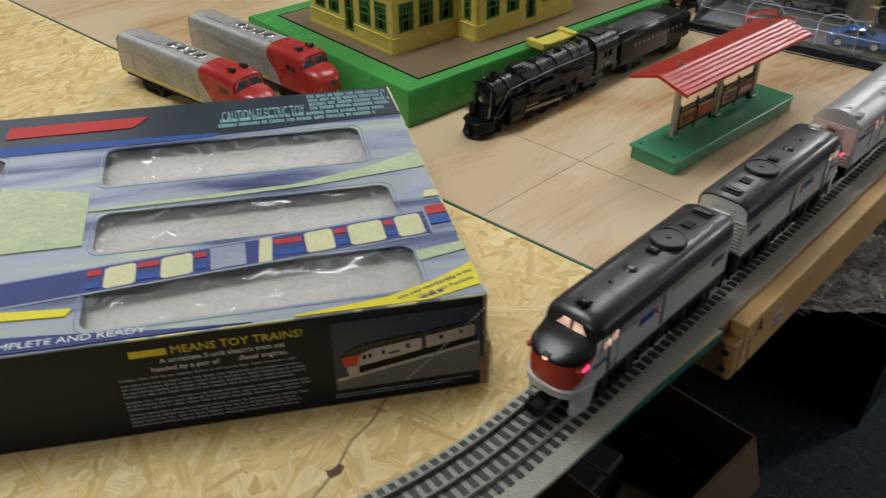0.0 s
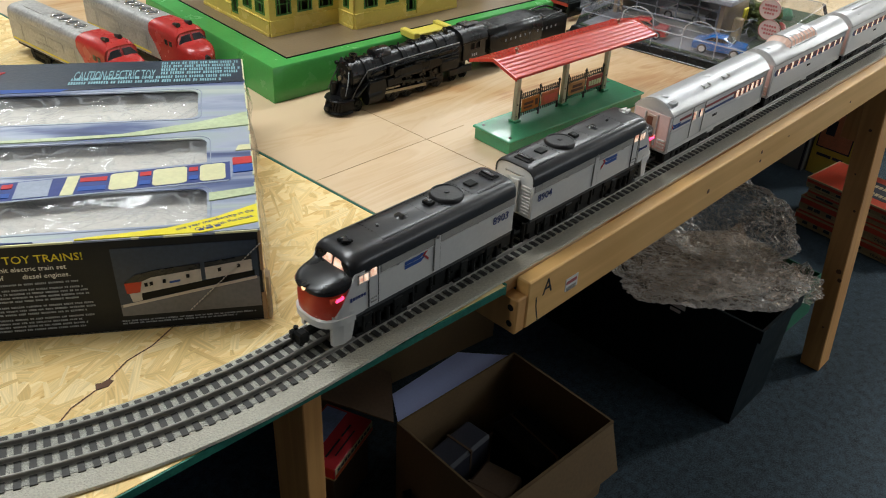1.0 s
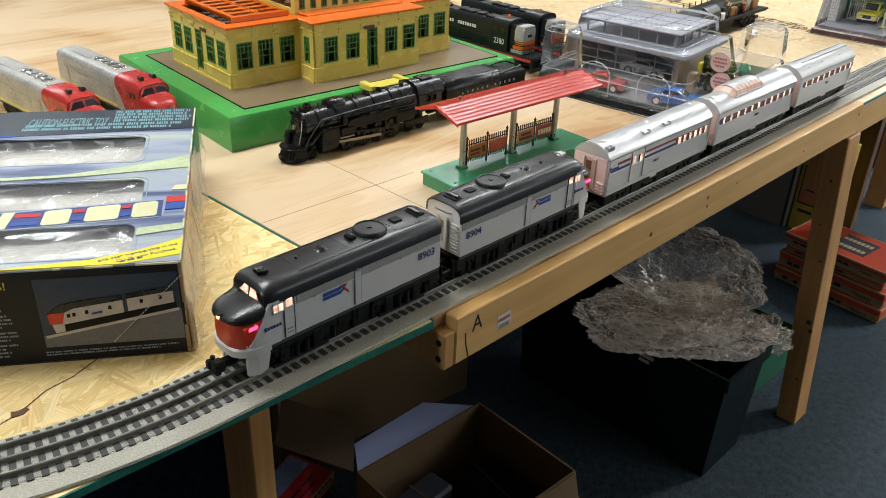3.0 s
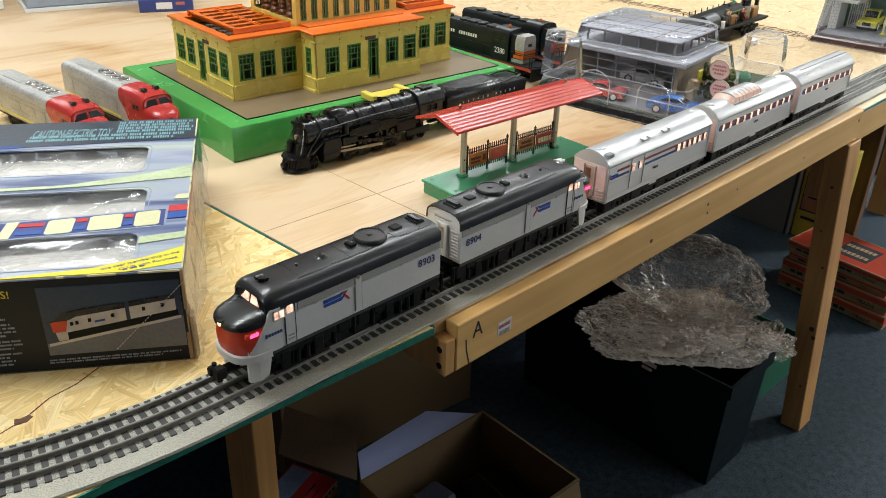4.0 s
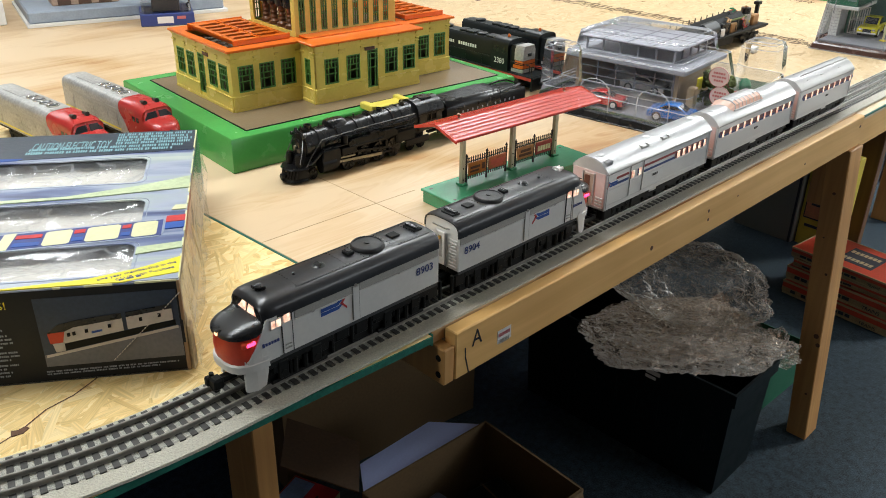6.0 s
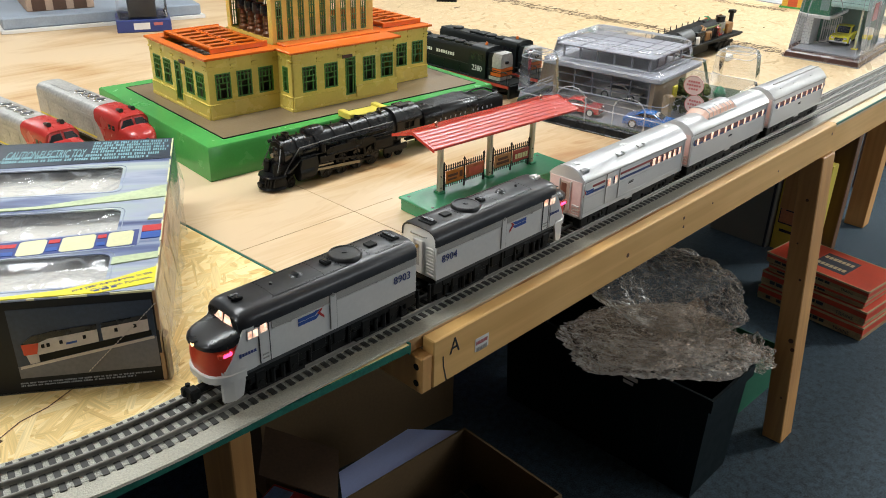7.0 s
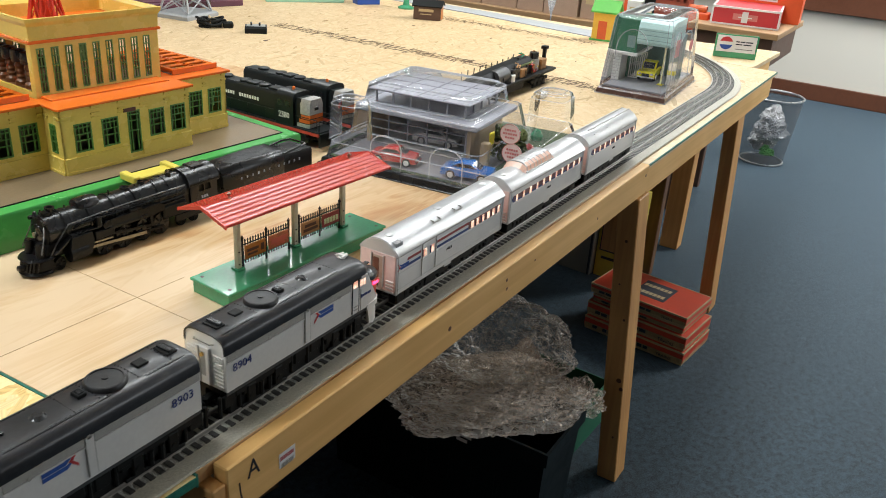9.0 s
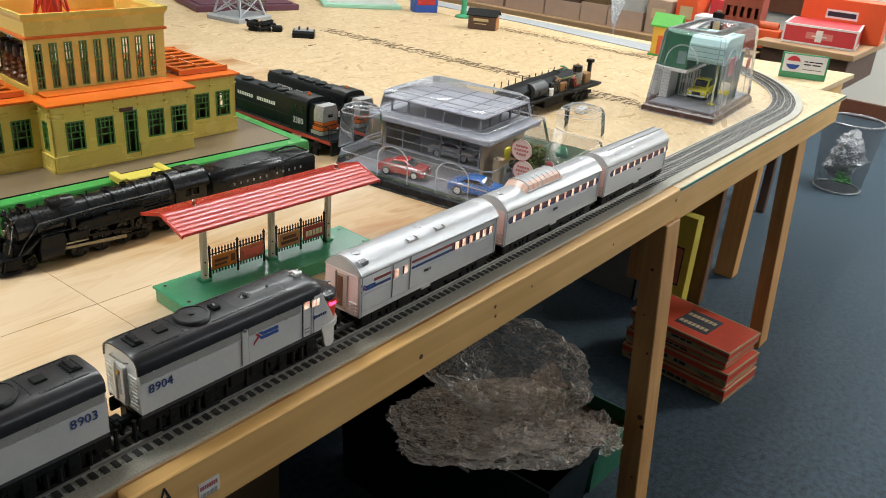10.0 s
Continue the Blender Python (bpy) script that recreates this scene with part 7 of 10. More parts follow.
# ---------------- two red and silver streamlined engines ----------------
def streamliner(loc, rz, label):
    o = thing("streamliner_locomotive", label, "toy locomotive", loc, rz, group="red and silver engines")
    W, ZB, ZT, ZR, L = 0.0275, 0.024, 0.068, 0.0835, 0.168

    def sec(w, zb, zt, zr):
        return arch(w, zb, zt, zr, 7)
    part("body", shell(sec(W, ZB, ZT, ZR), -0.046, L), WORN_SILVER, o, "worn silver body", smooth=True)
    part("red_cab", loft([[(x, y, z) for y, z in sec(w, ZB, zt, zr)] for x, w, zt, zr in ((-0.0455, W + 0.0006, ZT, ZR + 0.0006), (-0.112, W + 0.0006, ZT, ZR + 0.0006), (-0.124, W, ZT - 0.002, ZR - 0.0035))]), RED_F, o, "red painted cab", smooth=True)
    nose = []
    for x, w, zt, zr in ((-0.1238, W, 0.055, 0.0660), (-0.135, W - 0.0003, 0.053, 0.0650), (-0.146, W - 0.0022, 0.050, 0.0625), (-0.156, W - 0.0065, 0.047, 0.0580), (-0.163, W - 0.0130, 0.043, 0.0520), (-0.1665, W - 0.021, 0.040, 0.0450)):
        nose.append([(x, y, z) for y, z in arch(w, ZB - 0.004, zt, zr, 7)])
    part("nose", loft(nose), RED_F, o, "rounded red nose", smooth=True)
    part("cab_face", loft([[(-0.1300, y, 0.0600) for y in (-0.025, 0.025)] + [(-0.120, y, 0.0600) for y in (0.0272, -0.0272)], [(-0.1235, y, 0.0785) for y in (-0.0185, 0.0185)] + [(-0.118, y, 0.0785) for y in (0.022, -0.022)]]), RED_F, o)
    for sd in (-1, 1):
        part("windshield", loft([[(-0.1304, sd * 0.0024, 0.0645), (-0.1288, sd * 0.0246, 0.0635), (-0.1270, sd * 0.0246, 0.0635), (-0.1285, sd * 0.0024, 0.0645)], [(-0.1262, sd * 0.0024, 0.0752), (-0.1248, sd * 0.0196, 0.0742), (-0.1234, sd * 0.0196, 0.0742), (-0.1250, sd * 0.0024, 0.0752)]]), BLACK_GLOSS, o, "dark windshield pane")
        for x in (-0.112, -0.100):
            part("cab_window", plate(x, x + 0.008, 0.056, 0.064, W + 0.0006, sd), BLACK_GLOSS, o)
        part("silver_corner", prism([(-0.0450, ZB + 0.001), (-0.0450, ZT - 0.004), (-0.060, ZT - 0.020), (-0.074, ZB + 0.001)], "y", min(sd * (W - 0.001), sd * (W + 0.0010)), max(sd * (W - 0.001), sd * (W + 0.0010))), WORN_SILVER, o)
        part("trim_stripe", plate(-0.044, L - 0.003, 0.0275, 0.0300, W, sd), YELLOW_INK, o)
        part("grille", plate(-0.040, 0.140, 0.0590, 0.0655, W, sd), GREY_BAND, o)
        for x in (-0.036, 0.128):
            part("side_door", plate(x, x + 0.010, 0.0310, 0.0580, W, sd, 0.0006), WORN_SILVER, o)
        for x in (0.000, 0.052):
            part("side_panel", plate(x, x + 0.045, 0.0450, 0.0570, W, sd, 0.0005), WORN_SILVER, o)
        for k in range(5):
            part("name_bar", plate(0.022 + 0.014 * k, 0.032 + 0.014 * k, 0.0375, 0.0415, W, sd, 0.0004), GREY_BAND, o)
        part("horn", cyl((-0.110, sd * 0.011, ZR + 0.0035), (-0.096, sd * 0.011, ZR + 0.0030), 0.0040, 0.0022, 10), BLACK_GLOSS, o)
    part("nose_lamp", cyl((-0.1675, 0, 0.045), (-0.160, 0, 0.047), 0.0048, n=14), BLACK_GLOSS, o)
    part("number_plate", box(-0.1665, -0.158, -0.009, 0.009, 0.0280, 0.0330, 0.0008), YELLOW_INK, o)
    for k in range(4):
        x = -0.018 + 0.0235 * k
        part("roof_fan", turned([(0.0108, 0), (0.0108, 0.0020), (0.0092, 0.0030), (0.0080, 0.0012), (0.0, 0.0016)], 18, at=(x, 0, ZR - 0.0008)), BRIGHT_METAL, o, "bright roof fan", smooth=True)
        part("fan_well", cyl((x, 0, ZR), (x, 0, ZR + 0.0009), 0.0074, n=14), SILL_GREY, o)
    part("roof_panel", box(-0.044, -0.034, -0.014, 0.014, ZR - 0.002, ZR + 0.0006, 0.0006), GREY_BAND, o)
    part("roof_panel", box(0.072, 0.140, -0.012, 0.012, ZR - 0.002, ZR + 0.0006, 0.0006), WORN_SILVER, o)
    part("underframe", box(-0.140, L - 0.004, -0.023, 0.023, 0.016, 0.0245, 0.001), BLACK_MATT, o)
    bogie(o, -0.085, (-0.020, 0.020), 0.0225, (0.006, 0.022), 0.0085, "front_truck", 0.062).location = (0, 0, -0.0066)
    bogie(o, 0.095, (-0.020, 0.020), 0.0225, (0.006, 0.022), 0.0085, "rear_truck", 0.062).location = (0, 0, -0.0066)
    coupler(o, L - 0.004, 1, 0.020)


streamliner((-0.088, 0.872, T + 0.0016), 95, "worn red and silver toy streamliner engine beside the set box")
streamliner((0.034, 0.868, T + 0.0016), 92.5, "red and silver toy streamliner engine beside the green base")


# ---------------- two black road switchers ----------------
GP_BLACK = mat("satin_black_paint", (0.007, 0.010, 0.0105), 0.36, var=0.2, spec=0.35)
GP_ORANGE = mat("orange_stripe_paint", (0.70, 0.15, 0.02), 0.4)
GP_RED = mat("red_sill_paint", (0.42, 0.05, 0.03), 0.45)


def road_switcher(loc, rz, number, label):
    o = thing("road_switcher", label, "toy locomotive", loc, rz, group="black road switchers")
    o.scale = (1, 1.05, 1.14)
    part("long_hood", loft([[(x, y, z) for y, z in ((0.0205, 0.033), (0.0205, 0.079), (0.0150, 0.0865), (-0.0150, 0.0865), (-0.0205, 0.079), (-0.0205, 0.033))] for x in (-0.052, 0.158)]), GP_BLACK, o, "black hood", smooth=True)
    part("cab", loft([[(x, y, z) for y, z in arch(0.0270, 0.033, 0.0800, 0.0935, 5)] for x in (-0.098, -0.050)]), GP_BLACK, o, "black cab", smooth=True)
    part("short_hood", loft([[(x, y * k, z) for y, z in ((0.0205, 0.033), (0.0205, 0.0760), (0.0160, 0.0845), (-0.0160, 0.0845), (-0.0205, 0.0760), (-0.0205, 0.033))] for x, k in ((-0.0982, 1), (-0.128, 1), (-0.133, 0.86))]), GP_BLACK, o, smooth=True)
    part("silver_nose", loft([[(x, y * k, z) for y, z in ((0.0210, 0.0590), (0.0210, 0.0765), (0.0165, 0.0855), (-0.0165, 0.0855), (-0.0210, 0.0765), (-0.0210, 0.0590))] for x, k in ((-0.1120, 1), (-0.1285, 1), (-0.1345, 0.86))]), WORN_SILVER, o, "silver painted nose", smooth=True)
    for z, h, m in ((0.0360, 0.0065, WORN_SILVER), (0.0440, 0.0062, GP_ORANGE), (0.0520, 0.0062, GP_ORANGE)):
        part("nose_stripe", loft([[(x, y * k, zz) for y, zz in ((0.0212, z), (0.0212, z + h), (-0.0212, z + h), (-0.0212, z))] for x, k in ((-0.104 - 0.6 * (z - 0.036), 1), (-0.1285, 1), (-0.1347, 0.86))]), m, o, "orange nose stripe" if m is GP_ORANGE else "silver nose stripe")
    part("headlight", box(-0.1365, -0.132, -0.0055, 0.0055, 0.0660, 0.0715, 0.001), BLACK_GLOSS, o)
    part("frame", box(-0.165, 0.165, -0.0270, 0.0270, 0.0265, 0.0330, 0.001), GP_RED, o, "red frame sill")
    part("deck", box(-0.165, 0.165, -0.0275, 0.0275, 0.0330, 0.0350, 0.0005), GP_BLACK, o)
    for sd in (-1, 1):
        for x in (-0.090, -0.070):
            part("cab_window", plate(x, x + 0.013, 0.0680, 0.0790, 0.0270, sd), BLACK_GLOSS, o)
        words(number, 0.0150, WHITE_INK, o, on_side(-0.074, 0.0520, 0.0270, sd), "white road number", "road_number")
        bars([(0.000 + 0.0073 * k, 0.0050 + 0.0073 * k, 0, 0.0062) for k in range(8)] + [(0.066 + 0.0073 * k, 0.0710 + 0.0073 * k, 0, 0.0062) for k in range(7)] if sd < 0 else [(-0.121 + 0.0073 * k, -0.116 + 0.0073 * k, 0, 0.0062) for k in range(7)] + [(-0.058 + 0.0073 * k, -0.053 + 0.0073 * k, 0, 0.0062) for k in range(8)],
             WHITE_INK, o, on_side(0, 0.0660, 0.0205, sd), "name_bar")
        part("handrail", tube([(-0.160, sd * 0.0262, 0.035), (-0.160, sd * 0.0262, 0.056), (-0.104, sd * 0.0262, 0.056)], 0.0008), GP_BLACK, o)
        part("handrail", tube([(-0.044, sd * 0.0262, 0.056), (0.160, sd * 0.0262, 0.056), (0.160, sd * 0.0262, 0.035)], 0.0008), GP_BLACK, o)
        for x in (-0.02, 0.03, 0.08, 0.13):
            part("stanchion", cyl((x, sd * 0.0262, 0.035), (x, sd * 0.0262, 0.056), 0.0008, n=6), GP_BLACK, o)
        part("fuel_tank", box(-0.035, 0.035, min(sd * 0.008, sd * 0.0225), max(sd * 0.008, sd * 0.0225), 0.0100, 0.0265, 0.003), BLACK_MATT, o)
    part("front_rail", tube([(-0.164, -0.024, 0.035), (-0.164, -0.024, 0.054), (-0.164, -0.008, 0.050), (-0.164, 0.008, 0.050), (-0.164, 0.024, 0.054), (-0.164, 0.024, 0.035)], 0.0008), GP_BLACK, o)
    part("pilot", box(-0.168, -0.162, -0.0250, 0.0250, 0.0080, 0.0330, 0.001), GP_BLACK, o)
    for x in (0.005, 0.060, 0.115):
        part("roof_fan", turned([(0.0125, 0), (0.0125, 0.0035), (0.0105, 0.0045), (0.0, 0.0045)], 18, at=(x, 0, 0.0862)), GP_BLACK, o, smooth=True)
    part("roof_box", box(0.020, 0.046, -0.0125, 0.0125, 0.0862, 0.0905, 0.001), GP_BLACK, o)
    part("roof_box", box(-0.040, -0.016, -0.0125, 0.0125, 0.0862, 0.0900, 0.001), GP_BLACK, o)
    part("beacon", turned([(0.0032, 0), (0.0032, 0.003), (0.0022, 0.0052), (0, 0.0058)], 12, at=(-0.0745, 0, 0.0932)), GP_ORANGE, o, "orange roof beacon", smooth=True)
    bogie(o, -0.100, (-0.019, 0.019), 0.0235, (0.006, 0.027), 0.0095, "front_truck", 0.070).location = (0, 0, -0.0066)
    bogie(o, 0.100, (-0.019, 0.019), 0.0235, (0.006, 0.027), 0.0095, "rear_truck", 0.070).location = (0, 0, -0.0066)
    coupler(o, -0.166, -1, 0.020)


road_switcher((0.805, 0.706, T + 0.0016), 89, "2380", "black toy road switcher with silver nose and orange stripes")
road_switcher((0.905, 0.700, T + 0.0016), 87, "2370", "black toy road switcher parked behind its twin")


# ---------------- garage model in its clear blister ----------------
GARAGE_ROOF = mat("grey_blue_garage_roof", (0.37, 0.37, 0.41), 0.4, var=0.2)
GARAGE = mat("grey_garage", (0.20, 0.20, 0.22), 0.5, var=0.2)
GARAGE_TAN = mat("tan_garage_wall", (0.36, 0.25, 0.14), 0.55)
WHITE_BRICK = mat("white_model_brick", (0.60, 0.60, 0.58), 0.6)
TURF = mat("model_turf", (0.035, 0.06, 0.022), 0.9, var=0.4, fine=300, bump=0.5)
BUSH = mat("model_bush", (0.09, 0.11, 0.03), 0.9, var=0.5, fine=300, bump=0.8)
CAR_RED = mat("red_car_paint", (0.45, 0.016, 0.018), 0.18, coat=0.6, var=0.05)
CAR_BLUE = mat("blue_car_paint", (0.015, 0.13, 0.42), 0.18, coat=0.6, var=0.05)
CAR_YELLOW = mat("yellow_car_paint", (0.75, 0.66, 0.03), 0.2, coat=0.6, var=0.05)
CAR_GLASS = mat("dark_car_glass", (0.02, 0.022, 0.025), 0.1)
TYRE = mat("black_tyre", (0.012, 0.012, 0.012), 0.7)
STICKER_PINK = mat("pinkish_sticker", (0.66, 0.52, 0.49), 0.45, var=0.04)
STICKER = mat("white_sticker", (0.72, 0.70, 0.68), 0.45, var=0.04)
RED_PRINT = mat("red_sticker_print", (0.50, 0.14, 0.14), 0.5)


def toy_car(loc, rz, paint, label, k=1.0, pickup=False):
    c = thing("toy_car", label, "toy car", loc, rz, group="toy cars")
    side = [(-0.050, 0.008), (-0.051, 0.018), (-0.048, 0.0225), (-0.026, 0.0245), (0.020, 0.0245), (0.042, 0.0240), (0.050, 0.0200), (0.050, 0.008)]
    cab = [(-0.026, 0.0240), (-0.008, 0.0345), (0.016, 0.0345), (0.034, 0.0240)] if not pickup else [(-0.022, 0.0240), (-0.010, 0.0400), (0.012, 0.0400), (0.018, 0.0240)]
    b = loft([[(x * k, y * k, (0.008 + (z - 0.008) * s) * k) for x, z in side] for y, s in ((-0.0205, 0.86), (-0.0185, 1), (0.0185, 1), (0.0205, 0.86))])
    part("body", b, paint, c, smooth=True)
    part("roof", loft([[(x * k * s, y * k, (0.024 + (z - 0.024) * s) * k) for x, z in cab] for y, s in ((-0.0165, 0.97), (-0.0135, 1.03), (0.0135, 1.03), (0.0165, 0.97))]), paint, c, smooth=True)
    part("windshield", loft([[(x * k, y * k, z * k) for x, z in ((cab[0][0] + 0.0015, 0.0255), (cab[1][0] - 0.0015, cab[1][1] - 0.0015), (cab[1][0] - 0.0035, cab[1][1] - 0.0010), (cab[0][0] - 0.0010, 0.0257))] for y in (-0.0130, 0.0130)]), CAR_GLASS, c)
    for sd in (-1, 1):
        part("side_window", prism([(k * (cab[0][0] + 0.006), 0.0260 * k), (k * (cab[1][0] + 0.001), (cab[1][1] - 0.002) * k), (k * (cab[2][0] - 0.001), (cab[2][1] - 0.002) * k), (k * (cab[3][0] - 0.007), 0.0260 * k)], "y", min(sd * 0.0140 * k, sd * 0.0172 * k), max(sd * 0.0140 * k, sd * 0.0172 * k)), CAR_GLASS, c)
        for x in (-0.031, 0.030):
            w = part("wheel", cyl((x * k, sd * 0.0150 * k, 0.0092 * k), (x * k, sd * 0.0212 * k, 0.0092 * k), 0.0092 * k, n=16), TYRE, c)
            part("rim", cyl((x * k, sd * 0.0205 * k, 0.0092 * k), (x * k, sd * 0.0217 * k, 0.0092 * k), 0.0058 * k, n=12), SILVER, w)
        part("headlight", box(-0.0520 * k, -0.0485 * k, min(sd * 0.010, sd * 0.017) * k, max(sd * 0.010, sd * 0.017) * k, 0.0155 * k, 0.0195 * k, 0.0006), BRIGHT_METAL, c)
    part("grille", box(-0.0518 * k, -0.0495 * k, -0.009 * k, 0.009 * k, 0.0110 * k, 0.0185 * k, 0.0006), CAR_GLASS, c)
    part("bumper", box(-0.0528 * k, -0.0495 * k, -0.0195 * k, 0.0195 * k, 0.0080 * k, 0.0112 * k, 0.0008), SILVER if pickup else paint, c)
    return c


BX, BY, BR = 0.768, 0.125, 6.0
BM = pose(BX, BY, T + 0.0016, 0, 0, BR) @ Matrix.Diagonal((1.0, 1.16, 1.1, 1))


def blister_pack():
    o = thing("garage_model_pack", "model garage in a clear plastic blister pack on the plywood", "toy package", (BX, BY, T + 0.0016), BR)
    o.scale = (1.0, 1.16, 1.1)
    part("lip", box(-0.004, 0.459, -0.004, 0.329, 0.0, 0.0025, 0.0008), BLACK_GLOSS, o, "glossy black lip")
    part("base_tray", loft([[(x0, y0, z), (x1, y0, z), (x1, y1, z), (x0, y1, z)] for z, x0, x1, y0, y1 in ((0, 0.0, 0.455, 0.0, 0.325), (0.012, 0.003, 0.452, 0.003, 0.322), (0.014, 0.010, 0.445, 0.010, 0.315))]), BLACK_GLOSS, o, "black base tray")
    part("turf", box(0.012, 0.443, 0.012, 0.313, 0.0140, 0.0155), TURF, o)
    part("forecourt", box(0.020, 0.300, 0.060, 0.310, 0.0155, 0.0165), GARAGE, o)
    # garage
    part("rear_wall", box(0.285, 0.292, 0.110, 0.300, 0.0165, 0.080), WHITE_BRICK, o)
    part("shop_floor", box(0.135, 0.283, 0.114, 0.294, 0.0165, 0.0175), WHITE_BRICK, o)
    part("side_wall", box(0.130, 0.285, 0.105, 0.112, 0.0165, 0.080), GARAGE_TAN, o)
    part("side_wall", box(0.130, 0.285, 0.296, 0.303, 0.0165, 0.080), GARAGE_TAN, o)
    part("front_window", lattice(-0.296, -0.112, 0.030, 0.078, 0, 0.003, (0.2, 0.4, 0.6, 0.8), (0.33, 0.66), 0.0022, 0.003), GARAGE, o, "dark window grid").matrix_basis = pose(0.128, 0, 0, 0, 0, -90)
    part("roof", box(0.100, 0.305, 0.085, 0.312, 0.080, 0.090, 0.002), GARAGE_ROOF, o, "grey-blue flat roof")
    part("upper_floor", lattice(-0.290, -0.120, 0.090, 0.115, 0, 0.003, (0.2, 0.4, 0.6, 0.8), (), 0.003, 0.003), GARAGE, o).matrix_basis = pose(0.135, 0, 0, 0, 0, -90)
    part("upper_floor", lattice(0.138, 0.290, 0.090, 0.115, 0.120, 0.123, (0.25, 0.5, 0.75), (), 0.003, 0.003), GARAGE, o)
    part("upper_roof", box(0.125, 0.298, 0.110, 0.298, 0.115, 0.118, 0.001), GARAGE_ROOF, o, "grey-blue upper roof")
    for k in range(1, 4):
        part("roof_seam", box(0.125 + 0.043 * k, 0.1265 + 0.043 * k, 0.111, 0.297, 0.118, 0.1188), GARAGE, o)
        part("roof_seam", box(0.126, 0.297, 0.110 + 0.047 * k, 0.1115 + 0.047 * k, 0.118, 0.1190), GARAGE, o)
    rnd = random.Random(11)
    bm = bmesh.new()
    for k in range(170):
        a, r, z = rnd.uniform(0, 6.28), rnd.uniform(0, 0.030), rnd.uniform(0.02, 0.072)
        q = rnd.uniform(0.003, 0.008)
        b2 = bmesh.new()
        bmesh.ops.create_icosphere(b2, subdivisions=1, radius=q)
        join(bm, b2, Matrix.Translation((0.195 + r * math.cos(a) * (1.1 - z * 6), 0.055 + r * math.sin(a), z)) @ Euler((rnd.random() * 3, rnd.random() * 3, 0)).to_matrix().to_4x4())
    part("bush", bm, BUSH, o, "green model bush", kind="stuff")
    part("pump_sign", box(0.145, 0.163, 0.075, 0.079, 0.050, 0.072, 0.001), YELLOW_INK, o)
    part("pump", box(0.118, 0.134, 0.070, 0.084, 0.0155, 0.060, 0.002), GARAGE_TAN, o)
    for x, y, m in ((0.330, 0.090, RED_F), (0.360, 0.060, GREEN_PLAT), (0.250, 0.040, RED_F)):
        part("accessory", turned([(0.010, 0), (0.012, 0.008), (0.007, 0.018), (0.0, 0.022)], 12, at=(x, y, 0.0155)), m, o, smooth=True)
    # clear shells
    def shell_of(levels, name="blister", label=""):
        rings = []
        for z, x0, x1, y0, y1 in levels:
            c = 0.010
            rings.append([(x0 + c, y0, z), (x1 - c, y0, z), (x1, y0 + c, z), (x1, y1 - c, z), (x1 - c, y1, z), (x0 + c, y1, z), (x0, y1 - c, z), (x0, y0 + c, z)])
        bm = loft(rings, False)
        bm.faces.new([v for v in bm.verts[-8:]])
        q = part(name, bm, CLEAR, o, label, smooth=True)
        q.visible_shadow = False
        # pale tubes along the rings imitate highlights on the plastic edges
        for r in rings[1:]:
            part("edge_highlight", tube(r + r[:1], 0.0009, 5), RIM_HIGHLIGHT, q)
        return q
    shell_of([(0.012, 0.004, 0.450, 0.004, 0.320), (0.040, 0.012, 0.440, 0.014, 0.314), (0.046, 0.080, 0.330, 0.070, 0.313), (0.092, 0.092, 0.318, 0.080, 0.311), (0.096, 0.112, 0.306, 0.100, 0.305), (0.126, 0.118, 0.300, 0.106, 0.300), (0.131, 0.126, 0.292, 0.114, 0.292)], "blister", "clear stepped plastic blister")
    for x0, x1, y0, y1, h in ((0.012, 0.070, 0.262, 0.316, 0.118), (0.366, 0.448, 0.018, 0.084, 0.104), (0.300, 0.350, 0.250, 0.314, 0.120)):
        shell_of([(0.041, x0 - 0.004, x1 + 0.004, y0 - 0.004, y1 + 0.002), (h - 0.012, x0, x1, y0, y1), (h - 0.003, x0 + 0.004, x1 - 0.004, y0 + 0.004, y1 - 0.004), (h, x0 + 0.012, x1 - 0.012, y0 + 0.012, y1 - 0.012)], "blister_post", "clear plastic corner post")
    part("front_screen", box(0.0085, 0.0095, 0.030, 0.295, 0.014, 0.062), CLEAR, o).visible_shadow = False
    for yc in (0.098, 0.205):
        pts = [(0.0075, yc - 0.028, 0.016)] + [(0.0075, yc - 0.028 * math.cos(math.pi * k / 8), 0.050 + 0.022 * math.sin(math.pi * k / 8)) for k in range(9)] + [(0.0075, yc + 0.028, 0.016)]
        part("moulded_arch", tube(pts, 0.0010), RIM_HIGHLIGHT, o)
    for y, z in ((0.020, 0.098), (0.014, 0.066)):
        s = part("sticker", cyl((0.074, y, z), (0.0755, y, z), 0.0165, n=24), STICKER_PINK, o, "round pinkish sticker with red print")
        part("sticker_rim", turned([(0.0158, 0), (0.0165, 0), (0.0165, 0.0004), (0.0158, 0.0004), (0.0158, 0)], 24, caps=False), RED_PRINT, s).matrix_basis = pose(0.0735, y, z, 0, -90, 0)
        for k in range(3):
            n = (5, 6, 4)[k]
            for q in range(n):
                c = y + (q - (n - 1) / 2) * 0.0040
                part("sticker_bar", box(0.0731, 0.0740, c - 0.0014, c + 0.0014, z + 0.0046 - 0.0062 * k, z + 0.0078 - 0.0062 * k), RED_PRINT, s)
    bars([(0.04, 0.075, 0.0072, 0.0022), (0.080, 0.105, 0.0072, 0.0022), (0.15, 0.172, 0.0072, 0.0022), (0.176, 0.196, 0.0072, 0.0022), (0.230, 0.285, 0.0072, 0.0045)], STICKER, o, pose(0.0008, 0.325, 0, 0, 0, -90) @ pose(0, 0, 0, 76, 0, 0))


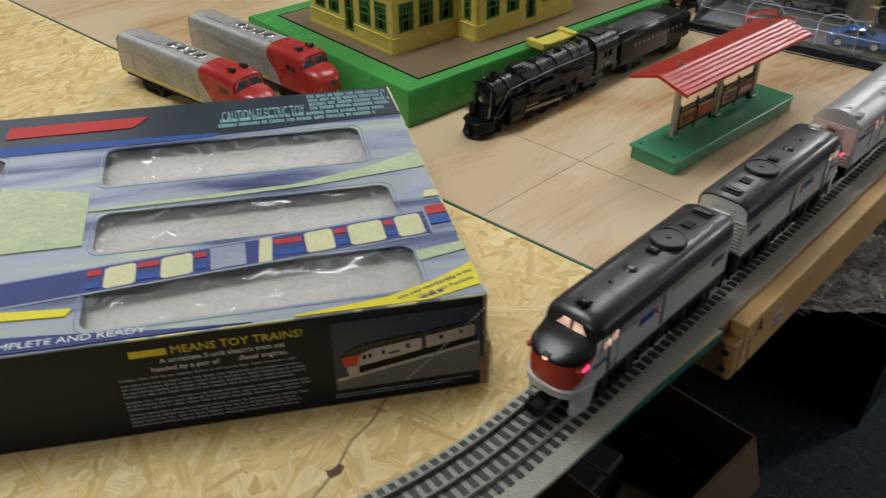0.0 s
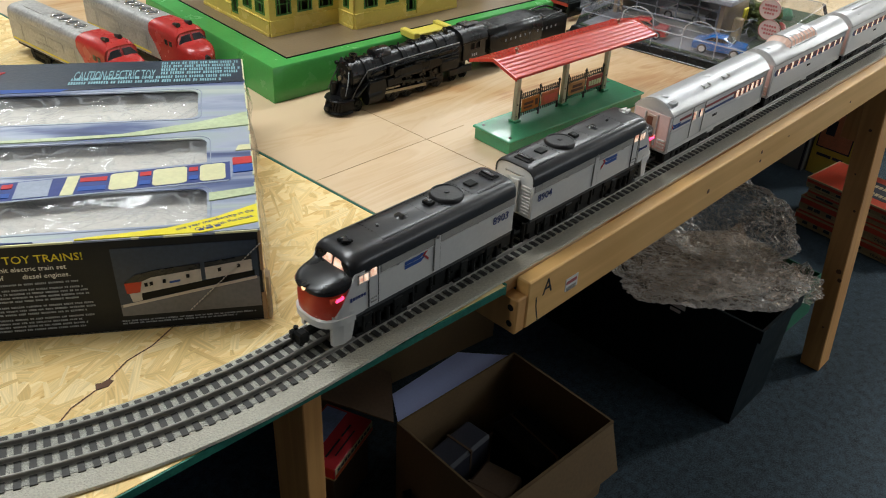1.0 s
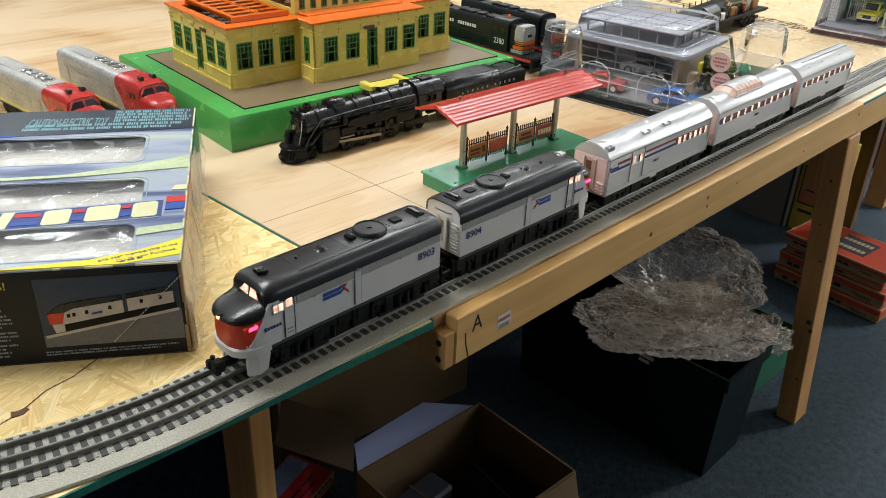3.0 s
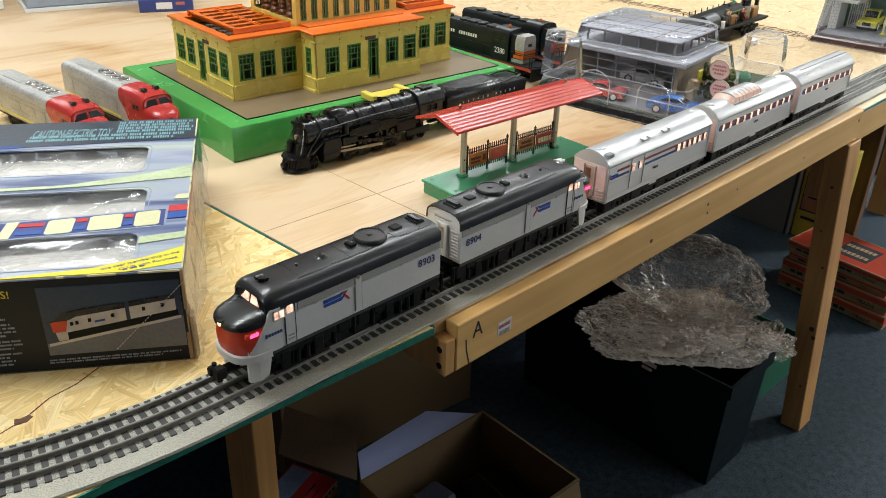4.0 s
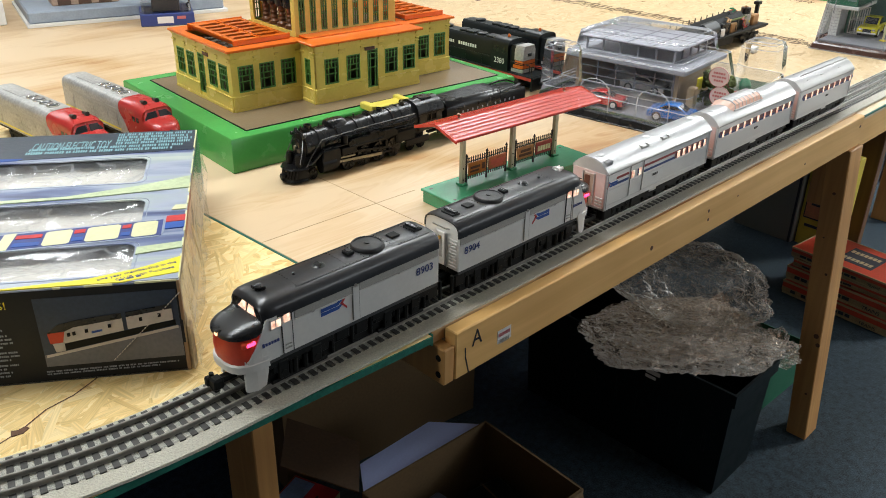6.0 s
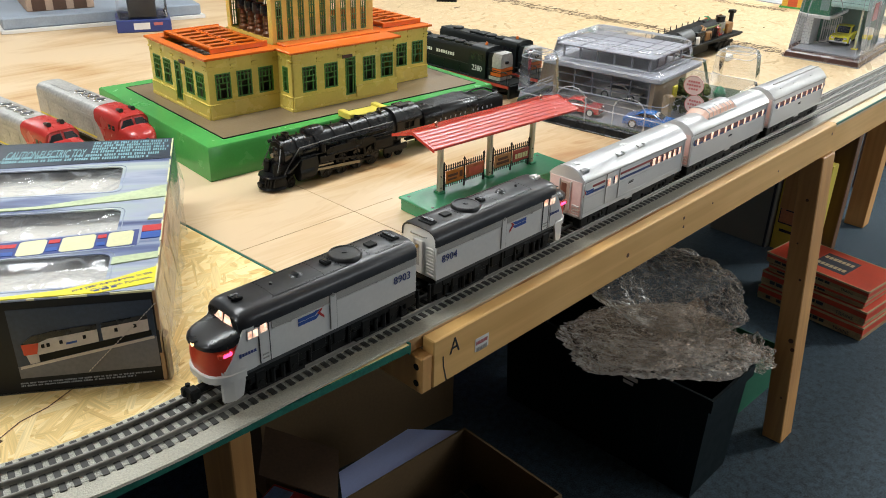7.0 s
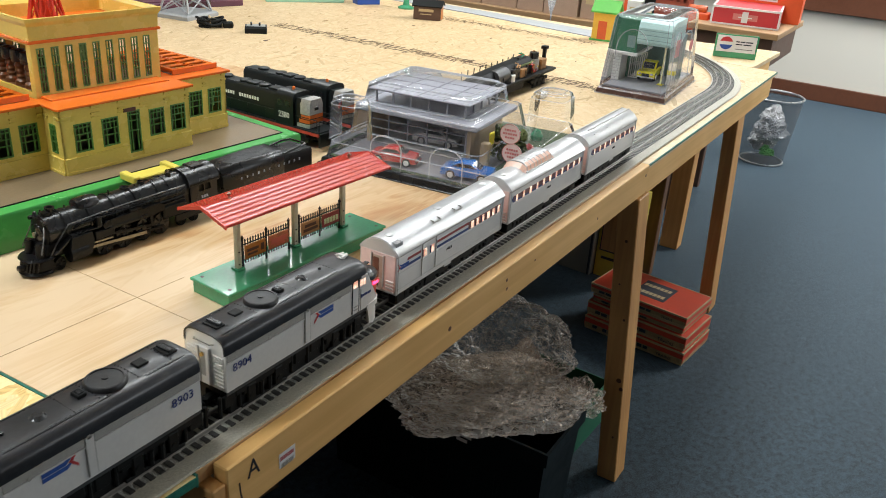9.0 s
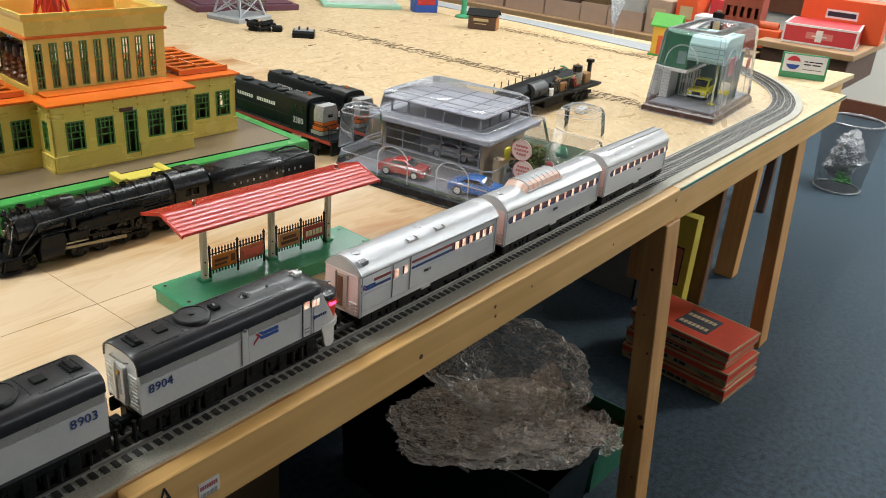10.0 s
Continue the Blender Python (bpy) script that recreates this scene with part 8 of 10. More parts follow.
# pale plastic for rims and arches, and for highlights drawn along edges
RIM_HIGHLIGHT = mat("plastic_rim_highlight", (0.80, 0.82, 0.86), 0.12, var=0.05, alpha=0.32)
blister_pack()
toy_car(BM @ Vector((0.045, 0.205, 0.0165)), 100 + BR, CAR_RED, "red toy sports car inside the clear pack", 0.9)
toy_car(BM @ Vector((0.190, 0.190, 0.0176)), 95 + BR, STICKER, "white toy car parked inside the model garage", 0.95)
toy_car(BM @ Vector((0.048, 0.075, 0.0165)), 100 + BR, CAR_BLUE, "blue toy muscle car inside the clear pack", 0.95)


# ---------------- chassis of an engine without its shell ----------------
TAN_COIL = mat("copper_coil", (0.38, 0.20, 0.08), 0.4, 0.5)


def bare_chassis():
    o = thing("engine_chassis", "black toy engine chassis without shell, wires and motor showing", "toy chassis", (1.500, 0.507, T - 0.0009), 1)
    o.scale = (1.40, 1.15, 1.12)
    part("frame", box(-0.165, 0.165, -0.026, 0.026, 0.026, 0.034, 0.001), BLACK_MATT, o)
    for sd in (-1, 1):
        for k in range(8):
            x = -0.150 + 0.030 * k
            part("stanchion", cyl((x, sd * 0.0245, 0.034), (x, sd * 0.0245, 0.052), 0.0009, n=6), BLACK_MATT, o)
    part("weight", box(-0.150, 0.010, -0.014, 0.014, 0.034, 0.050, 0.004), BLACK_GLOSS, o)
    part("weight_cover", cyl((-0.075, -0.006, 0.050), (-0.030, -0.006, 0.052), 0.018, n=14), SILL_GREY, o, "dark grey curved cover", smooth=True)
    part("motor", cyl((0.055, 0, 0.034), (0.055, 0, 0.062), 0.015, n=18), BLACK_GLOSS, o)
    part("motor_can", cyl((0.105, 0.0, 0.034), (0.105, 0, 0.064), 0.013, n=18), GREY_BAND, o)
    part("flywheel", cyl((0.105, 0, 0.064), (0.105, 0, 0.078), 0.011, n=18), BLACK_GLOSS, o)
    part("capacitor", cyl((-0.020, -0.016, 0.034), (-0.020, -0.016, 0.050), 0.0115, n=16), STICKER, o, "white smoke unit cap")
    part("circuit_board", box(0.020, 0.085, -0.016, 0.016, 0.060, 0.063, 0.0005), BUSH, o)
    part("hood", loft([[(x, y, z) for y, z in ((-0.014, 0.034), (-0.014, 0.034 + h * 0.6), (-0.006, 0.034 + h), (0.018, 0.034 + h), (0.024, 0.034 + h * 0.7), (0.024, 0.034))] for x, h in ((-0.165, 0.020), (-0.120, 0.030), (-0.020, 0.036), (0.075, 0.040))]), BLACK_MATT, o, "low black hood")
    for k in range(9):
        part("hood_rail", cyl((-0.150 + 0.022 * k, 0.021, 0.034), (-0.150 + 0.022 * k, 0.021, 0.076), 0.0010, n=6), BLACK_MATT, o)
    part("walkway", box(-0.165, 0.165, -0.030, 0.030, 0.030, 0.035, 0.001), BLACK_MATT, o)
    for x, y, r, h in ((0.030, 0.012, 0.006, 0.024), (0.080, -0.014, 0.005, 0.022), (0.005, 0.010, 0.007, 0.020), (0.070, 0.014, 0.004, 0.034)):
        part("component", cyl((x, y, 0.034), (x, y, 0.034 + h), r, n=12), GREEN_PLAT if x < 0.02 else TAN_COIL, o)
    rnd = random.Random(5)
    for m in (GP_ORANGE, RED_F, YELLOW_INK, TAN_COIL, RED_F, YELLOW_INK, BLACK_MATT, GREEN_PLAT, GP_ORANGE, YELLOW_INK, RED_F, BLACK_MATT, YELLOW_INK, TAN_COIL, YELLOW_INK, RED_F, BLACK_MATT, TAN_COIL, GP_ORANGE, YELLOW_INK):
        p = Vector((rnd.uniform(0.0, 0.125), rnd.uniform(-0.018, 0.018), rnd.uniform(0.04, 0.064)))
        pts = [p]
        for k in range(7):
            p = p + Vector((rnd.uniform(-0.012, 0.012), rnd.uniform(-0.010, 0.010), rnd.uniform(-0.007, 0.010)))
            p.z = min(0.080, max(0.038, p.z))
            p.y = min(0.022, max(-0.022, p.y))
            pts.append(p)
        part("wire", tube(pts, 0.0014, 5), m, o)
    for x, w, y, h, m in ((0.000, 0.016, -0.010, 0.026, BLACK_GLOSS), (0.028, 0.012, -0.012, 0.022, TAN_COIL), (0.086, 0.010, 0.004, 0.030, BLACK_MATT), (0.128, 0.012, -0.006, 0.026, TAN_COIL), (0.132, 0.010, 0.008, 0.018, BLACK_GLOSS), (-0.085, 0.030, 0.002, 0.030, BLACK_MATT)):
        part("bracket", box(x - w, x + w, y - 0.010, y + 0.010, 0.034, 0.034 + h, 0.0015), m, o)
    part("coupler_post", box(0.150, 0.158, -0.004, 0.004, 0.034, 0.082, 0.001), BLACK_MATT, o)
    part("coupler_top", box(0.147, 0.161, -0.007, 0.007, 0.078, 0.086, 0.001), BLACK_MATT, o)
    bogie(o, -0.100, (-0.020, 0.0, 0.020), 0.0235, (0.006, 0.027), 0.0095, "front_truck", 0.075).location = (0, 0, -0.0066)
    bogie(o, 0.100, (-0.020, 0.0, 0.020), 0.0235, (0.006, 0.027), 0.0095, "rear_truck", 0.075).location = (0, 0, -0.0066)
    part("tank", box(-0.035, 0.035, -0.021, 0.021, 0.0085, 0.026, 0.002), BLACK_MATT, o)


bare_chassis()


# ---------------- filling station in its clear case ----------------
CASE_BASE = mat("brown_case_base", (0.075, 0.035, 0.028), 0.25, var=0.15)
ST_GREEN = mat("dark_green_panel", (0.02, 0.14, 0.07), 0.4)
AQUA = mat("pale_aqua_panel", (0.42, 0.62, 0.60), 0.35)


def station_case():
    o = thing("gas_station_model", "model gas station in a clear display case with brown base", "display case", (1.693, 0.335, T - 0.0008), 4)
    D, W, H = 0.350, 0.192, 0.212
    part("base", loft([[(x0, y0, z), (x1, y0, z), (x1, y1, z), (x0, y1, z)] for z, x0, x1, y0, y1 in ((0, 0, D, -W, 0), (0.014, 0.002, D - 0.002, -W + 0.002, -0.002), (0.020, 0.008, D - 0.008, -W + 0.008, -0.008))]), CASE_BASE, o, "brown plastic base")
    part("base_lip", with_holes(-0.003, D + 0.003, -W - 0.003, 0.003, 0.0, 0.003, [(0.004, D - 0.004, -W + 0.004, -0.004)]), RIM_HIGHLIGHT, o, "clear flange round the base")
    levels = ((0.018, 0.005), (0.130, 0.013), (H - 0.012, 0.018), (H - 0.003, 0.022), (H, 0.030))
    rings = []
    for z, g in levels:
        c = 0.009
        rings.append([(g + c, -g, z), (D - g - c, -g, z), (D - g, -g - c, z), (D - g, -W + g + c, z), (D - g - c, -W + g, z), (g + c, -W + g, z), (g, -W + g + c, z), (g, -g - c, z)])
    cover = part("case", loft(rings, False), CLEAR, o, "clear plastic cover", smooth=True)
    cover.visible_shadow = False
    # pale tubes drawn where the cover's edges catch the light
    for k in (3, 4):
        part("edge_highlight", tube(rings[k] + rings[k][:1], 0.0010, 5), RIM_HIGHLIGHT, cover)
    for q in (0, 2, 3, 5, 6, 7):
        part("edge_highlight", tube([r[q] for r in rings], 0.0007, 5), RIM_HIGHLIGHT, cover)
    part("case_top", with_holes(0.030, D - 0.030, -W + 0.030, -0.030, H - 0.0006, H, [(0.075, D - 0.085, -W + 0.060, -0.055)]), CLEAR, cover).visible_shadow = False
    well = [[(0.075 + g, -0.055 - g, z), (D - 0.085 - g, -0.055 - g, z), (D - 0.085 - g, -W + 0.060 + g, z), (0.075 + g, -W + 0.060 + g, z)] for z, g in ((H, 0), (H - 0.012, 0.004))]
    part("case_well", loft(well, False), CLEAR, cover, "recess in the clear top").visible_shadow = False
    part("edge_highlight", tube(well[0] + well[0][:1], 0.0014, 5), RIM_HIGHLIGHT, cover)
    # moulded arches on the long side and on the front of the cover
    for x0, x1, zt in ((0.060, 0.128, 0.175), (0.150, 0.262, 0.165)):
        xm, xr = (x0 + x1) / 2, (x1 - x0) / 2
        pts = [(x0, -W + 0.0075, 0.024)] + [(xm - xr * math.cos(math.pi * q / 10), -W + 0.013, zt - 0.030 + 0.030 * math.sin(math.pi * q / 10)) for q in range(11)] + [(x1, -W + 0.0075, 0.024)]
        part("moulded_arch", tube(pts, 0.0016, 5), RIM_HIGHLIGHT, cover)
    pts = [(0.0155, -0.078 + 0.042 * math.cos(math.pi * q / 10), 0.130 + 0.048 * math.sin(math.pi * q / 10)) for q in range(11)]
    part("moulded_arch", tube([(0.012, -0.036, 0.095)] + pts, 0.0012, 5), RIM_HIGHLIGHT, cover)
    part("floor_plate", box(0.014, D - 0.014, -W + 0.014, -0.014, 0.020, 0.024), GARAGE, o)
    # the shop: brick pier, ledge, dark green front, doorway
    pier = part("brick_pier", box(0.086, 0.150, -0.034, -0.012, 0.024, 0.097), MORTAR, o, "pier of white model bricks")
    for k in range(9):
        for q in range(3):
            a, b = -0.0335 + 0.0110 * (q - 0.5 * (k % 2)), -0.0335 + 0.0110 * (q - 0.5 * (k % 2)) + 0.0100
            a, b = max(a, -0.0335), min(b, -0.0125)
            if b - a > 0.002:
                part("brick", box(0.0848, 0.0870, a, b, 0.0250 + 0.0080 * k, 0.0320 + 0.0080 * k, 0.0003), WHITE_BRICK, pier)
    part("white_ledge", box(0.076, 0.255, -0.078, -0.010, 0.097, 0.105, 0.001), WHITE_BRICK, o)
    part("green_block", box(0.086, 0.240, -0.072, -0.010, 0.105, 0.193, 0.001), ST_GREEN, o, "dark green upper front")
    part("window_recess", box(0.0850, 0.0862, -0.066, -0.044, 0.118, 0.150), AQUA_DARK, o)
    part("shop_wall", box(0.150, 0.245, -0.040, -0.034, 0.024, 0.097), ST_GREEN, o)
    part("rear_wall", box(0.238, 0.244, -0.170, -0.041, 0.024, 0.150), AQUA_DARK, o)
    for k, x in enumerate((0.150, 0.172, 0.194)):
        part("door_frame", lattice(-0.078, -0.042, 0.024, 0.092, 0, 0.002, (0.5,), (0.45,), 0.002, 0.0025), STICKER, o).matrix_basis = pose(x, 0, 0, 0, 0, -90) @ pose(0, 0, 0, 0, 180, 0) @ pose(0, 0, -0.116)
    # canopy with a rounded front
    prof = [(0.080, 0.132), (0.074, 0.140), (0.074, 0.176), (0.082, 0.190), (0.100, 0.196), (0.225, 0.196), (0.225, 0.132)]
    part("canopy", prism([(x, z) for x, z in prof], "y", -0.166, -0.0725), AQUA, o, "pale aqua canopy")
    for z in (0.146, 0.158, 0.170):
        part("canopy_band", box(0.0734, 0.0742, -0.165, -0.0735, z, z + 0.0012), AQUA_DARK, o)
    part("pole", box(0.112, 0.1165, -0.148, -0.1435, 0.024, 0.182), CREAM, o, "thin yellowish pole")
    part("pole_foot", box(0.106, 0.122, -0.154, -0.138, 0.024, 0.027, 0.001), YELLOW_INK, o)
    part("pump", box(0.128, 0.146, -0.176, -0.156, 0.024, 0.082, 0.002), WHITE_BRICK, o, "white and yellow fuel pump")
    part("pump_band", box(0.1274, 0.1466, -0.1766, -0.1554, 0.052, 0.064), YELLOW_INK, o)
    part("side_sign", box(0.100, 0.150, -0.1765, -0.1740, 0.105, 0.150), RED_PRINT, o)
    part("round_sign", cyl((0.262, -W + 0.0125, 0.118), (0.262, -W + 0.0105, 0.118), 0.016, n=20), RED_PRINT, o)


MORTAR = mat("grey_mortar", (0.34, 0.34, 0.33), 0.7)
AQUA_DARK = mat("grey_aqua_panel", (0.16, 0.26, 0.25), 0.45, var=0.15)
station_case()
SM = pose(1.693, 0.335, T - 0.0008, 0, 0, 4)
toy_car(SM @ Vector((0.186, -0.094, 0.0242)), 8, CAR_YELLOW, "yellow toy pickup inside the display case", 1.20, True)

FLAKE = mat("brown_flake", (0.36, 0.22, 0.09), 0.7)
BLUE_CASE = mat("navy_case_base", (0.03, 0.05, 0.20), 0.3)
PINE_TAN = wood("tan_bench_board", (0.42, 0.26, 0.13), (0.30, 0.17, 0.08), (60, 3, 60), 0.6, 0.1)


# ---------------- crumpled and folded helpers ----------------
def crumple(centre, radii, seed, rough=0.35, freq=2.6, sub=4, flat=None):
    """A crumpled lump with creased, uneven skin."""
    bm = bmesh.new()
    bmesh.ops.create_icosphere(bm, subdivisions=sub, radius=1.0)
    off = Vector((seed * 3.7, seed * 1.3, seed * 2.1))
    for v in bm.verts:
        p = v.co.copy()
        q = p + 0.25 * noise.noise_vector(p * freq * 1.7 + off)
        d = 0.8 * noise.noise(p * freq + off) + 0.6 * (0.35 - abs(noise.noise(q * freq * 2.2 + off))) + 0.30 * (0.3 - abs(noise.noise(q * freq * 5.5 + off))) + 0.07 * noise.noise(q * freq * 12.0 + off)
        k = 1 + rough * d
        v.co = Vector((centre[0] + p.x * radii[0] * k, centre[1] + p.y * radii[1] * k, centre[2] + p.z * radii[2] * k))
        if flat is not None and v.co.z < flat:
            v.co.z = flat
    return bm


def open_box(w, d, h, t=0.004, bm=None, x0=0.0, y0=0.0, z0=0.0):
    """Bottom and four walls of an open carton."""
    bm = bm or bmesh.new()
    box(x0, x0 + w, y0, y0 + d, z0, z0 + t, 0, bm)
    box(x0, x0 + w, y0, y0 + t, z0 + t, z0 + h, 0, bm)
    box(x0, x0 + w, y0 + d - t, y0 + d, z0 + t, z0 + h, 0, bm)
    box(x0, x0 + t, y0 + t, y0 + d - t, z0 + t, z0 + h, 0, bm)
    box(x0 + w - t, x0 + w, y0 + t, y0 + d - t, z0 + t, z0 + h, 0, bm)
    bmesh.ops.remove_doubles(bm, verts=bm.verts, dist=1e-5)
    return bm


def flap(p, u, v, t=0.004):
    """A thin card from corner p along u and v."""
    p, u, v = Vector(p), Vector(u), Vector(v)
    n = u.cross(v).normalized() * t
    return loft([[p, p + u, p + u + v, p + v], [q + n for q in (p, p + u, p + u + v, p + v)]])


# cardboard browns darkened, so the shade under the table sits in their colour
SHADED_KRAFT = mat("kraft_cardboard", (0.135, 0.083, 0.035), 0.85, var=0.15, scale=10, fine=160)
DARK_SHADED_KRAFT = mat("dark_shaded_kraft_cardboard", (0.085, 0.048, 0.024), 0.85, var=0.2, scale=10, fine=160)
# white card with the flap's bluish light put into its colour
BLUE_LIT_CARD = mat("blue_lit_card", (0.50, 0.58, 0.95), 0.4, var=0.06, scale=14)
NAVY_PLASTIC = mat("dark_green_tote_plastic", (0.003, 0.008, 0.010), 0.5, var=0.25, spec=0.2)
NAVY_CLOTH = mat("royal_blue_cloth", (0.05, 0.13, 0.66), 0.85, var=0.3)
WRAP = clear_plastic("bubble_wrap", (0.95, 0.93, 0.90), 0.45, 0.060, 1.0, 42, 0.50, (0.95, 0.80, 0.67), 1.14)
WHITE_BAG = mat("thin_white_bag", (0.62, 0.62, 0.62), 0.30, var=0.25, scale=20, spec=0.6)
BAG = clear_plastic("thin_clear_bag", (0.90, 0.91, 0.92), 0.2, 0.35, 1.0, 40, 0.8)
LID_ORANGE = mat("faded_orange_lid", (0.56, 0.052, 0.018), 0.45, var=0.2, scale=14)
TAN_BAND = mat("tan_printed_band", (0.36, 0.24, 0.12), 0.6, var=0.35, scale=30)
TAN_EDGE = mat("tan_box_edge", (0.46, 0.33, 0.18), 0.7, var=0.2)
DARK_PRINT = mat("blue_black_print", (0.02, 0.022, 0.035), 0.6, var=0.2)
CREAM_PRINT = mat("cream_print", (0.52, 0.40, 0.22), 0.6)
BOX_YELLOW = mat("yellow_card", (0.62, 0.50, 0.06), 0.6, var=0.1)
BOX_GREY = mat("grey_card", (0.20, 0.20, 0.18), 0.7, var=0.12, scale=8)
GREEN_CARD = mat("green_card", (0.02, 0.13, 0.07), 0.5)
WIRE_MESH = mat("grey_wire_mesh", (0.15, 0.16, 0.17), 0.4, 0.4, alpha=0.45)
STEEL_RIM = mat("grey_steel_rim", (0.42, 0.43, 0.44), 0.3, 0.8)
LATTICE_GREY = mat("grey_tower_paint", (0.34, 0.35, 0.36), 0.4, 0.2)
SLATE = mat("slate_grey_slab", (0.28, 0.33, 0.40), 0.5)
MAROON = mat("maroon_base_paint", (0.10, 0.03, 0.05), 0.45)
MINT = mat("mint_green_base", (0.32, 0.58, 0.44), 0.5)
SHED_BROWN = mat("brown_shed", (0.09, 0.045, 0.028), 0.55, var=0.15)
FELT = mat("grey_felt_strip", (0.34, 0.35, 0.36), 0.9, var=0.1)
BOX_RED = mat("crimson_card", (0.55, 0.035, 0.045), 0.45, var=0.06)
BOX_ORANGE = mat("bright_orange_card", (0.75, 0.10, 0.02), 0.5, var=0.06)
WHITE_TRIM = mat("white_card_trim", (0.75, 0.74, 0.72), 0.5, var=0.04)
BRICK_RED = mat("brick_red_toy_wall", (0.30, 0.06, 0.03), 0.6, var=0.15)
ROOF_GREEN = mat("bright_green_roof", (0.09, 0.40, 0.05), 0.4)
HOUSE_YELLOW = mat("yellow_house_wall", (0.72, 0.42, 0.05), 0.5)
PALE_MAUVE = mat("pale_tan_carton", (0.42, 0.29, 0.21), 0.8, var=0.1)


# ---------------- under the table ----------------
def orange_box(x, y, z, w, d, h, rz, top=False):
    o = thing("flat_train_box", "worn orange train box with cream edges, stacked on the floor" if not top else "worn orange train box with a dark printed panel on its lid", "box", (x, y, z), rz, group="stack of orange boxes")
    part("tray", box(0.002, w - 0.002, 0.002, d - 0.002, 0, h * 0.5, 0.001), TAN_EDGE, o, "cream box bottom")
    lid = part("lid", box(0, w, 0, d, h * 0.22, h, 0.0015), LID_ORANGE, o, "faded orange lid")
    for q in ((-0.0006, w + 0.0006, -0.0006, 0.003), (-0.0006, w + 0.0006, d - 0.003, d + 0.0006), (-0.0006, 0.003, 0.003, d - 0.003), (w - 0.003, w + 0.0006, 0.003, d - 0.003)):
        part("worn_edge", box(q[0], q[1], q[2], q[3], h - 0.0050, h + 0.0005), TAN_EDGE, lid)
    rnd = random.Random(int(z * 1000) + 3)
    rows = []
    yy = 0.03
    while yy < d - 0.125:
        q = rnd.uniform(0.012, 0.026)
        rows.append((yy, yy + q, h * 0.37, h * 0.22))
        yy += q + rnd.choice((0.004, 0.004, 0.02))
    part("print_band", box(-0.0008, 0, 0.002, d - 0.002, h * 0.20, h * 0.54), TAN_BAND, lid, "tan band with dark print")
    part("print_band", box(0.002, w - 0.002, -0.0008, 0, h * 0.20, h * 0.40), TAN_BAND, lid)
    bars(rows, DARK_PRINT, lid, pose(-0.0009, d, 0, 0, 0, -90) @ pose(0, 0, 0, 90, 0, 0), "print_bar")
    if h > 0.03:
        words("TRAINS", h * 0.34, DARK_PRINT, lid, pose(-0.0011, 0.060, h * 0.25, 0, 0, -90) @ pose(0, 0, 0, 90, 0, 0), "dark printed word")
    if top:
        part("printed_panel", box(w * 0.22, w * 0.80, d * 0.30, d * 0.62, h, h + 0.0005), DARK_PRINT, lid, "dark printed panel")
        for k in range(2):
            bars([(0.0 + 0.013 * i, 0.010 + 0.013 * i, 0, 0.018) for i in range(7)], CREAM_PRINT, lid, pose(w * (0.36 + 0.28 * k), d * 0.605, h + 0.0005, 0, 0, -90), "print_bar")
    return o


orange_box(1.726, -0.040, 0.000, 0.197, 0.330, 0.044, -6.0)
orange_box(1.735, -0.036, 0.0444, 0.190, 0.328, 0.046, -6.5)
orange_box(1.748, -0.020, 0.0909, 0.180, 0.300, 0.026, -6.0)
orange_box(1.744, -0.024, 0.1174, 0.185, 0.318, 0.032, -7.0, True)


def standing_box(name, label, x, y, w, d, h, rz, m, kind=0):
    o = thing(name, label, "box", (x, y, 0), rz)
    part("body", box(0, w, 0, d, 0, h, 0.0015), m, o)
    if kind == 1:
        part("picture_frame", box(-0.0008, 0, d - 0.125, d - 0.010, 0.100, 0.236), DARK_PRINT, o)
        part("picture", box(-0.0012, -0.0008, d - 0.121, d - 0.014, 0.105, 0.231), RED_PICTURE, o)
        part("logo_bar", box(-0.0016, -0.0012, d - 0.060, d - 0.030, 0.150, 0.205), DARK_PRINT, o)
        bars([(0.02, 0.07, 0.075, 0.010), (0.075, 0.11, 0.075, 0.010)], DARK_PRINT, o, pose(-0.0005, d, 0, 0, 0, -90) @ pose(0, 0, 0, 90, 0, 0), "print_bar")
    if kind == 2:
        part("box_edge", box(-0.0010, 0, 0.004, 0.012, 0.0, h), DARK_PRINT, o)
        part("dark_spot", cyl((-0.001, 0.10, 0.24), (0, 0.10, 0.24), 0.016, n=9), DARK_PRINT, o)
        part("dark_spot", box(-0.001, 0, 0.085, 0.118, 0.278, 0.292), DARK_PRINT, o)
    return o


RED_PICTURE = mat("salmon_picture", (0.55, 0.22, 0.10), 0.5, var=0.2)
standing_box("yellow_carton", "yellow carton with a framed salmon picture standing on the floor", 2.132, 0.268, 0.045, 0.149, 0.345, -3, BOX_YELLOW, 1)
standing_box("grey_carton", "grey carton with dark spots standing on the floor", 2.120, 0.424, 0.10, 0.22, 0.36, -4, BOX_GREY, 2)


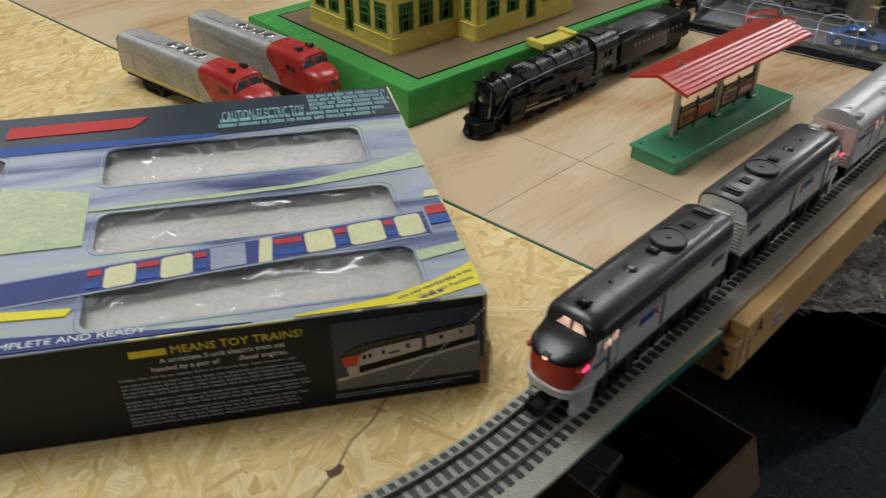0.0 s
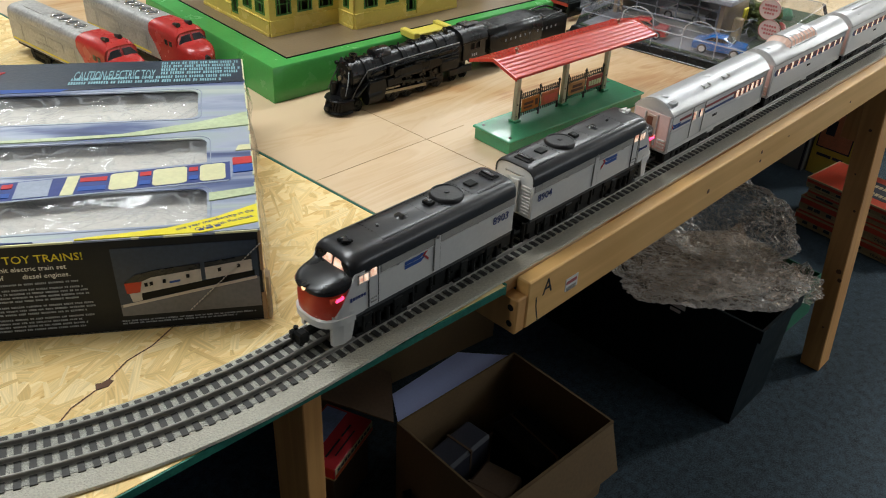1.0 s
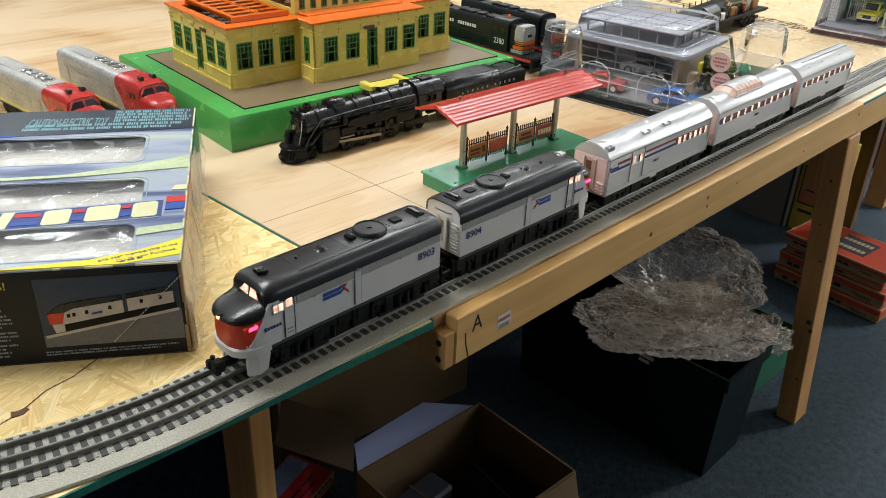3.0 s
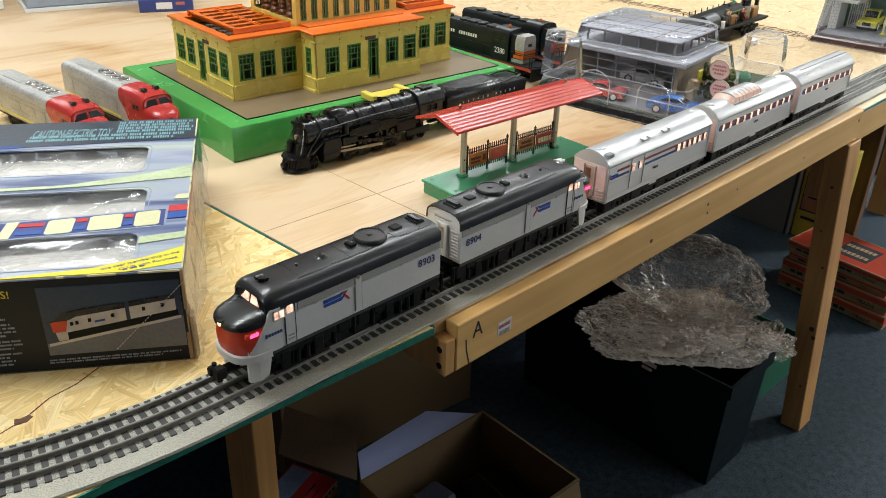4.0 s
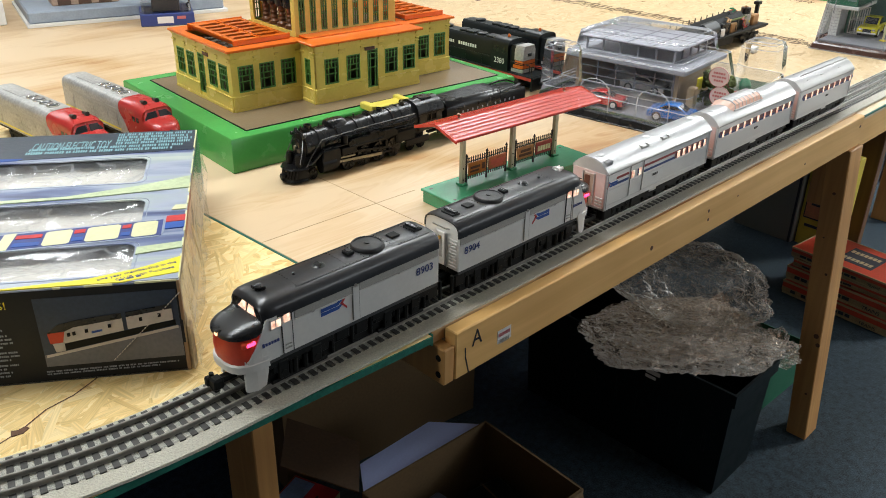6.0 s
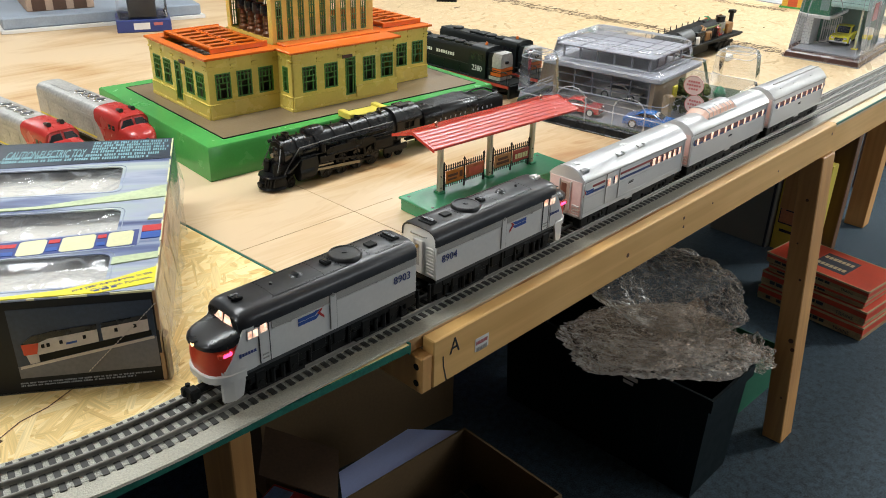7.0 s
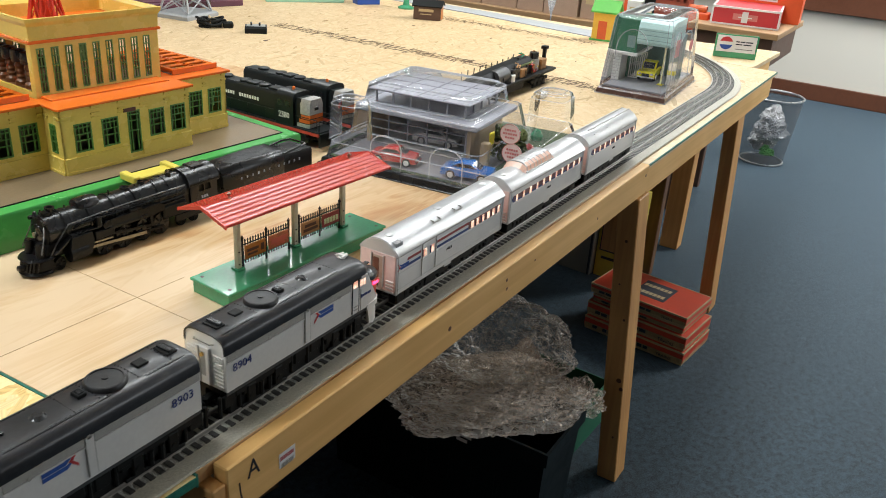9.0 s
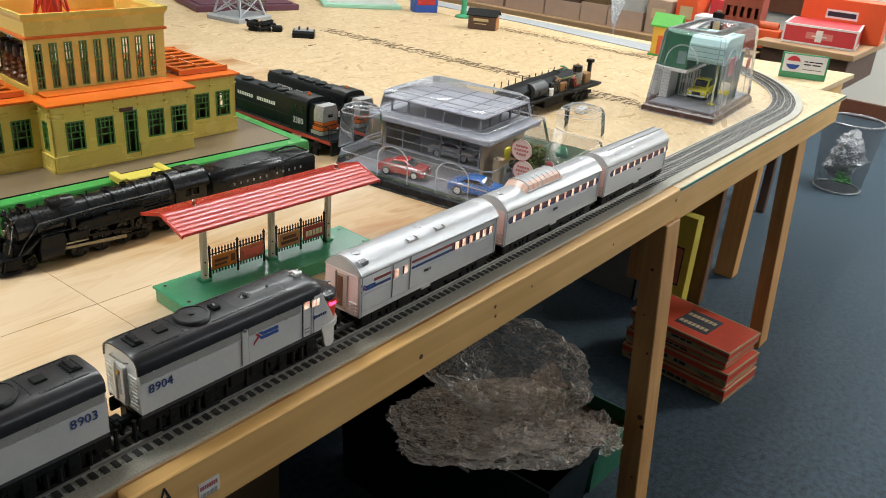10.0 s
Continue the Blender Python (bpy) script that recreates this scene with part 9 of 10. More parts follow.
def tote():
    o = thing("storage_tote", "dark navy plastic storage tote on the floor", "tote", (0.785, -0.022, 0))
    w, d, h = 0.190, 0.545, 0.275
    rings = [[(g, g, z), (w - g, g, z), (w - g, d - g, z), (g, d - g, z)] for g, z in ((0.016, 0.0), (0.008, h - 0.03), (0.0, h - 0.03), (0.0, h), (0.006, h), (0.012, h - 0.03), (0.020, 0.006))]
    part("body", loft(rings), NAVY_PLASTIC, o)
    for k in range(9):
        part("rib", box(-0.002 + 0.012, 0.016, 0.05 + 0.055 * k, 0.058 + 0.055 * k, 0.10, h - 0.032, 0.001), NAVY_PLASTIC, o)
    bars([(0.338, 0.373, 0.232, 0.010), (0.338, 0.364, 0.219, 0.008)], STICKER, o, pose(0.0065, 0.545, 0, 0, 0, -90) @ pose(0, 0, 0, 90, 0, 0), "print_bar")


def folded(radii, seed, rough, sub=6):
    """A heap of crinkled film: soft lobes, sharp folds at three sizes, and a flat hem."""
    bm = bmesh.new()
    bmesh.ops.create_icosphere(bm, subdivisions=sub, radius=1.0)
    off = Vector((seed * 3.7, seed * 1.3, seed * 2.1))
    for v in bm.verts:
        p = v.co.copy()
        q = p + 0.30 * noise.noise_vector(p * 2.3 + off)
        d = 0.9 * noise.noise(p * 1.6 + off)
        for f, w in ((3.0, 0.50), (6.5, 0.32), (14.0, 0.19), (29.0, 0.085)):
            d += w * (0.28 - abs(noise.noise(q * f + off)) * (1.3 if f < 20 else 1.0))
        k = 1 + rough * d
        v.co = Vector((p.x * radii[0] * k, p.y * radii[1] * k, p.z * radii[2] * k * (1.0 if p.z > 0 else 0.62)))
    return bm


def wrap_heap():
    o = thing("bubble_wrap", "crumpled clear bubble wrap heaped on the storage tote", "bubble wrap")
    for k, (c, r, rough, tilt, turn) in enumerate((((0.935, 0.188, 0.372), (0.180, 0.126, 0.100), 0.21, 11, -43), ((0.855, 0.150, 0.300), (0.206, 0.130, 0.052), 0.25, 2, -43),
                                                   ((0.860, 0.165, 0.312), (0.170, 0.104, 0.046), 0.30, 4, -30), ((1.012, 0.010, 0.262), (0.056, 0.050, 0.034), 0.75, 0, -20))):
        bm = folded(r, k + 1, rough, 6 if k < 3 else 5)
        bm.transform(pose(*c, 0, tilt, turn))
        q = part("sheet", bm, WRAP, o, smooth=True)
        q.visible_shadow = k < 1


tote()
wrap_heap()


def green_carton():
    o = thing("green_carton", "open green carton with a white label beside the tote", "box", (1.150, 0.055, 0), -2)
    part("body", open_box(0.185, 0.20, 0.125, 0.003), GREEN_CARD, o)
    part("lining", box(0.006, 0.179, 0.006, 0.194, 0.004, 0.090, 0.002), DARK_SHADED_KRAFT, o)
    part("label", box(-0.0008, 0, 0.012, 0.058, 0.030, 0.095), BLUE_LIT_CARD, o, "white printed label")
    bars([(0.006, 0.020, 0.070, 0.020), (0.024, 0.040, 0.060, 0.024)], DARK_PRINT, o, pose(-0.0010, 0.058, 0, 0, 0, -90) @ pose(0, 0, 0, 90, 0, 0), "print_bar")
    part("inner_flap", flap((0.012, 0.19, 0.12), (0.16, 0, 0), (0.0, 0.05, 0.05), 0.003), DARK_SHADED_KRAFT, o)


green_carton()


def carton():
    o = thing("cardboard_box", "open brown cardboard box full of dark clutter on the floor", "cardboard box", (0.120, 0.095, 0), -3)
    part("body", open_box(0.31, 0.255, 0.20), SHADED_KRAFT, o)
    part("flap", prism([(0.005, 0.257), (0.30, 0.258), (0.225, 0.332), (0.045, 0.322)], "z", 0.192, 0.1945), BLUE_LIT_CARD, o, "white-lined flap leaning outwards, tinted for bluish light")
    part("flap", flap((-0.0036, 0.260, 0.197), (0.0797, 0.1043, 0.004), (-0.0864, 0.1206, 0.03), 0.003), DARK_SHADED_KRAFT, o, "brown flap standing open")
    part("flap", flap((0.312, 0.01, 0.199), (0.0, 0.235, 0), (0.03, 0.0, -0.10)), SHADED_KRAFT, o)
    part("flap", flap((0.005, -0.002, 0.199), (0.30, 0.0, 0), (0.0, -0.03, -0.10)), SHADED_KRAFT, o)


carton()
for k, (x, y, w, d, h, rz, m) in enumerate(((0.15, 0.13, 0.13, 0.08, 0.10, 12, DARK_SHADED_KRAFT), (0.30, 0.14, 0.09, 0.14, 0.12, -9, BLACK_MATT), (0.17, 0.245, 0.12, 0.06, 0.13, 3, DARK_PRINT))):
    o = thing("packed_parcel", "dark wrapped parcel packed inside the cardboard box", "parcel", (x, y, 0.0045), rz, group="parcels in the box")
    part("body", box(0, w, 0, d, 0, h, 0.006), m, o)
    part("string", box(w * 0.48, w * 0.52, -0.0006, d + 0.0006, 0.0, h + 0.0008), DARK_SHADED_KRAFT, o)
o = thing("tall_carton", "tall brown cardboard box with open flaps behind the white flap", "cardboard box", (0.15, 0.62, 0), -8)
part("body", open_box(0.50, 0.28, 0.36), SHADED_KRAFT, o)
part("flap", flap((0.0, 0.0, 0.359), (0.49, 0.0, 0), (0.0, -0.06, 0.11)), SHADED_KRAFT, o)
part("flap", flap((0.0, 0.0, 0.359), (0.0, 0.27, 0), (-0.10, 0.0, 0.09)), DARK_SHADED_KRAFT, o)


LID_SHEEN = mat("pale_blue_sheen", (0.25, 0.36, 0.62), 0.3, var=0.3, scale=40)


def red_carton():
    o = thing("dark_carton", "dark cardboard carton under the red train box", "box", (0.010, 0.380, 0), 20)
    part("body", box(0.004, 0.132, 0.004, 0.092, 0, 0.1195, 0.002), DARK_SHADED_KRAFT, o)
    o = thing("red_train_box", "flat red train box with painted bluish sheen and striped side", "box", (0.007, 0.375, 0.12), 20)
    part("tray", box(0.001, 0.139, 0.001, 0.099, 0, 0.016), CREAM_PRINT, o)
    lid = part("lid", box(0, 0.14, 0, 0.10, 0.004, 0.030, 0.0015), BOX_RED, o, "glossy red lid")
    # pale blue panel takes the place of the glossy lid's bluish reflection
    part("picture", box(0.006, 0.134, 0.052, 0.096, 0.030, 0.0305), LID_SHEEN, lid, "bluish sheen painted on the lid")
    bars([(0.02, 0.07, 0.030, 0.004), (0.076, 0.110, 0.030, 0.004), (0.03, 0.10, 0.016, 0.003)], DARK_PRINT, lid, pose(0, 0, 0.0301), "print_bar")
    part("side_panel", box(0.002, 0.138, -0.0008, 0, 0.004, 0.029), CREAM_PRINT, lid, "cream printed side")
    part("stripe", box(0.002, 0.138, -0.0016, -0.0008, 0.006, 0.014), ORANGE_BOX, lid)
    bars([(0.010 + 0.012 * k, 0.019 + 0.012 * k, 0.021, 0.007) for k in range(10)], DARK_PRINT, lid, pose(0, -0.0009, 0, 90, 0, 0), "print_bar")


red_carton()
o = thing("plastic_tray", "shallow dark plastic tray on the floor", "tray", (0.075, 0.20, 0), -20)
part("tray", open_box(0.07, 0.12, 0.06, 0.003), BLACK_MATT, o)
o = thing("blue_cloth", "dark blue cloth hanging below the table", "cloth")
rings = []
for i in range(61):
    x = -0.55 + 1.75 * i / 60
    y = 1.02 + 0.016 * math.sin(i * 0.9) + 0.010 * math.sin(i * 2.3)
    rings.append([(x, y, 0.02), (x, y + 0.01 * math.sin(i * 1.7), 0.38), (x, 1.02, T - SH - 0.001), (x, 1.024, T - SH - 0.001), (x, y + 0.004 + 0.01 * math.sin(i * 1.7), 0.38), (x, y + 0.004, 0.02)])
part("cloth", loft(rings), NAVY_CLOTH, o, smooth=True)


def wastebasket():
    o = thing("wastebasket", "grey wire mesh wastebasket with crumpled bags inside", "wastebasket", (4.0, 0.25, 0))
    n = 28
    rings = [[(r * math.cos(2 * math.pi * i / n), r * math.sin(2 * math.pi * i / n), z) for i in range(n)] for r, z in ((0.0, 0.004), (0.108, 0.004), (0.140, 0.345))]
    part("mesh", loft(rings, False), WIRE_MESH, o, "see-through wire mesh", smooth=True)
    for r, z, q in ((0.108, 0.006, 0.005), (0.140, 0.345, 0.0055)):
        pts = [(r * math.cos(2 * math.pi * i / n), r * math.sin(2 * math.pi * i / n), z) for i in range(n + 1)]
        part("rim", tube(pts, q, 8), STEEL_RIM, o, smooth=True)


wastebasket()
for k, (c, r, m) in enumerate((((4.02, 0.26, 0.12), (0.072, 0.075, 0.085), WHITE_BAG), ((3.965, 0.22, 0.17), (0.066, 0.070, 0.060), BAG), ((4.03, 0.24, 0.225), (0.058, 0.055, 0.055), WHITE_BAG), ((3.93, 0.22, 0.07), (0.028, 0.03, 0.03), ROOF_GREEN))):
    o = thing("crumpled_bag", "crumpled white plastic bag in the wastebasket" if m is not ROOF_GREEN else "crumpled green wrapper in the wastebasket", "bag", group="rubbish in the basket")
    bm = folded(r, 20 + k, 0.55, 5)
    bm.transform(Matrix.Translation(c))
    part("bag", bm, m, o, smooth=True)

# ---------------- far end of the table ----------------
def lattice_tower():
    o = thing("lattice_tower", "grey metal lattice tower on a square base", "toy tower", (1.545, 1.775, T - 0.001), 8)
    part("base", loft([[(x, y, z) for x, y in ((g, g), (0.165 - g, g), (0.165 - g, 0.15 - g), (g, 0.15 - g))] for g, z in ((0, 0), (0.0, 0.012), (0.006, 0.018))]), LATTICE_GREY, o)
    cx, cy = 0.0825, 0.075
    lv = [(0.062, 0.018), (0.048, 0.075), (0.037, 0.125), (0.028, 0.17), (0.020, 0.21)]
    for sx, sy in ((1, 1), (1, -1), (-1, -1), (-1, 1)):
        part("leg", tube([(cx + sx * r, cy + sy * r, z) for r, z in lv], 0.0042, 4), LATTICE_GREY, o)
    cs = ((1, 1), (1, -1), (-1, -1), (-1, 1))
    for k in range(4):
        (a, b) = cs[k], cs[(k + 1) % 4]
        for (r0, z0), (r1, z1) in zip(lv, lv[1:]):
            part("brace", tube([(cx + a[0] * r0, cy + a[1] * r0, z0), (cx + b[0] * r1, cy + b[1] * r1, z1)], 0.0026, 4), LATTICE_GREY, o)
            part("brace", tube([(cx + b[0] * r0, cy + b[1] * r0, z0), (cx + a[0] * r1, cy + a[1] * r1, z1)], 0.0026, 4), LATTICE_GREY, o)
            part("ring", tube([(cx + a[0] * r1, cy + a[1] * r1, z1), (cx + b[0] * r1, cy + b[1] * r1, z1)], 0.0026, 4), LATTICE_GREY, o)


lattice_tower()
o = thing("cable_bundle", "black power cable coiled and tied on the table", "cable", (1.535, 1.655, T - 0.001), -40)
rnd = random.Random(14)
for k in range(9):
    a, b, ph = rnd.uniform(0.026, 0.046), rnd.uniform(0.012, 0.022), rnd.uniform(0, 6)
    cx, cy, zz = rnd.uniform(-0.008, 0.008), rnd.uniform(-0.008, 0.008), 0.005 + 0.0030 * k
    pts = [(cx + a * math.cos(2 * math.pi * i / 16), cy + b * math.sin(2 * math.pi * i / 16), max(0.0042, zz + 0.006 * math.sin(2 * math.pi * i / 16 * 2 + ph))) for i in range(17)]
    part("loop", tube(pts, 0.0040, 6), BLACK_MATT, o, smooth=True)
part("plug", box(0.040, 0.075, -0.020, 0.008, 0.0, 0.020, 0.004), BLACK_MATT, o)
part("tie", box(-0.004, 0.004, -0.024, 0.026, 0.0, 0.036, 0.003), TAN_EDGE, o)
o = thing("train_controller", "black train controller with silver levers", "controller", (1.590, 1.500, T - 0.001), -48)
part("body", loft([[(-0.035, y0, z), (0.035, y0, z), (0.035, y1, z), (-0.035, y1, z)] for z, y0, y1 in ((0, -0.028, 0.028), (0.016, -0.026, 0.028), (0.022, -0.020, 0.026))]), BLACK_MATT, o)
part("plate", box(-0.030, 0.030, -0.016, 0.022, 0.0215, 0.0228), LATTICE_GREY, o)
for x in (-0.015, 0.012):
    part("lever", box(x - 0.003, x + 0.003, -0.006, 0.012, 0.0225, 0.032, 0.001), BLACK_GLOSS, o)
o = thing("toy_shed", "small brown toy shed with a gabled roof", "toy shed", (2.292, 1.225, T - 0.001), -66)
o.scale = (1, 1, 0.72)
part("body", box(-0.105, 0, 0, 0.07, 0, 0.072, 0.001), SHED_BROWN, o)
part("roof", prism([(-0.006, 0.068), (0.035, 0.096), (0.076, 0.068), (0.076, 0.073), (0.035, 0.101), (-0.006, 0.073)], "x", -0.112, 0.006), BLACK_MATT, o, "dark roof")
bars([(-0.085, -0.028, 0.050, 0.014), (-0.080, -0.035, 0.030, 0.004)], CREAM_PRINT, o, pose(0, -0.0004, 0, 90, 0, 0), "print_bar")
part("end_wall", box(0, 0.0008, 0.008, 0.062, 0.004, 0.066), ORANGE_SIGN, o)
o = thing("toy_lamp_post", "green toy lamp post on a round foot", "toy lamp", (2.44, 1.486, T - 0.001))
part("foot", turned([(0.034, 0), (0.034, 0.006), (0.014, 0.014), (0.011, 0.03), (0.009, 0.20), (0, 0.20)], 18), GREEN_PLAT, o, smooth=True)
o = thing("toy_carton", "small blue and red toy box standing on the table", "box", (2.34, 1.66, T - 0.001), -30)
part("body", box(0, 0.10, 0, 0.055, 0, 0.13, 0.001), BLUE_M, o)
part("picture", box(0.012, 0.088, -0.0008, 0, 0.03, 0.11), RED_F, o, "red picture panel")
part("side", box(0.1, 0.1008, 0.006, 0.049, 0.01, 0.12), BOX_YELLOW, o, "yellow side panel")
o = thing("maroon_base", "flat maroon wooden model base on the table", "model base", (1.56, 2.03, T - 0.001), -18)
part("base", box(0, 0.40, 0, 0.26, 0, 0.022, 0.002), MAROON, o)
part("deck", box(0.02, 0.38, 0.02, 0.24, 0.022, 0.026, 0.001), MAROON, o)
o = thing("mint_base", "mint green model base with a white bench", "model base", (2.08, 1.92, T - 0.001), -38)
part("base", box(0, 0.32, 0, 0.22, 0, 0.016, 0.002), MINT, o)
part("fence", box(0.02, 0.30, 0.02, 0.03, 0.016, 0.06, 0.001), WHITE_TRIM, o)
o = thing("toy_table", "tiny brown toy table on thin legs", "toy table", (1.76, 1.95, T - 0.001), -20)
part("top", box(-0.04, 0.04, -0.02, 0.02, 0.038, 0.043, 0.001), SHED_BROWN, o)
for x in (-0.034, 0.034):
    for y in (-0.015, 0.015):
        part("leg", tube([(x * 1.1, y, 0), (x, y, 0.039)], 0.0022, 5), SHED_BROWN, o)
# back of the plywood
o = thing("model_on_slab", "tan model house on a slate grey slab with white base", "toy building", (0.262, 1.975, T + 0.0016), -14)
part("base", box(0, 0.56, -0.10, 0.30, 0, 0.010, 0.001), WHITE_TRIM, o, "white base")
part("slab", box(0.006, 0.55, -0.094, 0.29, 0.010, 0.042, 0.004), SLATE, o, "slate grey slab")
part("house_wall", box(0.08, 0.26, -0.03, 0.20, 0.042, 0.16, 0.002), PALE_MAUVE, o)
for k in range(3):
    part("door", box(0.095 + 0.055 * k, 0.13 + 0.055 * k, -0.0315, -0.03, 0.044, 0.11), SHED_BROWN, o)
o = thing("tower_case", "dark model tower in a clear case on a navy base", "display case", (0.500, 1.745, T + 0.0016), -25)
part("base", box(0, 0.145, -0.05, 0.10, 0, 0.034, 0.002), BLUE_CASE, o, "navy plastic base")
part("label", box(0.045, 0.088, -0.0508, -0.05, 0.008, 0.026), STICKER, o)
part("label", box(0.098, 0.122, -0.0508, -0.05, 0.018, 0.026), RED_PRINT, o)
part("tower", box(0.035, 0.11, -0.02, 0.06, 0.034, 0.17, 0.002), DARK_PRINT, o)
part("cover", box(0.006, 0.139, -0.044, 0.094, 0.034, 0.20, 0.006), CLEAR, o, "clear plastic cover")
o = thing("white_carton", "plain white carton standing on the table", "box", (0.115, 1.97, T + 0.0016), -4)
part("body", box(-0.14, 0.10, 0, 0.16, 0, 0.20, 0.002), WHITE_TRIM, o)

# ---------------- second table and the bench behind it ----------------
tb2 = thing("second_table", "second strand board table against the first", "table")
part("top", prism([(2.424, 0.083), (2.812, 0.075), (2.69, 0.62), (2.72, 2.44), (2.424, 2.44)], "z", T - 0.016, T - 0.001), OSB_PALE, tb2, "strand board top")
part("rim", box(2.43, 2.80, 0.10, 0.118, T - 0.080, T - 0.0165), PINE, tb2)
for x, y in ((2.550, 0.240), (2.550, 2.2), (2.66, 2.2)):
    part("leg", box(x, x + 0.06, y, y + 0.07, 0, T - 0.0805, 0.002), PINE_UP, tb2)
o = thing("felt_strip", "grey felt strip lying on the second table", "cloth")
part("felt", prism([(2.475, 0.62), (2.555, 1.24), (2.60, 2.40), (2.70, 2.40), (2.655, 1.24), (2.605, 0.62)], "z", T - 0.001, T + 0.002), FELT, o)


def table_sign():
    o = thing("table_sign", "small white sign with a round badge in a green frame", "sign", (2.510, 0.240, T - 0.001), -69)
    part("frame", box(0, 0.142, 0, 0.012, 0, 0.079, 0.001), GREEN_PLAT, o, "green frame")
    part("panel", box(0.006, 0.136, -0.0010, 0, 0.020, 0.075), WHITE_TRIM, o, "white panel")
    n = 24
    bd = part("badge", cyl((0.036, -0.0016, 0.049), (0.036, -0.0010, 0.049), 0.0225, n=n), WHITE_TRIM, o, "round red, white and blue badge")
    for a0, a1, m in ((15, 165, BOX_RED), (195, 345, BLUE_M)):
        pts = [(0.036 + 0.0215 * math.cos(radians(a0 + (a1 - a0) * i / 12)), 0.049 + 0.0215 * math.sin(radians(a0 + (a1 - a0) * i / 12))) for i in range(13)]
        part("badge_half", prism(pts, "y", -0.0021, -0.0016), m, bd)
    bars([(0.068, 0.080, 0.056, 0.004), (0.083, 0.098, 0.056, 0.004), (0.101, 0.124, 0.056, 0.004), (0.068, 0.090, 0.047, 0.004), (0.094, 0.120, 0.047, 0.004), (0.068, 0.126, 0.031, 0.002)], DARK_PRINT, o, pose(0, -0.0010, 0, 90, 0, 0), "print_bar")


table_sign()
o = thing("toy_cottage", "little yellow toy cottage with a bright green roof", "toy building", (2.435, 0.665, T - 0.001), -80)
part("base", box(-0.006, 0.086, -0.004, 0.08, 0, 0.006), GREEN_BASE, o)
part("wall", box(0, 0.08, 0, 0.075, 0.006, 0.100, 0.001), HOUSE_YELLOW, o)
part("roof", prism([(-0.008, 0.098), (0.036, 0.134), (0.083, 0.098), (0.083, 0.104), (0.036, 0.141), (-0.008, 0.104)], "x", -0.010, 0.090), ROOF_GREEN, o, "bright green gabled roof")
part("door", box(-0.0008, 0, 0.02, 0.05, 0.006, 0.075), ORANGE_BOX, o)
part("door", box(0.020, 0.052, -0.0008, 0, 0.006, 0.070), ORANGE_BOX, o)

bench = thing("work_bench", "long tan work bench with dark underside", "bench")
part("top", box(2.905, 3.50, 0.46, 2.9, 0.712, 0.745, 0.002), PINE_TAN, bench, "tan board top")
part("front", box(2.95, 2.97, 0.46, 2.9, 0.60, 0.712), BLACK_MATT, bench, "dark recess")
for x, y in ((3.40, 0.5), (3.40, 2.8), (2.96, 2.8)):
    part("leg", box(x, x + 0.05, y, y + 0.05, 0, 0.712, 0.002), SHED_BROWN, bench)
cab = thing("low_stand", "low dark stand with a tan board top", "stand")
part("body", box(2.93, 3.38, 0.13, 0.44, 0.67, 0.781, 0.002), SHED_BROWN, cab)
for x in (2.95, 3.33):
    part("leg", box(x, x + 0.035, 0.39, 0.425, 0, 0.67, 0.002), SHED_BROWN, cab)
part("top", box(2.90, 3.40, 0.11, 0.455, 0.781, 0.804, 0.002), PINE_TAN, cab, "tan board top")


def printed_box(name, label, x, y, z, w, d, h, rz, m, trim, plate=True):
    """Long side, w, along local x, facing the room."""
    o = thing(name, label, "box", (x, y, z), rz)
    part("body", box(0, w, 0, d, 0, h, 0.001), m, o)
    e = 0.006
    if trim:
        for q in ((0, w, -0.001, e, h - e, h + 0.001), (0, w, -0.001, e, -0.0, e), (-0.001, e, -0.001, d, h - e, h + 0.001), (w - e, w + 0.001, -0.001, d, h - e, h + 0.001), (-0.001, e, -0.0012, e, e, h - e), (w - e, w + 0.001, -0.0012, e, e, h - e), (w - e, w + 0.001, -0.001, d, 0, e)):
            part("trim", box(*q), WHITE_TRIM, o)
        bars([(w * 0.32, w * 0.68, h * 0.5, h * 0.34)], PALE_PRINT, o, pose(0, -0.0006, 0, 90, 0, 0), "print_bar")
        bars([(w * 0.45, w * 0.54, h * 0.5, h * 0.6), (w * 0.40, w * 0.60, h * 0.48, h * 0.06)], WHITE_TRIM, o, pose(0, -0.0010, 0, 90, 0, 0), "print_bar")
    elif plate:
        part("name_plate", box(w * 0.30, w * 0.68, -0.0010, 0, h * 0.52, h * 0.74), WHITE_TRIM, o, "white plate with a dark bar")
        part("name_bar", box(w * 0.32, w * 0.66, -0.0016, -0.0010, h * 0.57, h * 0.69), DARK_PRINT, o)
    return o


PALE_PRINT = mat("pale_red_print", (0.62, 0.20, 0.18), 0.5)
printed_box("red_white_box", "crimson box with white edges on the cabinet top", 2.955, 0.385, 0.805, 0.255, 0.23, 0.068, -81, BOX_RED, True)
printed_box("orange_carton", "bright orange box with a white name plate", 3.19, 0.40, 0.805, 0.30, 0.13, 0.150, -84, BOX_ORANGE, False)
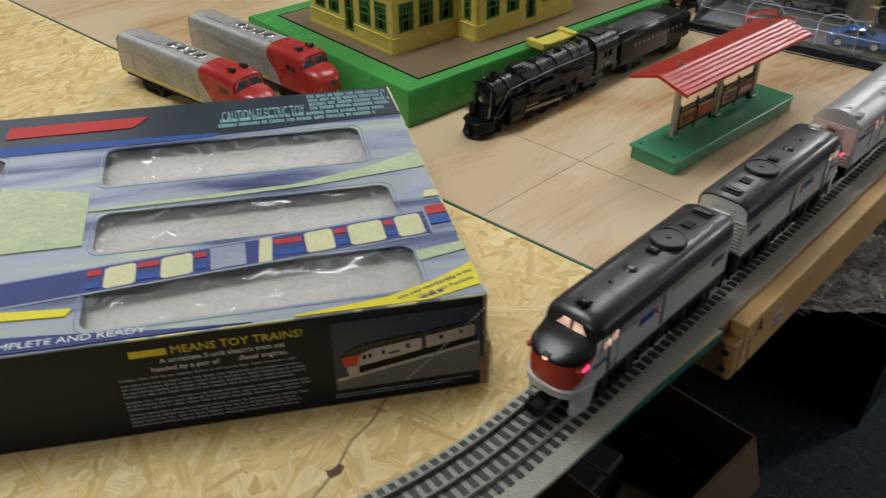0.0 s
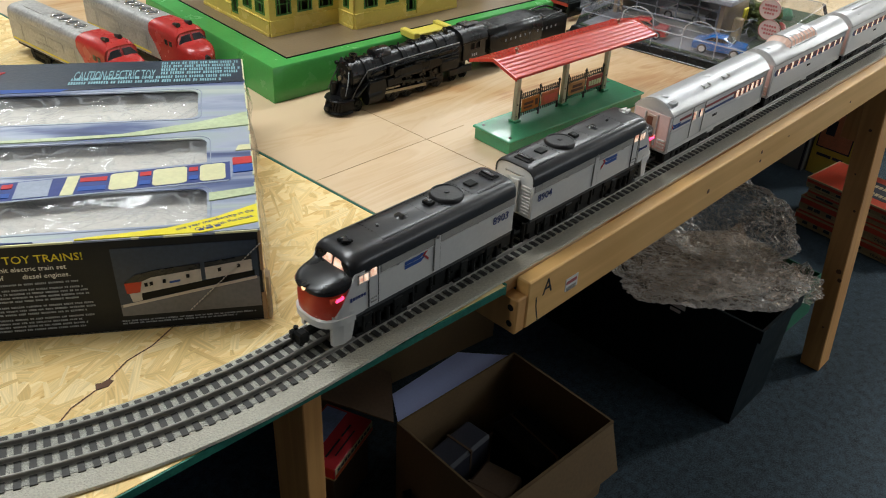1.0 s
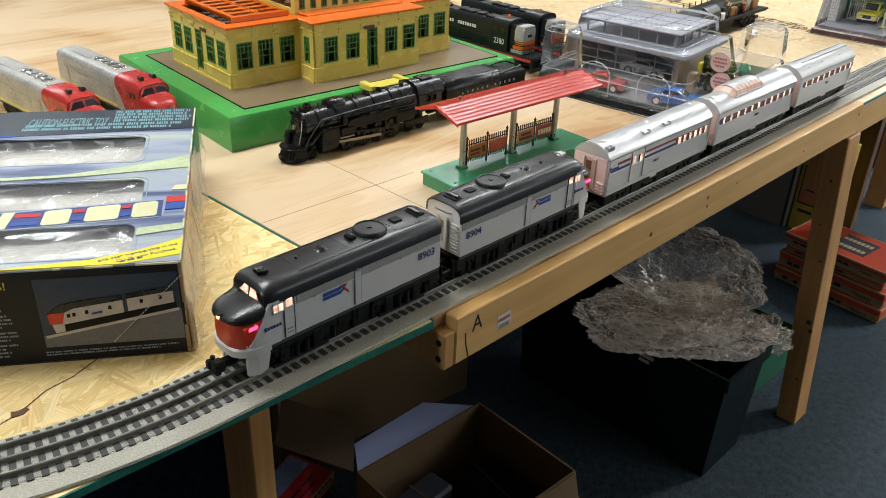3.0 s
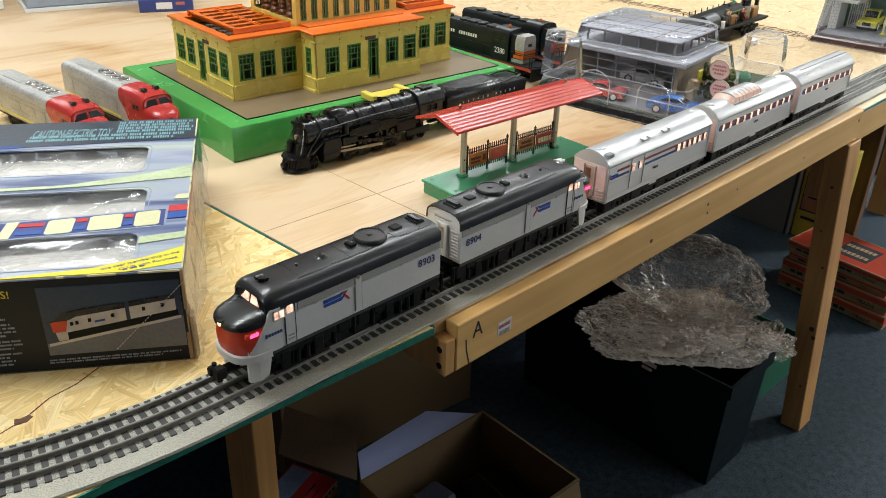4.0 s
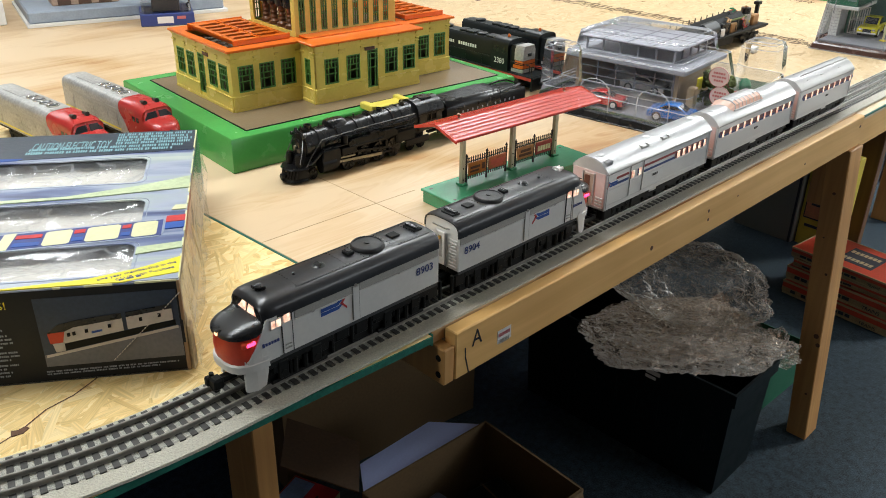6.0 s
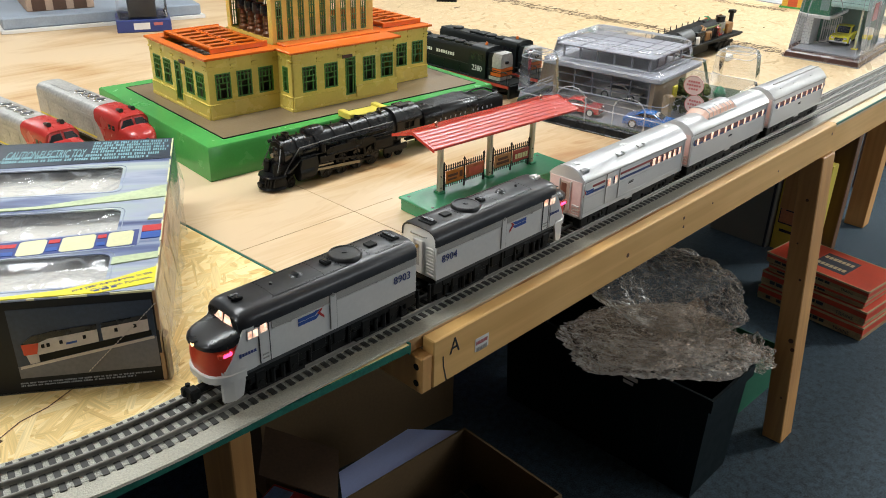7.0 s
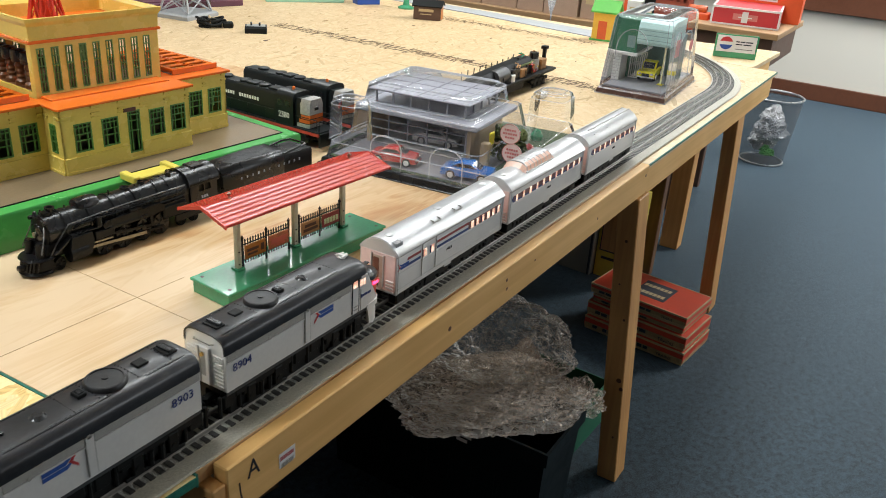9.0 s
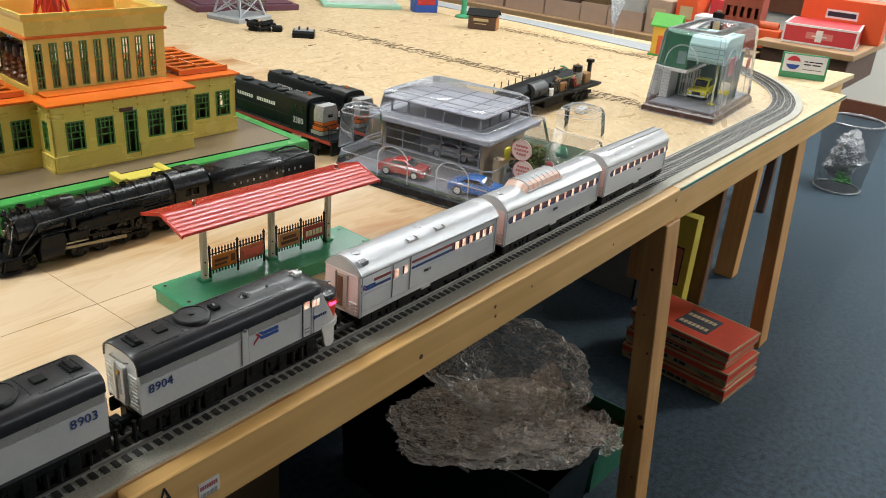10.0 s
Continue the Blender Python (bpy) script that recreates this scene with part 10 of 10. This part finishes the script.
for k, (y, w, d, h, z) in enumerate(((1.62, 0.20, 0.22, 0.10, 0), (1.41, 0.17, 0.20, 0.13, 0), (1.23, 0.12, 0.20, 0.15, 0), (1.10, 0.155, 0.22, 0.14, 0), (1.80, 0.16, 0.2, 0.13, 0))):
    o = thing("tan_carton", "open tan cardboard tray on the bench", "box", (2.935, y, 0.7455), -88 + 2 * (k % 3), group="cartons on the bench")
    part("body", open_box(w, d, h * 0.55, 0.004), PALE_MAUVE, o)
    part("content", box(0.008, w - 0.008, 0.01, d - 0.01, 0.005, h, 0.006), (PALE_MAUVE, SHED_BROWN, SHADED_KRAFT, GREY_BAND, SHADED_KRAFT)[k], o)
for k, (x, y, w, d, h, m, lb) in enumerate(((2.95, 0.935, 0.10, 0.12, 0.135, PALE_MAUVE, "tan carton"), (2.98, 0.825, 0.085, 0.16, 0.165, BOX_ORANGE, "orange box"), (2.96, 0.735, 0.06, 0.10, 0.10, WHITE_TRIM, "white box"), (3.12, 0.74, 0.16, 0.10, 0.15, BOX_RED, "red box"), (2.97, 0.667, 0.045, 0.05, 0.12, BLACK_MATT, "black case"))):
    o = thing("small_carton", lb + " standing among others on the bench", "box", (x, y, 0.7455), -86, group="cartons on the bench")
    part("body", box(0, w, 0, d, 0, h, 0.0015), m, o)
    part("label", box(w * 0.2, w * 0.8, -0.0008, 0, h * 0.45, h * 0.75), CREAM_PRINT, o)
o = thing("toy_brick_house", "brick red toy house with rows of window openings", "toy building", (2.975, 0.635, 0.7455), -84)
part("plinth", box(-0.01, 0.155, 0, 0.14, 0, 0.07, 0.002), BRICK_RED, o)
hs = [(0.014 + 0.027 * k, 0.028 + 0.027 * k, 0.115, 0.155) for k in range(5)]
part("front_wall", wall_bm(0, 0.145, 0.07, 0.19, 0.005, hs), BRICK_RED, o)
part("back_wall", box(0, 0.145, 0.11, 0.115, 0.07, 0.19), BRICK_RED, o)
part("side_wall", box(0.0, 0.005, 0.0052, 0.1098, 0.07, 0.19), BRICK_RED, o)
part("side_wall", box(0.14, 0.145, 0.0052, 0.1098, 0.07, 0.19), BRICK_RED, o)
part("roof", box(-0.004, 0.149, -0.004, 0.119, 0.1905, 0.197, 0.001), SHED_BROWN, o)
o = thing("toy_engine", "orange and black toy engine on the bench", "toy engine", (2.99, 0.505, 0.7455), -84)
part("body", box(0, 0.10, 0, 0.05, 0.012, 0.085, 0.004), BOX_ORANGE, o)
part("frame", box(-0.006, 0.106, 0.004, 0.046, 0, 0.014, 0.001), BLACK_MATT, o)
part("boiler", cyl((0.01, 0.025, 0.095), (0.085, 0.025, 0.095), 0.016, n=14), ORANGE_DARK, o)
o = thing("hanging_bag", "thin clear plastic bag hanging over the bench edge", "bag", (2.895, 1.045, 0.0))
bm = crumple((0, 0, 0.84), (0.012, 0.026, 0.095), 33, 0.5, 1.8, 4)
for v in bm.verts:
    k = max(0.15, min(1.0, (v.co.z - 0.73) / 0.12))
    v.co.y *= k
part("bag", bm, BAG, o).visible_shadow = False
setting("trim_1", box(5.655, 5.699, -3.5, 5.0, 0.585, 0.72, 0.006), BASE_M, "dark brown wooden rail on the cream wall", "rail")

# ---------------- marks on the boards ----------------
INK = mat("pen_ink", (0.012, 0.012, 0.016), 0.5)
PENCIL = mat("pencil_line", (0.43, 0.29, 0.155), 0.7, var=0.35, scale=40)
RUST = mat("old_track_mark", (0.12, 0.07, 0.035), 0.7, var=0.3)
KNOT = mat("wood_knot", (0.11, 0.045, 0.018), 0.6, var=0.3)


def stroke(pts, w, m, name, z, parent=table, axis="z", label=""):
    """A drawn line, w wide, along pts on a level board (or on an upright one)."""
    bm = bmesh.new()
    for a, b in zip(pts, pts[1:]):
        d = Vector((b[0] - a[0], b[1] - a[1]))
        n = Vector((-d.y, d.x)).normalized() * w / 2
        prism([(a[0] + n.x, a[1] + n.y), (b[0] + n.x, b[1] + n.y), (b[0] - n.x, b[1] - n.y), (a[0] - n.x, a[1] - n.y)], axis, z, z + (0.0004 if axis == "z" else -0.0004), bm)
    return part(name, bm, m, parent, label)


stroke([(0.170, 0.15), (0.167, 0.49)], 0.0008, PENCIL, "pencil_line", T + 0.0015)
stroke([(-0.03, 0.337), (0.245, 0.331)], 0.0008, PENCIL, "pencil_line", T + 0.0015)
stroke([(-0.482, 0.133), (-0.462, 0.140), (-0.445, 0.151), (-0.411, 0.160), (-0.380, 0.176), (-0.352, 0.180), (-0.314, 0.196)], 0.0011, KNOT, "crack", T + 0.0006, label="thin dark crack")
part("knot", prism([(-0.419, 0.158), (-0.409, 0.155), (-0.402, 0.159), (-0.404, 0.164), (-0.411, 0.163), (-0.416, 0.166)], "z", T, T + 0.0011), KNOT, table, "brown knot fleck")
rnd = random.Random(21)
for x0, x1, y0, y1, cnt, w in ((1.705, 1.790, 0.30, 1.56, 300, 0.0062), (2.335, 2.405, 0.62, 1.28, 110, 0.0045)):
    bm = bmesh.new()
    for k in range(cnt):
        y = y0 + (y1 - y0) * (k + rnd.random()) / cnt
        mode = rnd.random()
        xa = rnd.uniform(x0, x1)
        if mode < 0.62:
            ln, a = rnd.uniform(0.012, 0.050), radians(rnd.uniform(-12, 12))
        else:
            ln, a = rnd.uniform(0.010, 0.045), radians(90 + rnd.uniform(-10, 10))
            xa = rnd.choice((x0 + 0.012, x1 - 0.014, (x0 + x1) / 2)) + rnd.uniform(-0.003, 0.003)
        h = w * rnd.uniform(0.3, 0.8)
        b2 = box(-ln / 2, ln / 2, -h / 2, h / 2, 0, 0.0004)
        join(bm, b2, pose(min(max(xa, x0 + 0.02), x1 - 0.02), y, T - 0.0004, 0, 0, math.degrees(a)))
    part("track_mark", bm, RUST, table, "dark marks of an old track", kind="stuff")
for k in range(26):
    x, y, r = rnd.uniform(1.25, 2.35), rnd.uniform(0.22, 2.2), rnd.uniform(0.003, 0.010)
    pts = [(x + r * rnd.uniform(0.4, 1.6) * math.cos(q) * 1.8, y + r * rnd.uniform(0.3, 0.9) * math.sin(q)) for q in (0, 1, 2, 3, 4.2, 5.2)]
    part("knot", prism(pts, "z", T - 0.001, T + 0.0001 + 0.00001 * k), KNOT if k % 3 == 0 else FLAKE, table)
# pen marks, sticker, screws and knots of the face boards
words("A", 0.030, INK, table, pose(0.036, -0.0002, T - 0.020, 90, 0, 0) @ Matrix.Diagonal((0.85, 1, 1, 1)), "handwritten letter", "pen_letter")
stroke([(0.0165, T - 0.026), (0.0175, T - 0.040), (0.023, T - 0.062)], 0.0016, INK, "pen_stroke", 0.0, axis="y")
st = part("sticker", box(0.072, 0.096, -0.0005, 0, T - 0.046, T - 0.028), STICKER, table, "white and red price sticker")
bars([(0.0735 + 0.0026 * k, 0.0755 + 0.0026 * k, T - 0.0345, 0.0048) for k in range(8)], RED_PRINT, st, pose(0, -0.0005, 0, 90, 0, 0), "sticker_bar")
bars([(0.0745 + 0.0016 * k, 0.0745 + 0.0016 * k + (0.0010 if k % 3 else 0.0005), T - 0.0440, 0.0062) for k in range(12)], GREY_BAND, st, pose(0, -0.0005, 0, 90, 0, 0), "sticker_bar")
part("screw_hole", cyl((-0.0175, 0.0095, T - 0.029), (-0.0165, 0.0095, T - 0.029), 0.0042, n=12), BLACK_MATT, table)
part("screw_hole", cyl((-0.0175, 0.0095, T - 0.051), (-0.0165, 0.0095, T - 0.051), 0.0042, n=12), BLACK_MATT, table)
for x, z, r in ((0.405, 0.032, 0.0036), (0.565, 0.022, 0.0028), (0.568, 0.038, 0.0026), (0.66, 0.024, 0.0018), (0.92, 0.036, 0.0022), (1.172, 0.020, 0.0032)):
    part("knot", cyl((x, -0.0004, T - z), (x, 0.0006, T - z), r, n=10), KNOT, table)
for z, y, r in ((0.60, 0.006, 0.0035), (0.50, 0.004, 0.0022), (0.42, -0.020, 0.0030), (0.27, -0.034, 0.0060), (0.25, -0.045, 0.0050), (0.12, -0.045, 0.0028)):
    x = 1.121 + 0.018 * z / 0.696
    y = max(y, -0.07 + 0.056 * z / 0.696 + 0.008)
    part("knot", cyl((x - 0.0006, y, z), (x + 0.0006, y, z), r, n=9), KNOT, table)
part("joint_block", box(1.150, 1.235, 0.0265, 0.064, T - 0.20, T - 0.0805, 0.002), PINE_UP, table, "wooden block behind the joint")
o = thing("small_white_box", "small white cardboard box lying on the strand board", "box", (1.515, 0.405, T - 0.0005), 8)
part("body", box(0, 0.034, 0, 0.022, 0, 0.014, 0.0015), WHITE_TRIM, o)
part("tab", box(-0.0006, 0.0, 0.005, 0.017, 0.003, 0.011), STICKER, o)
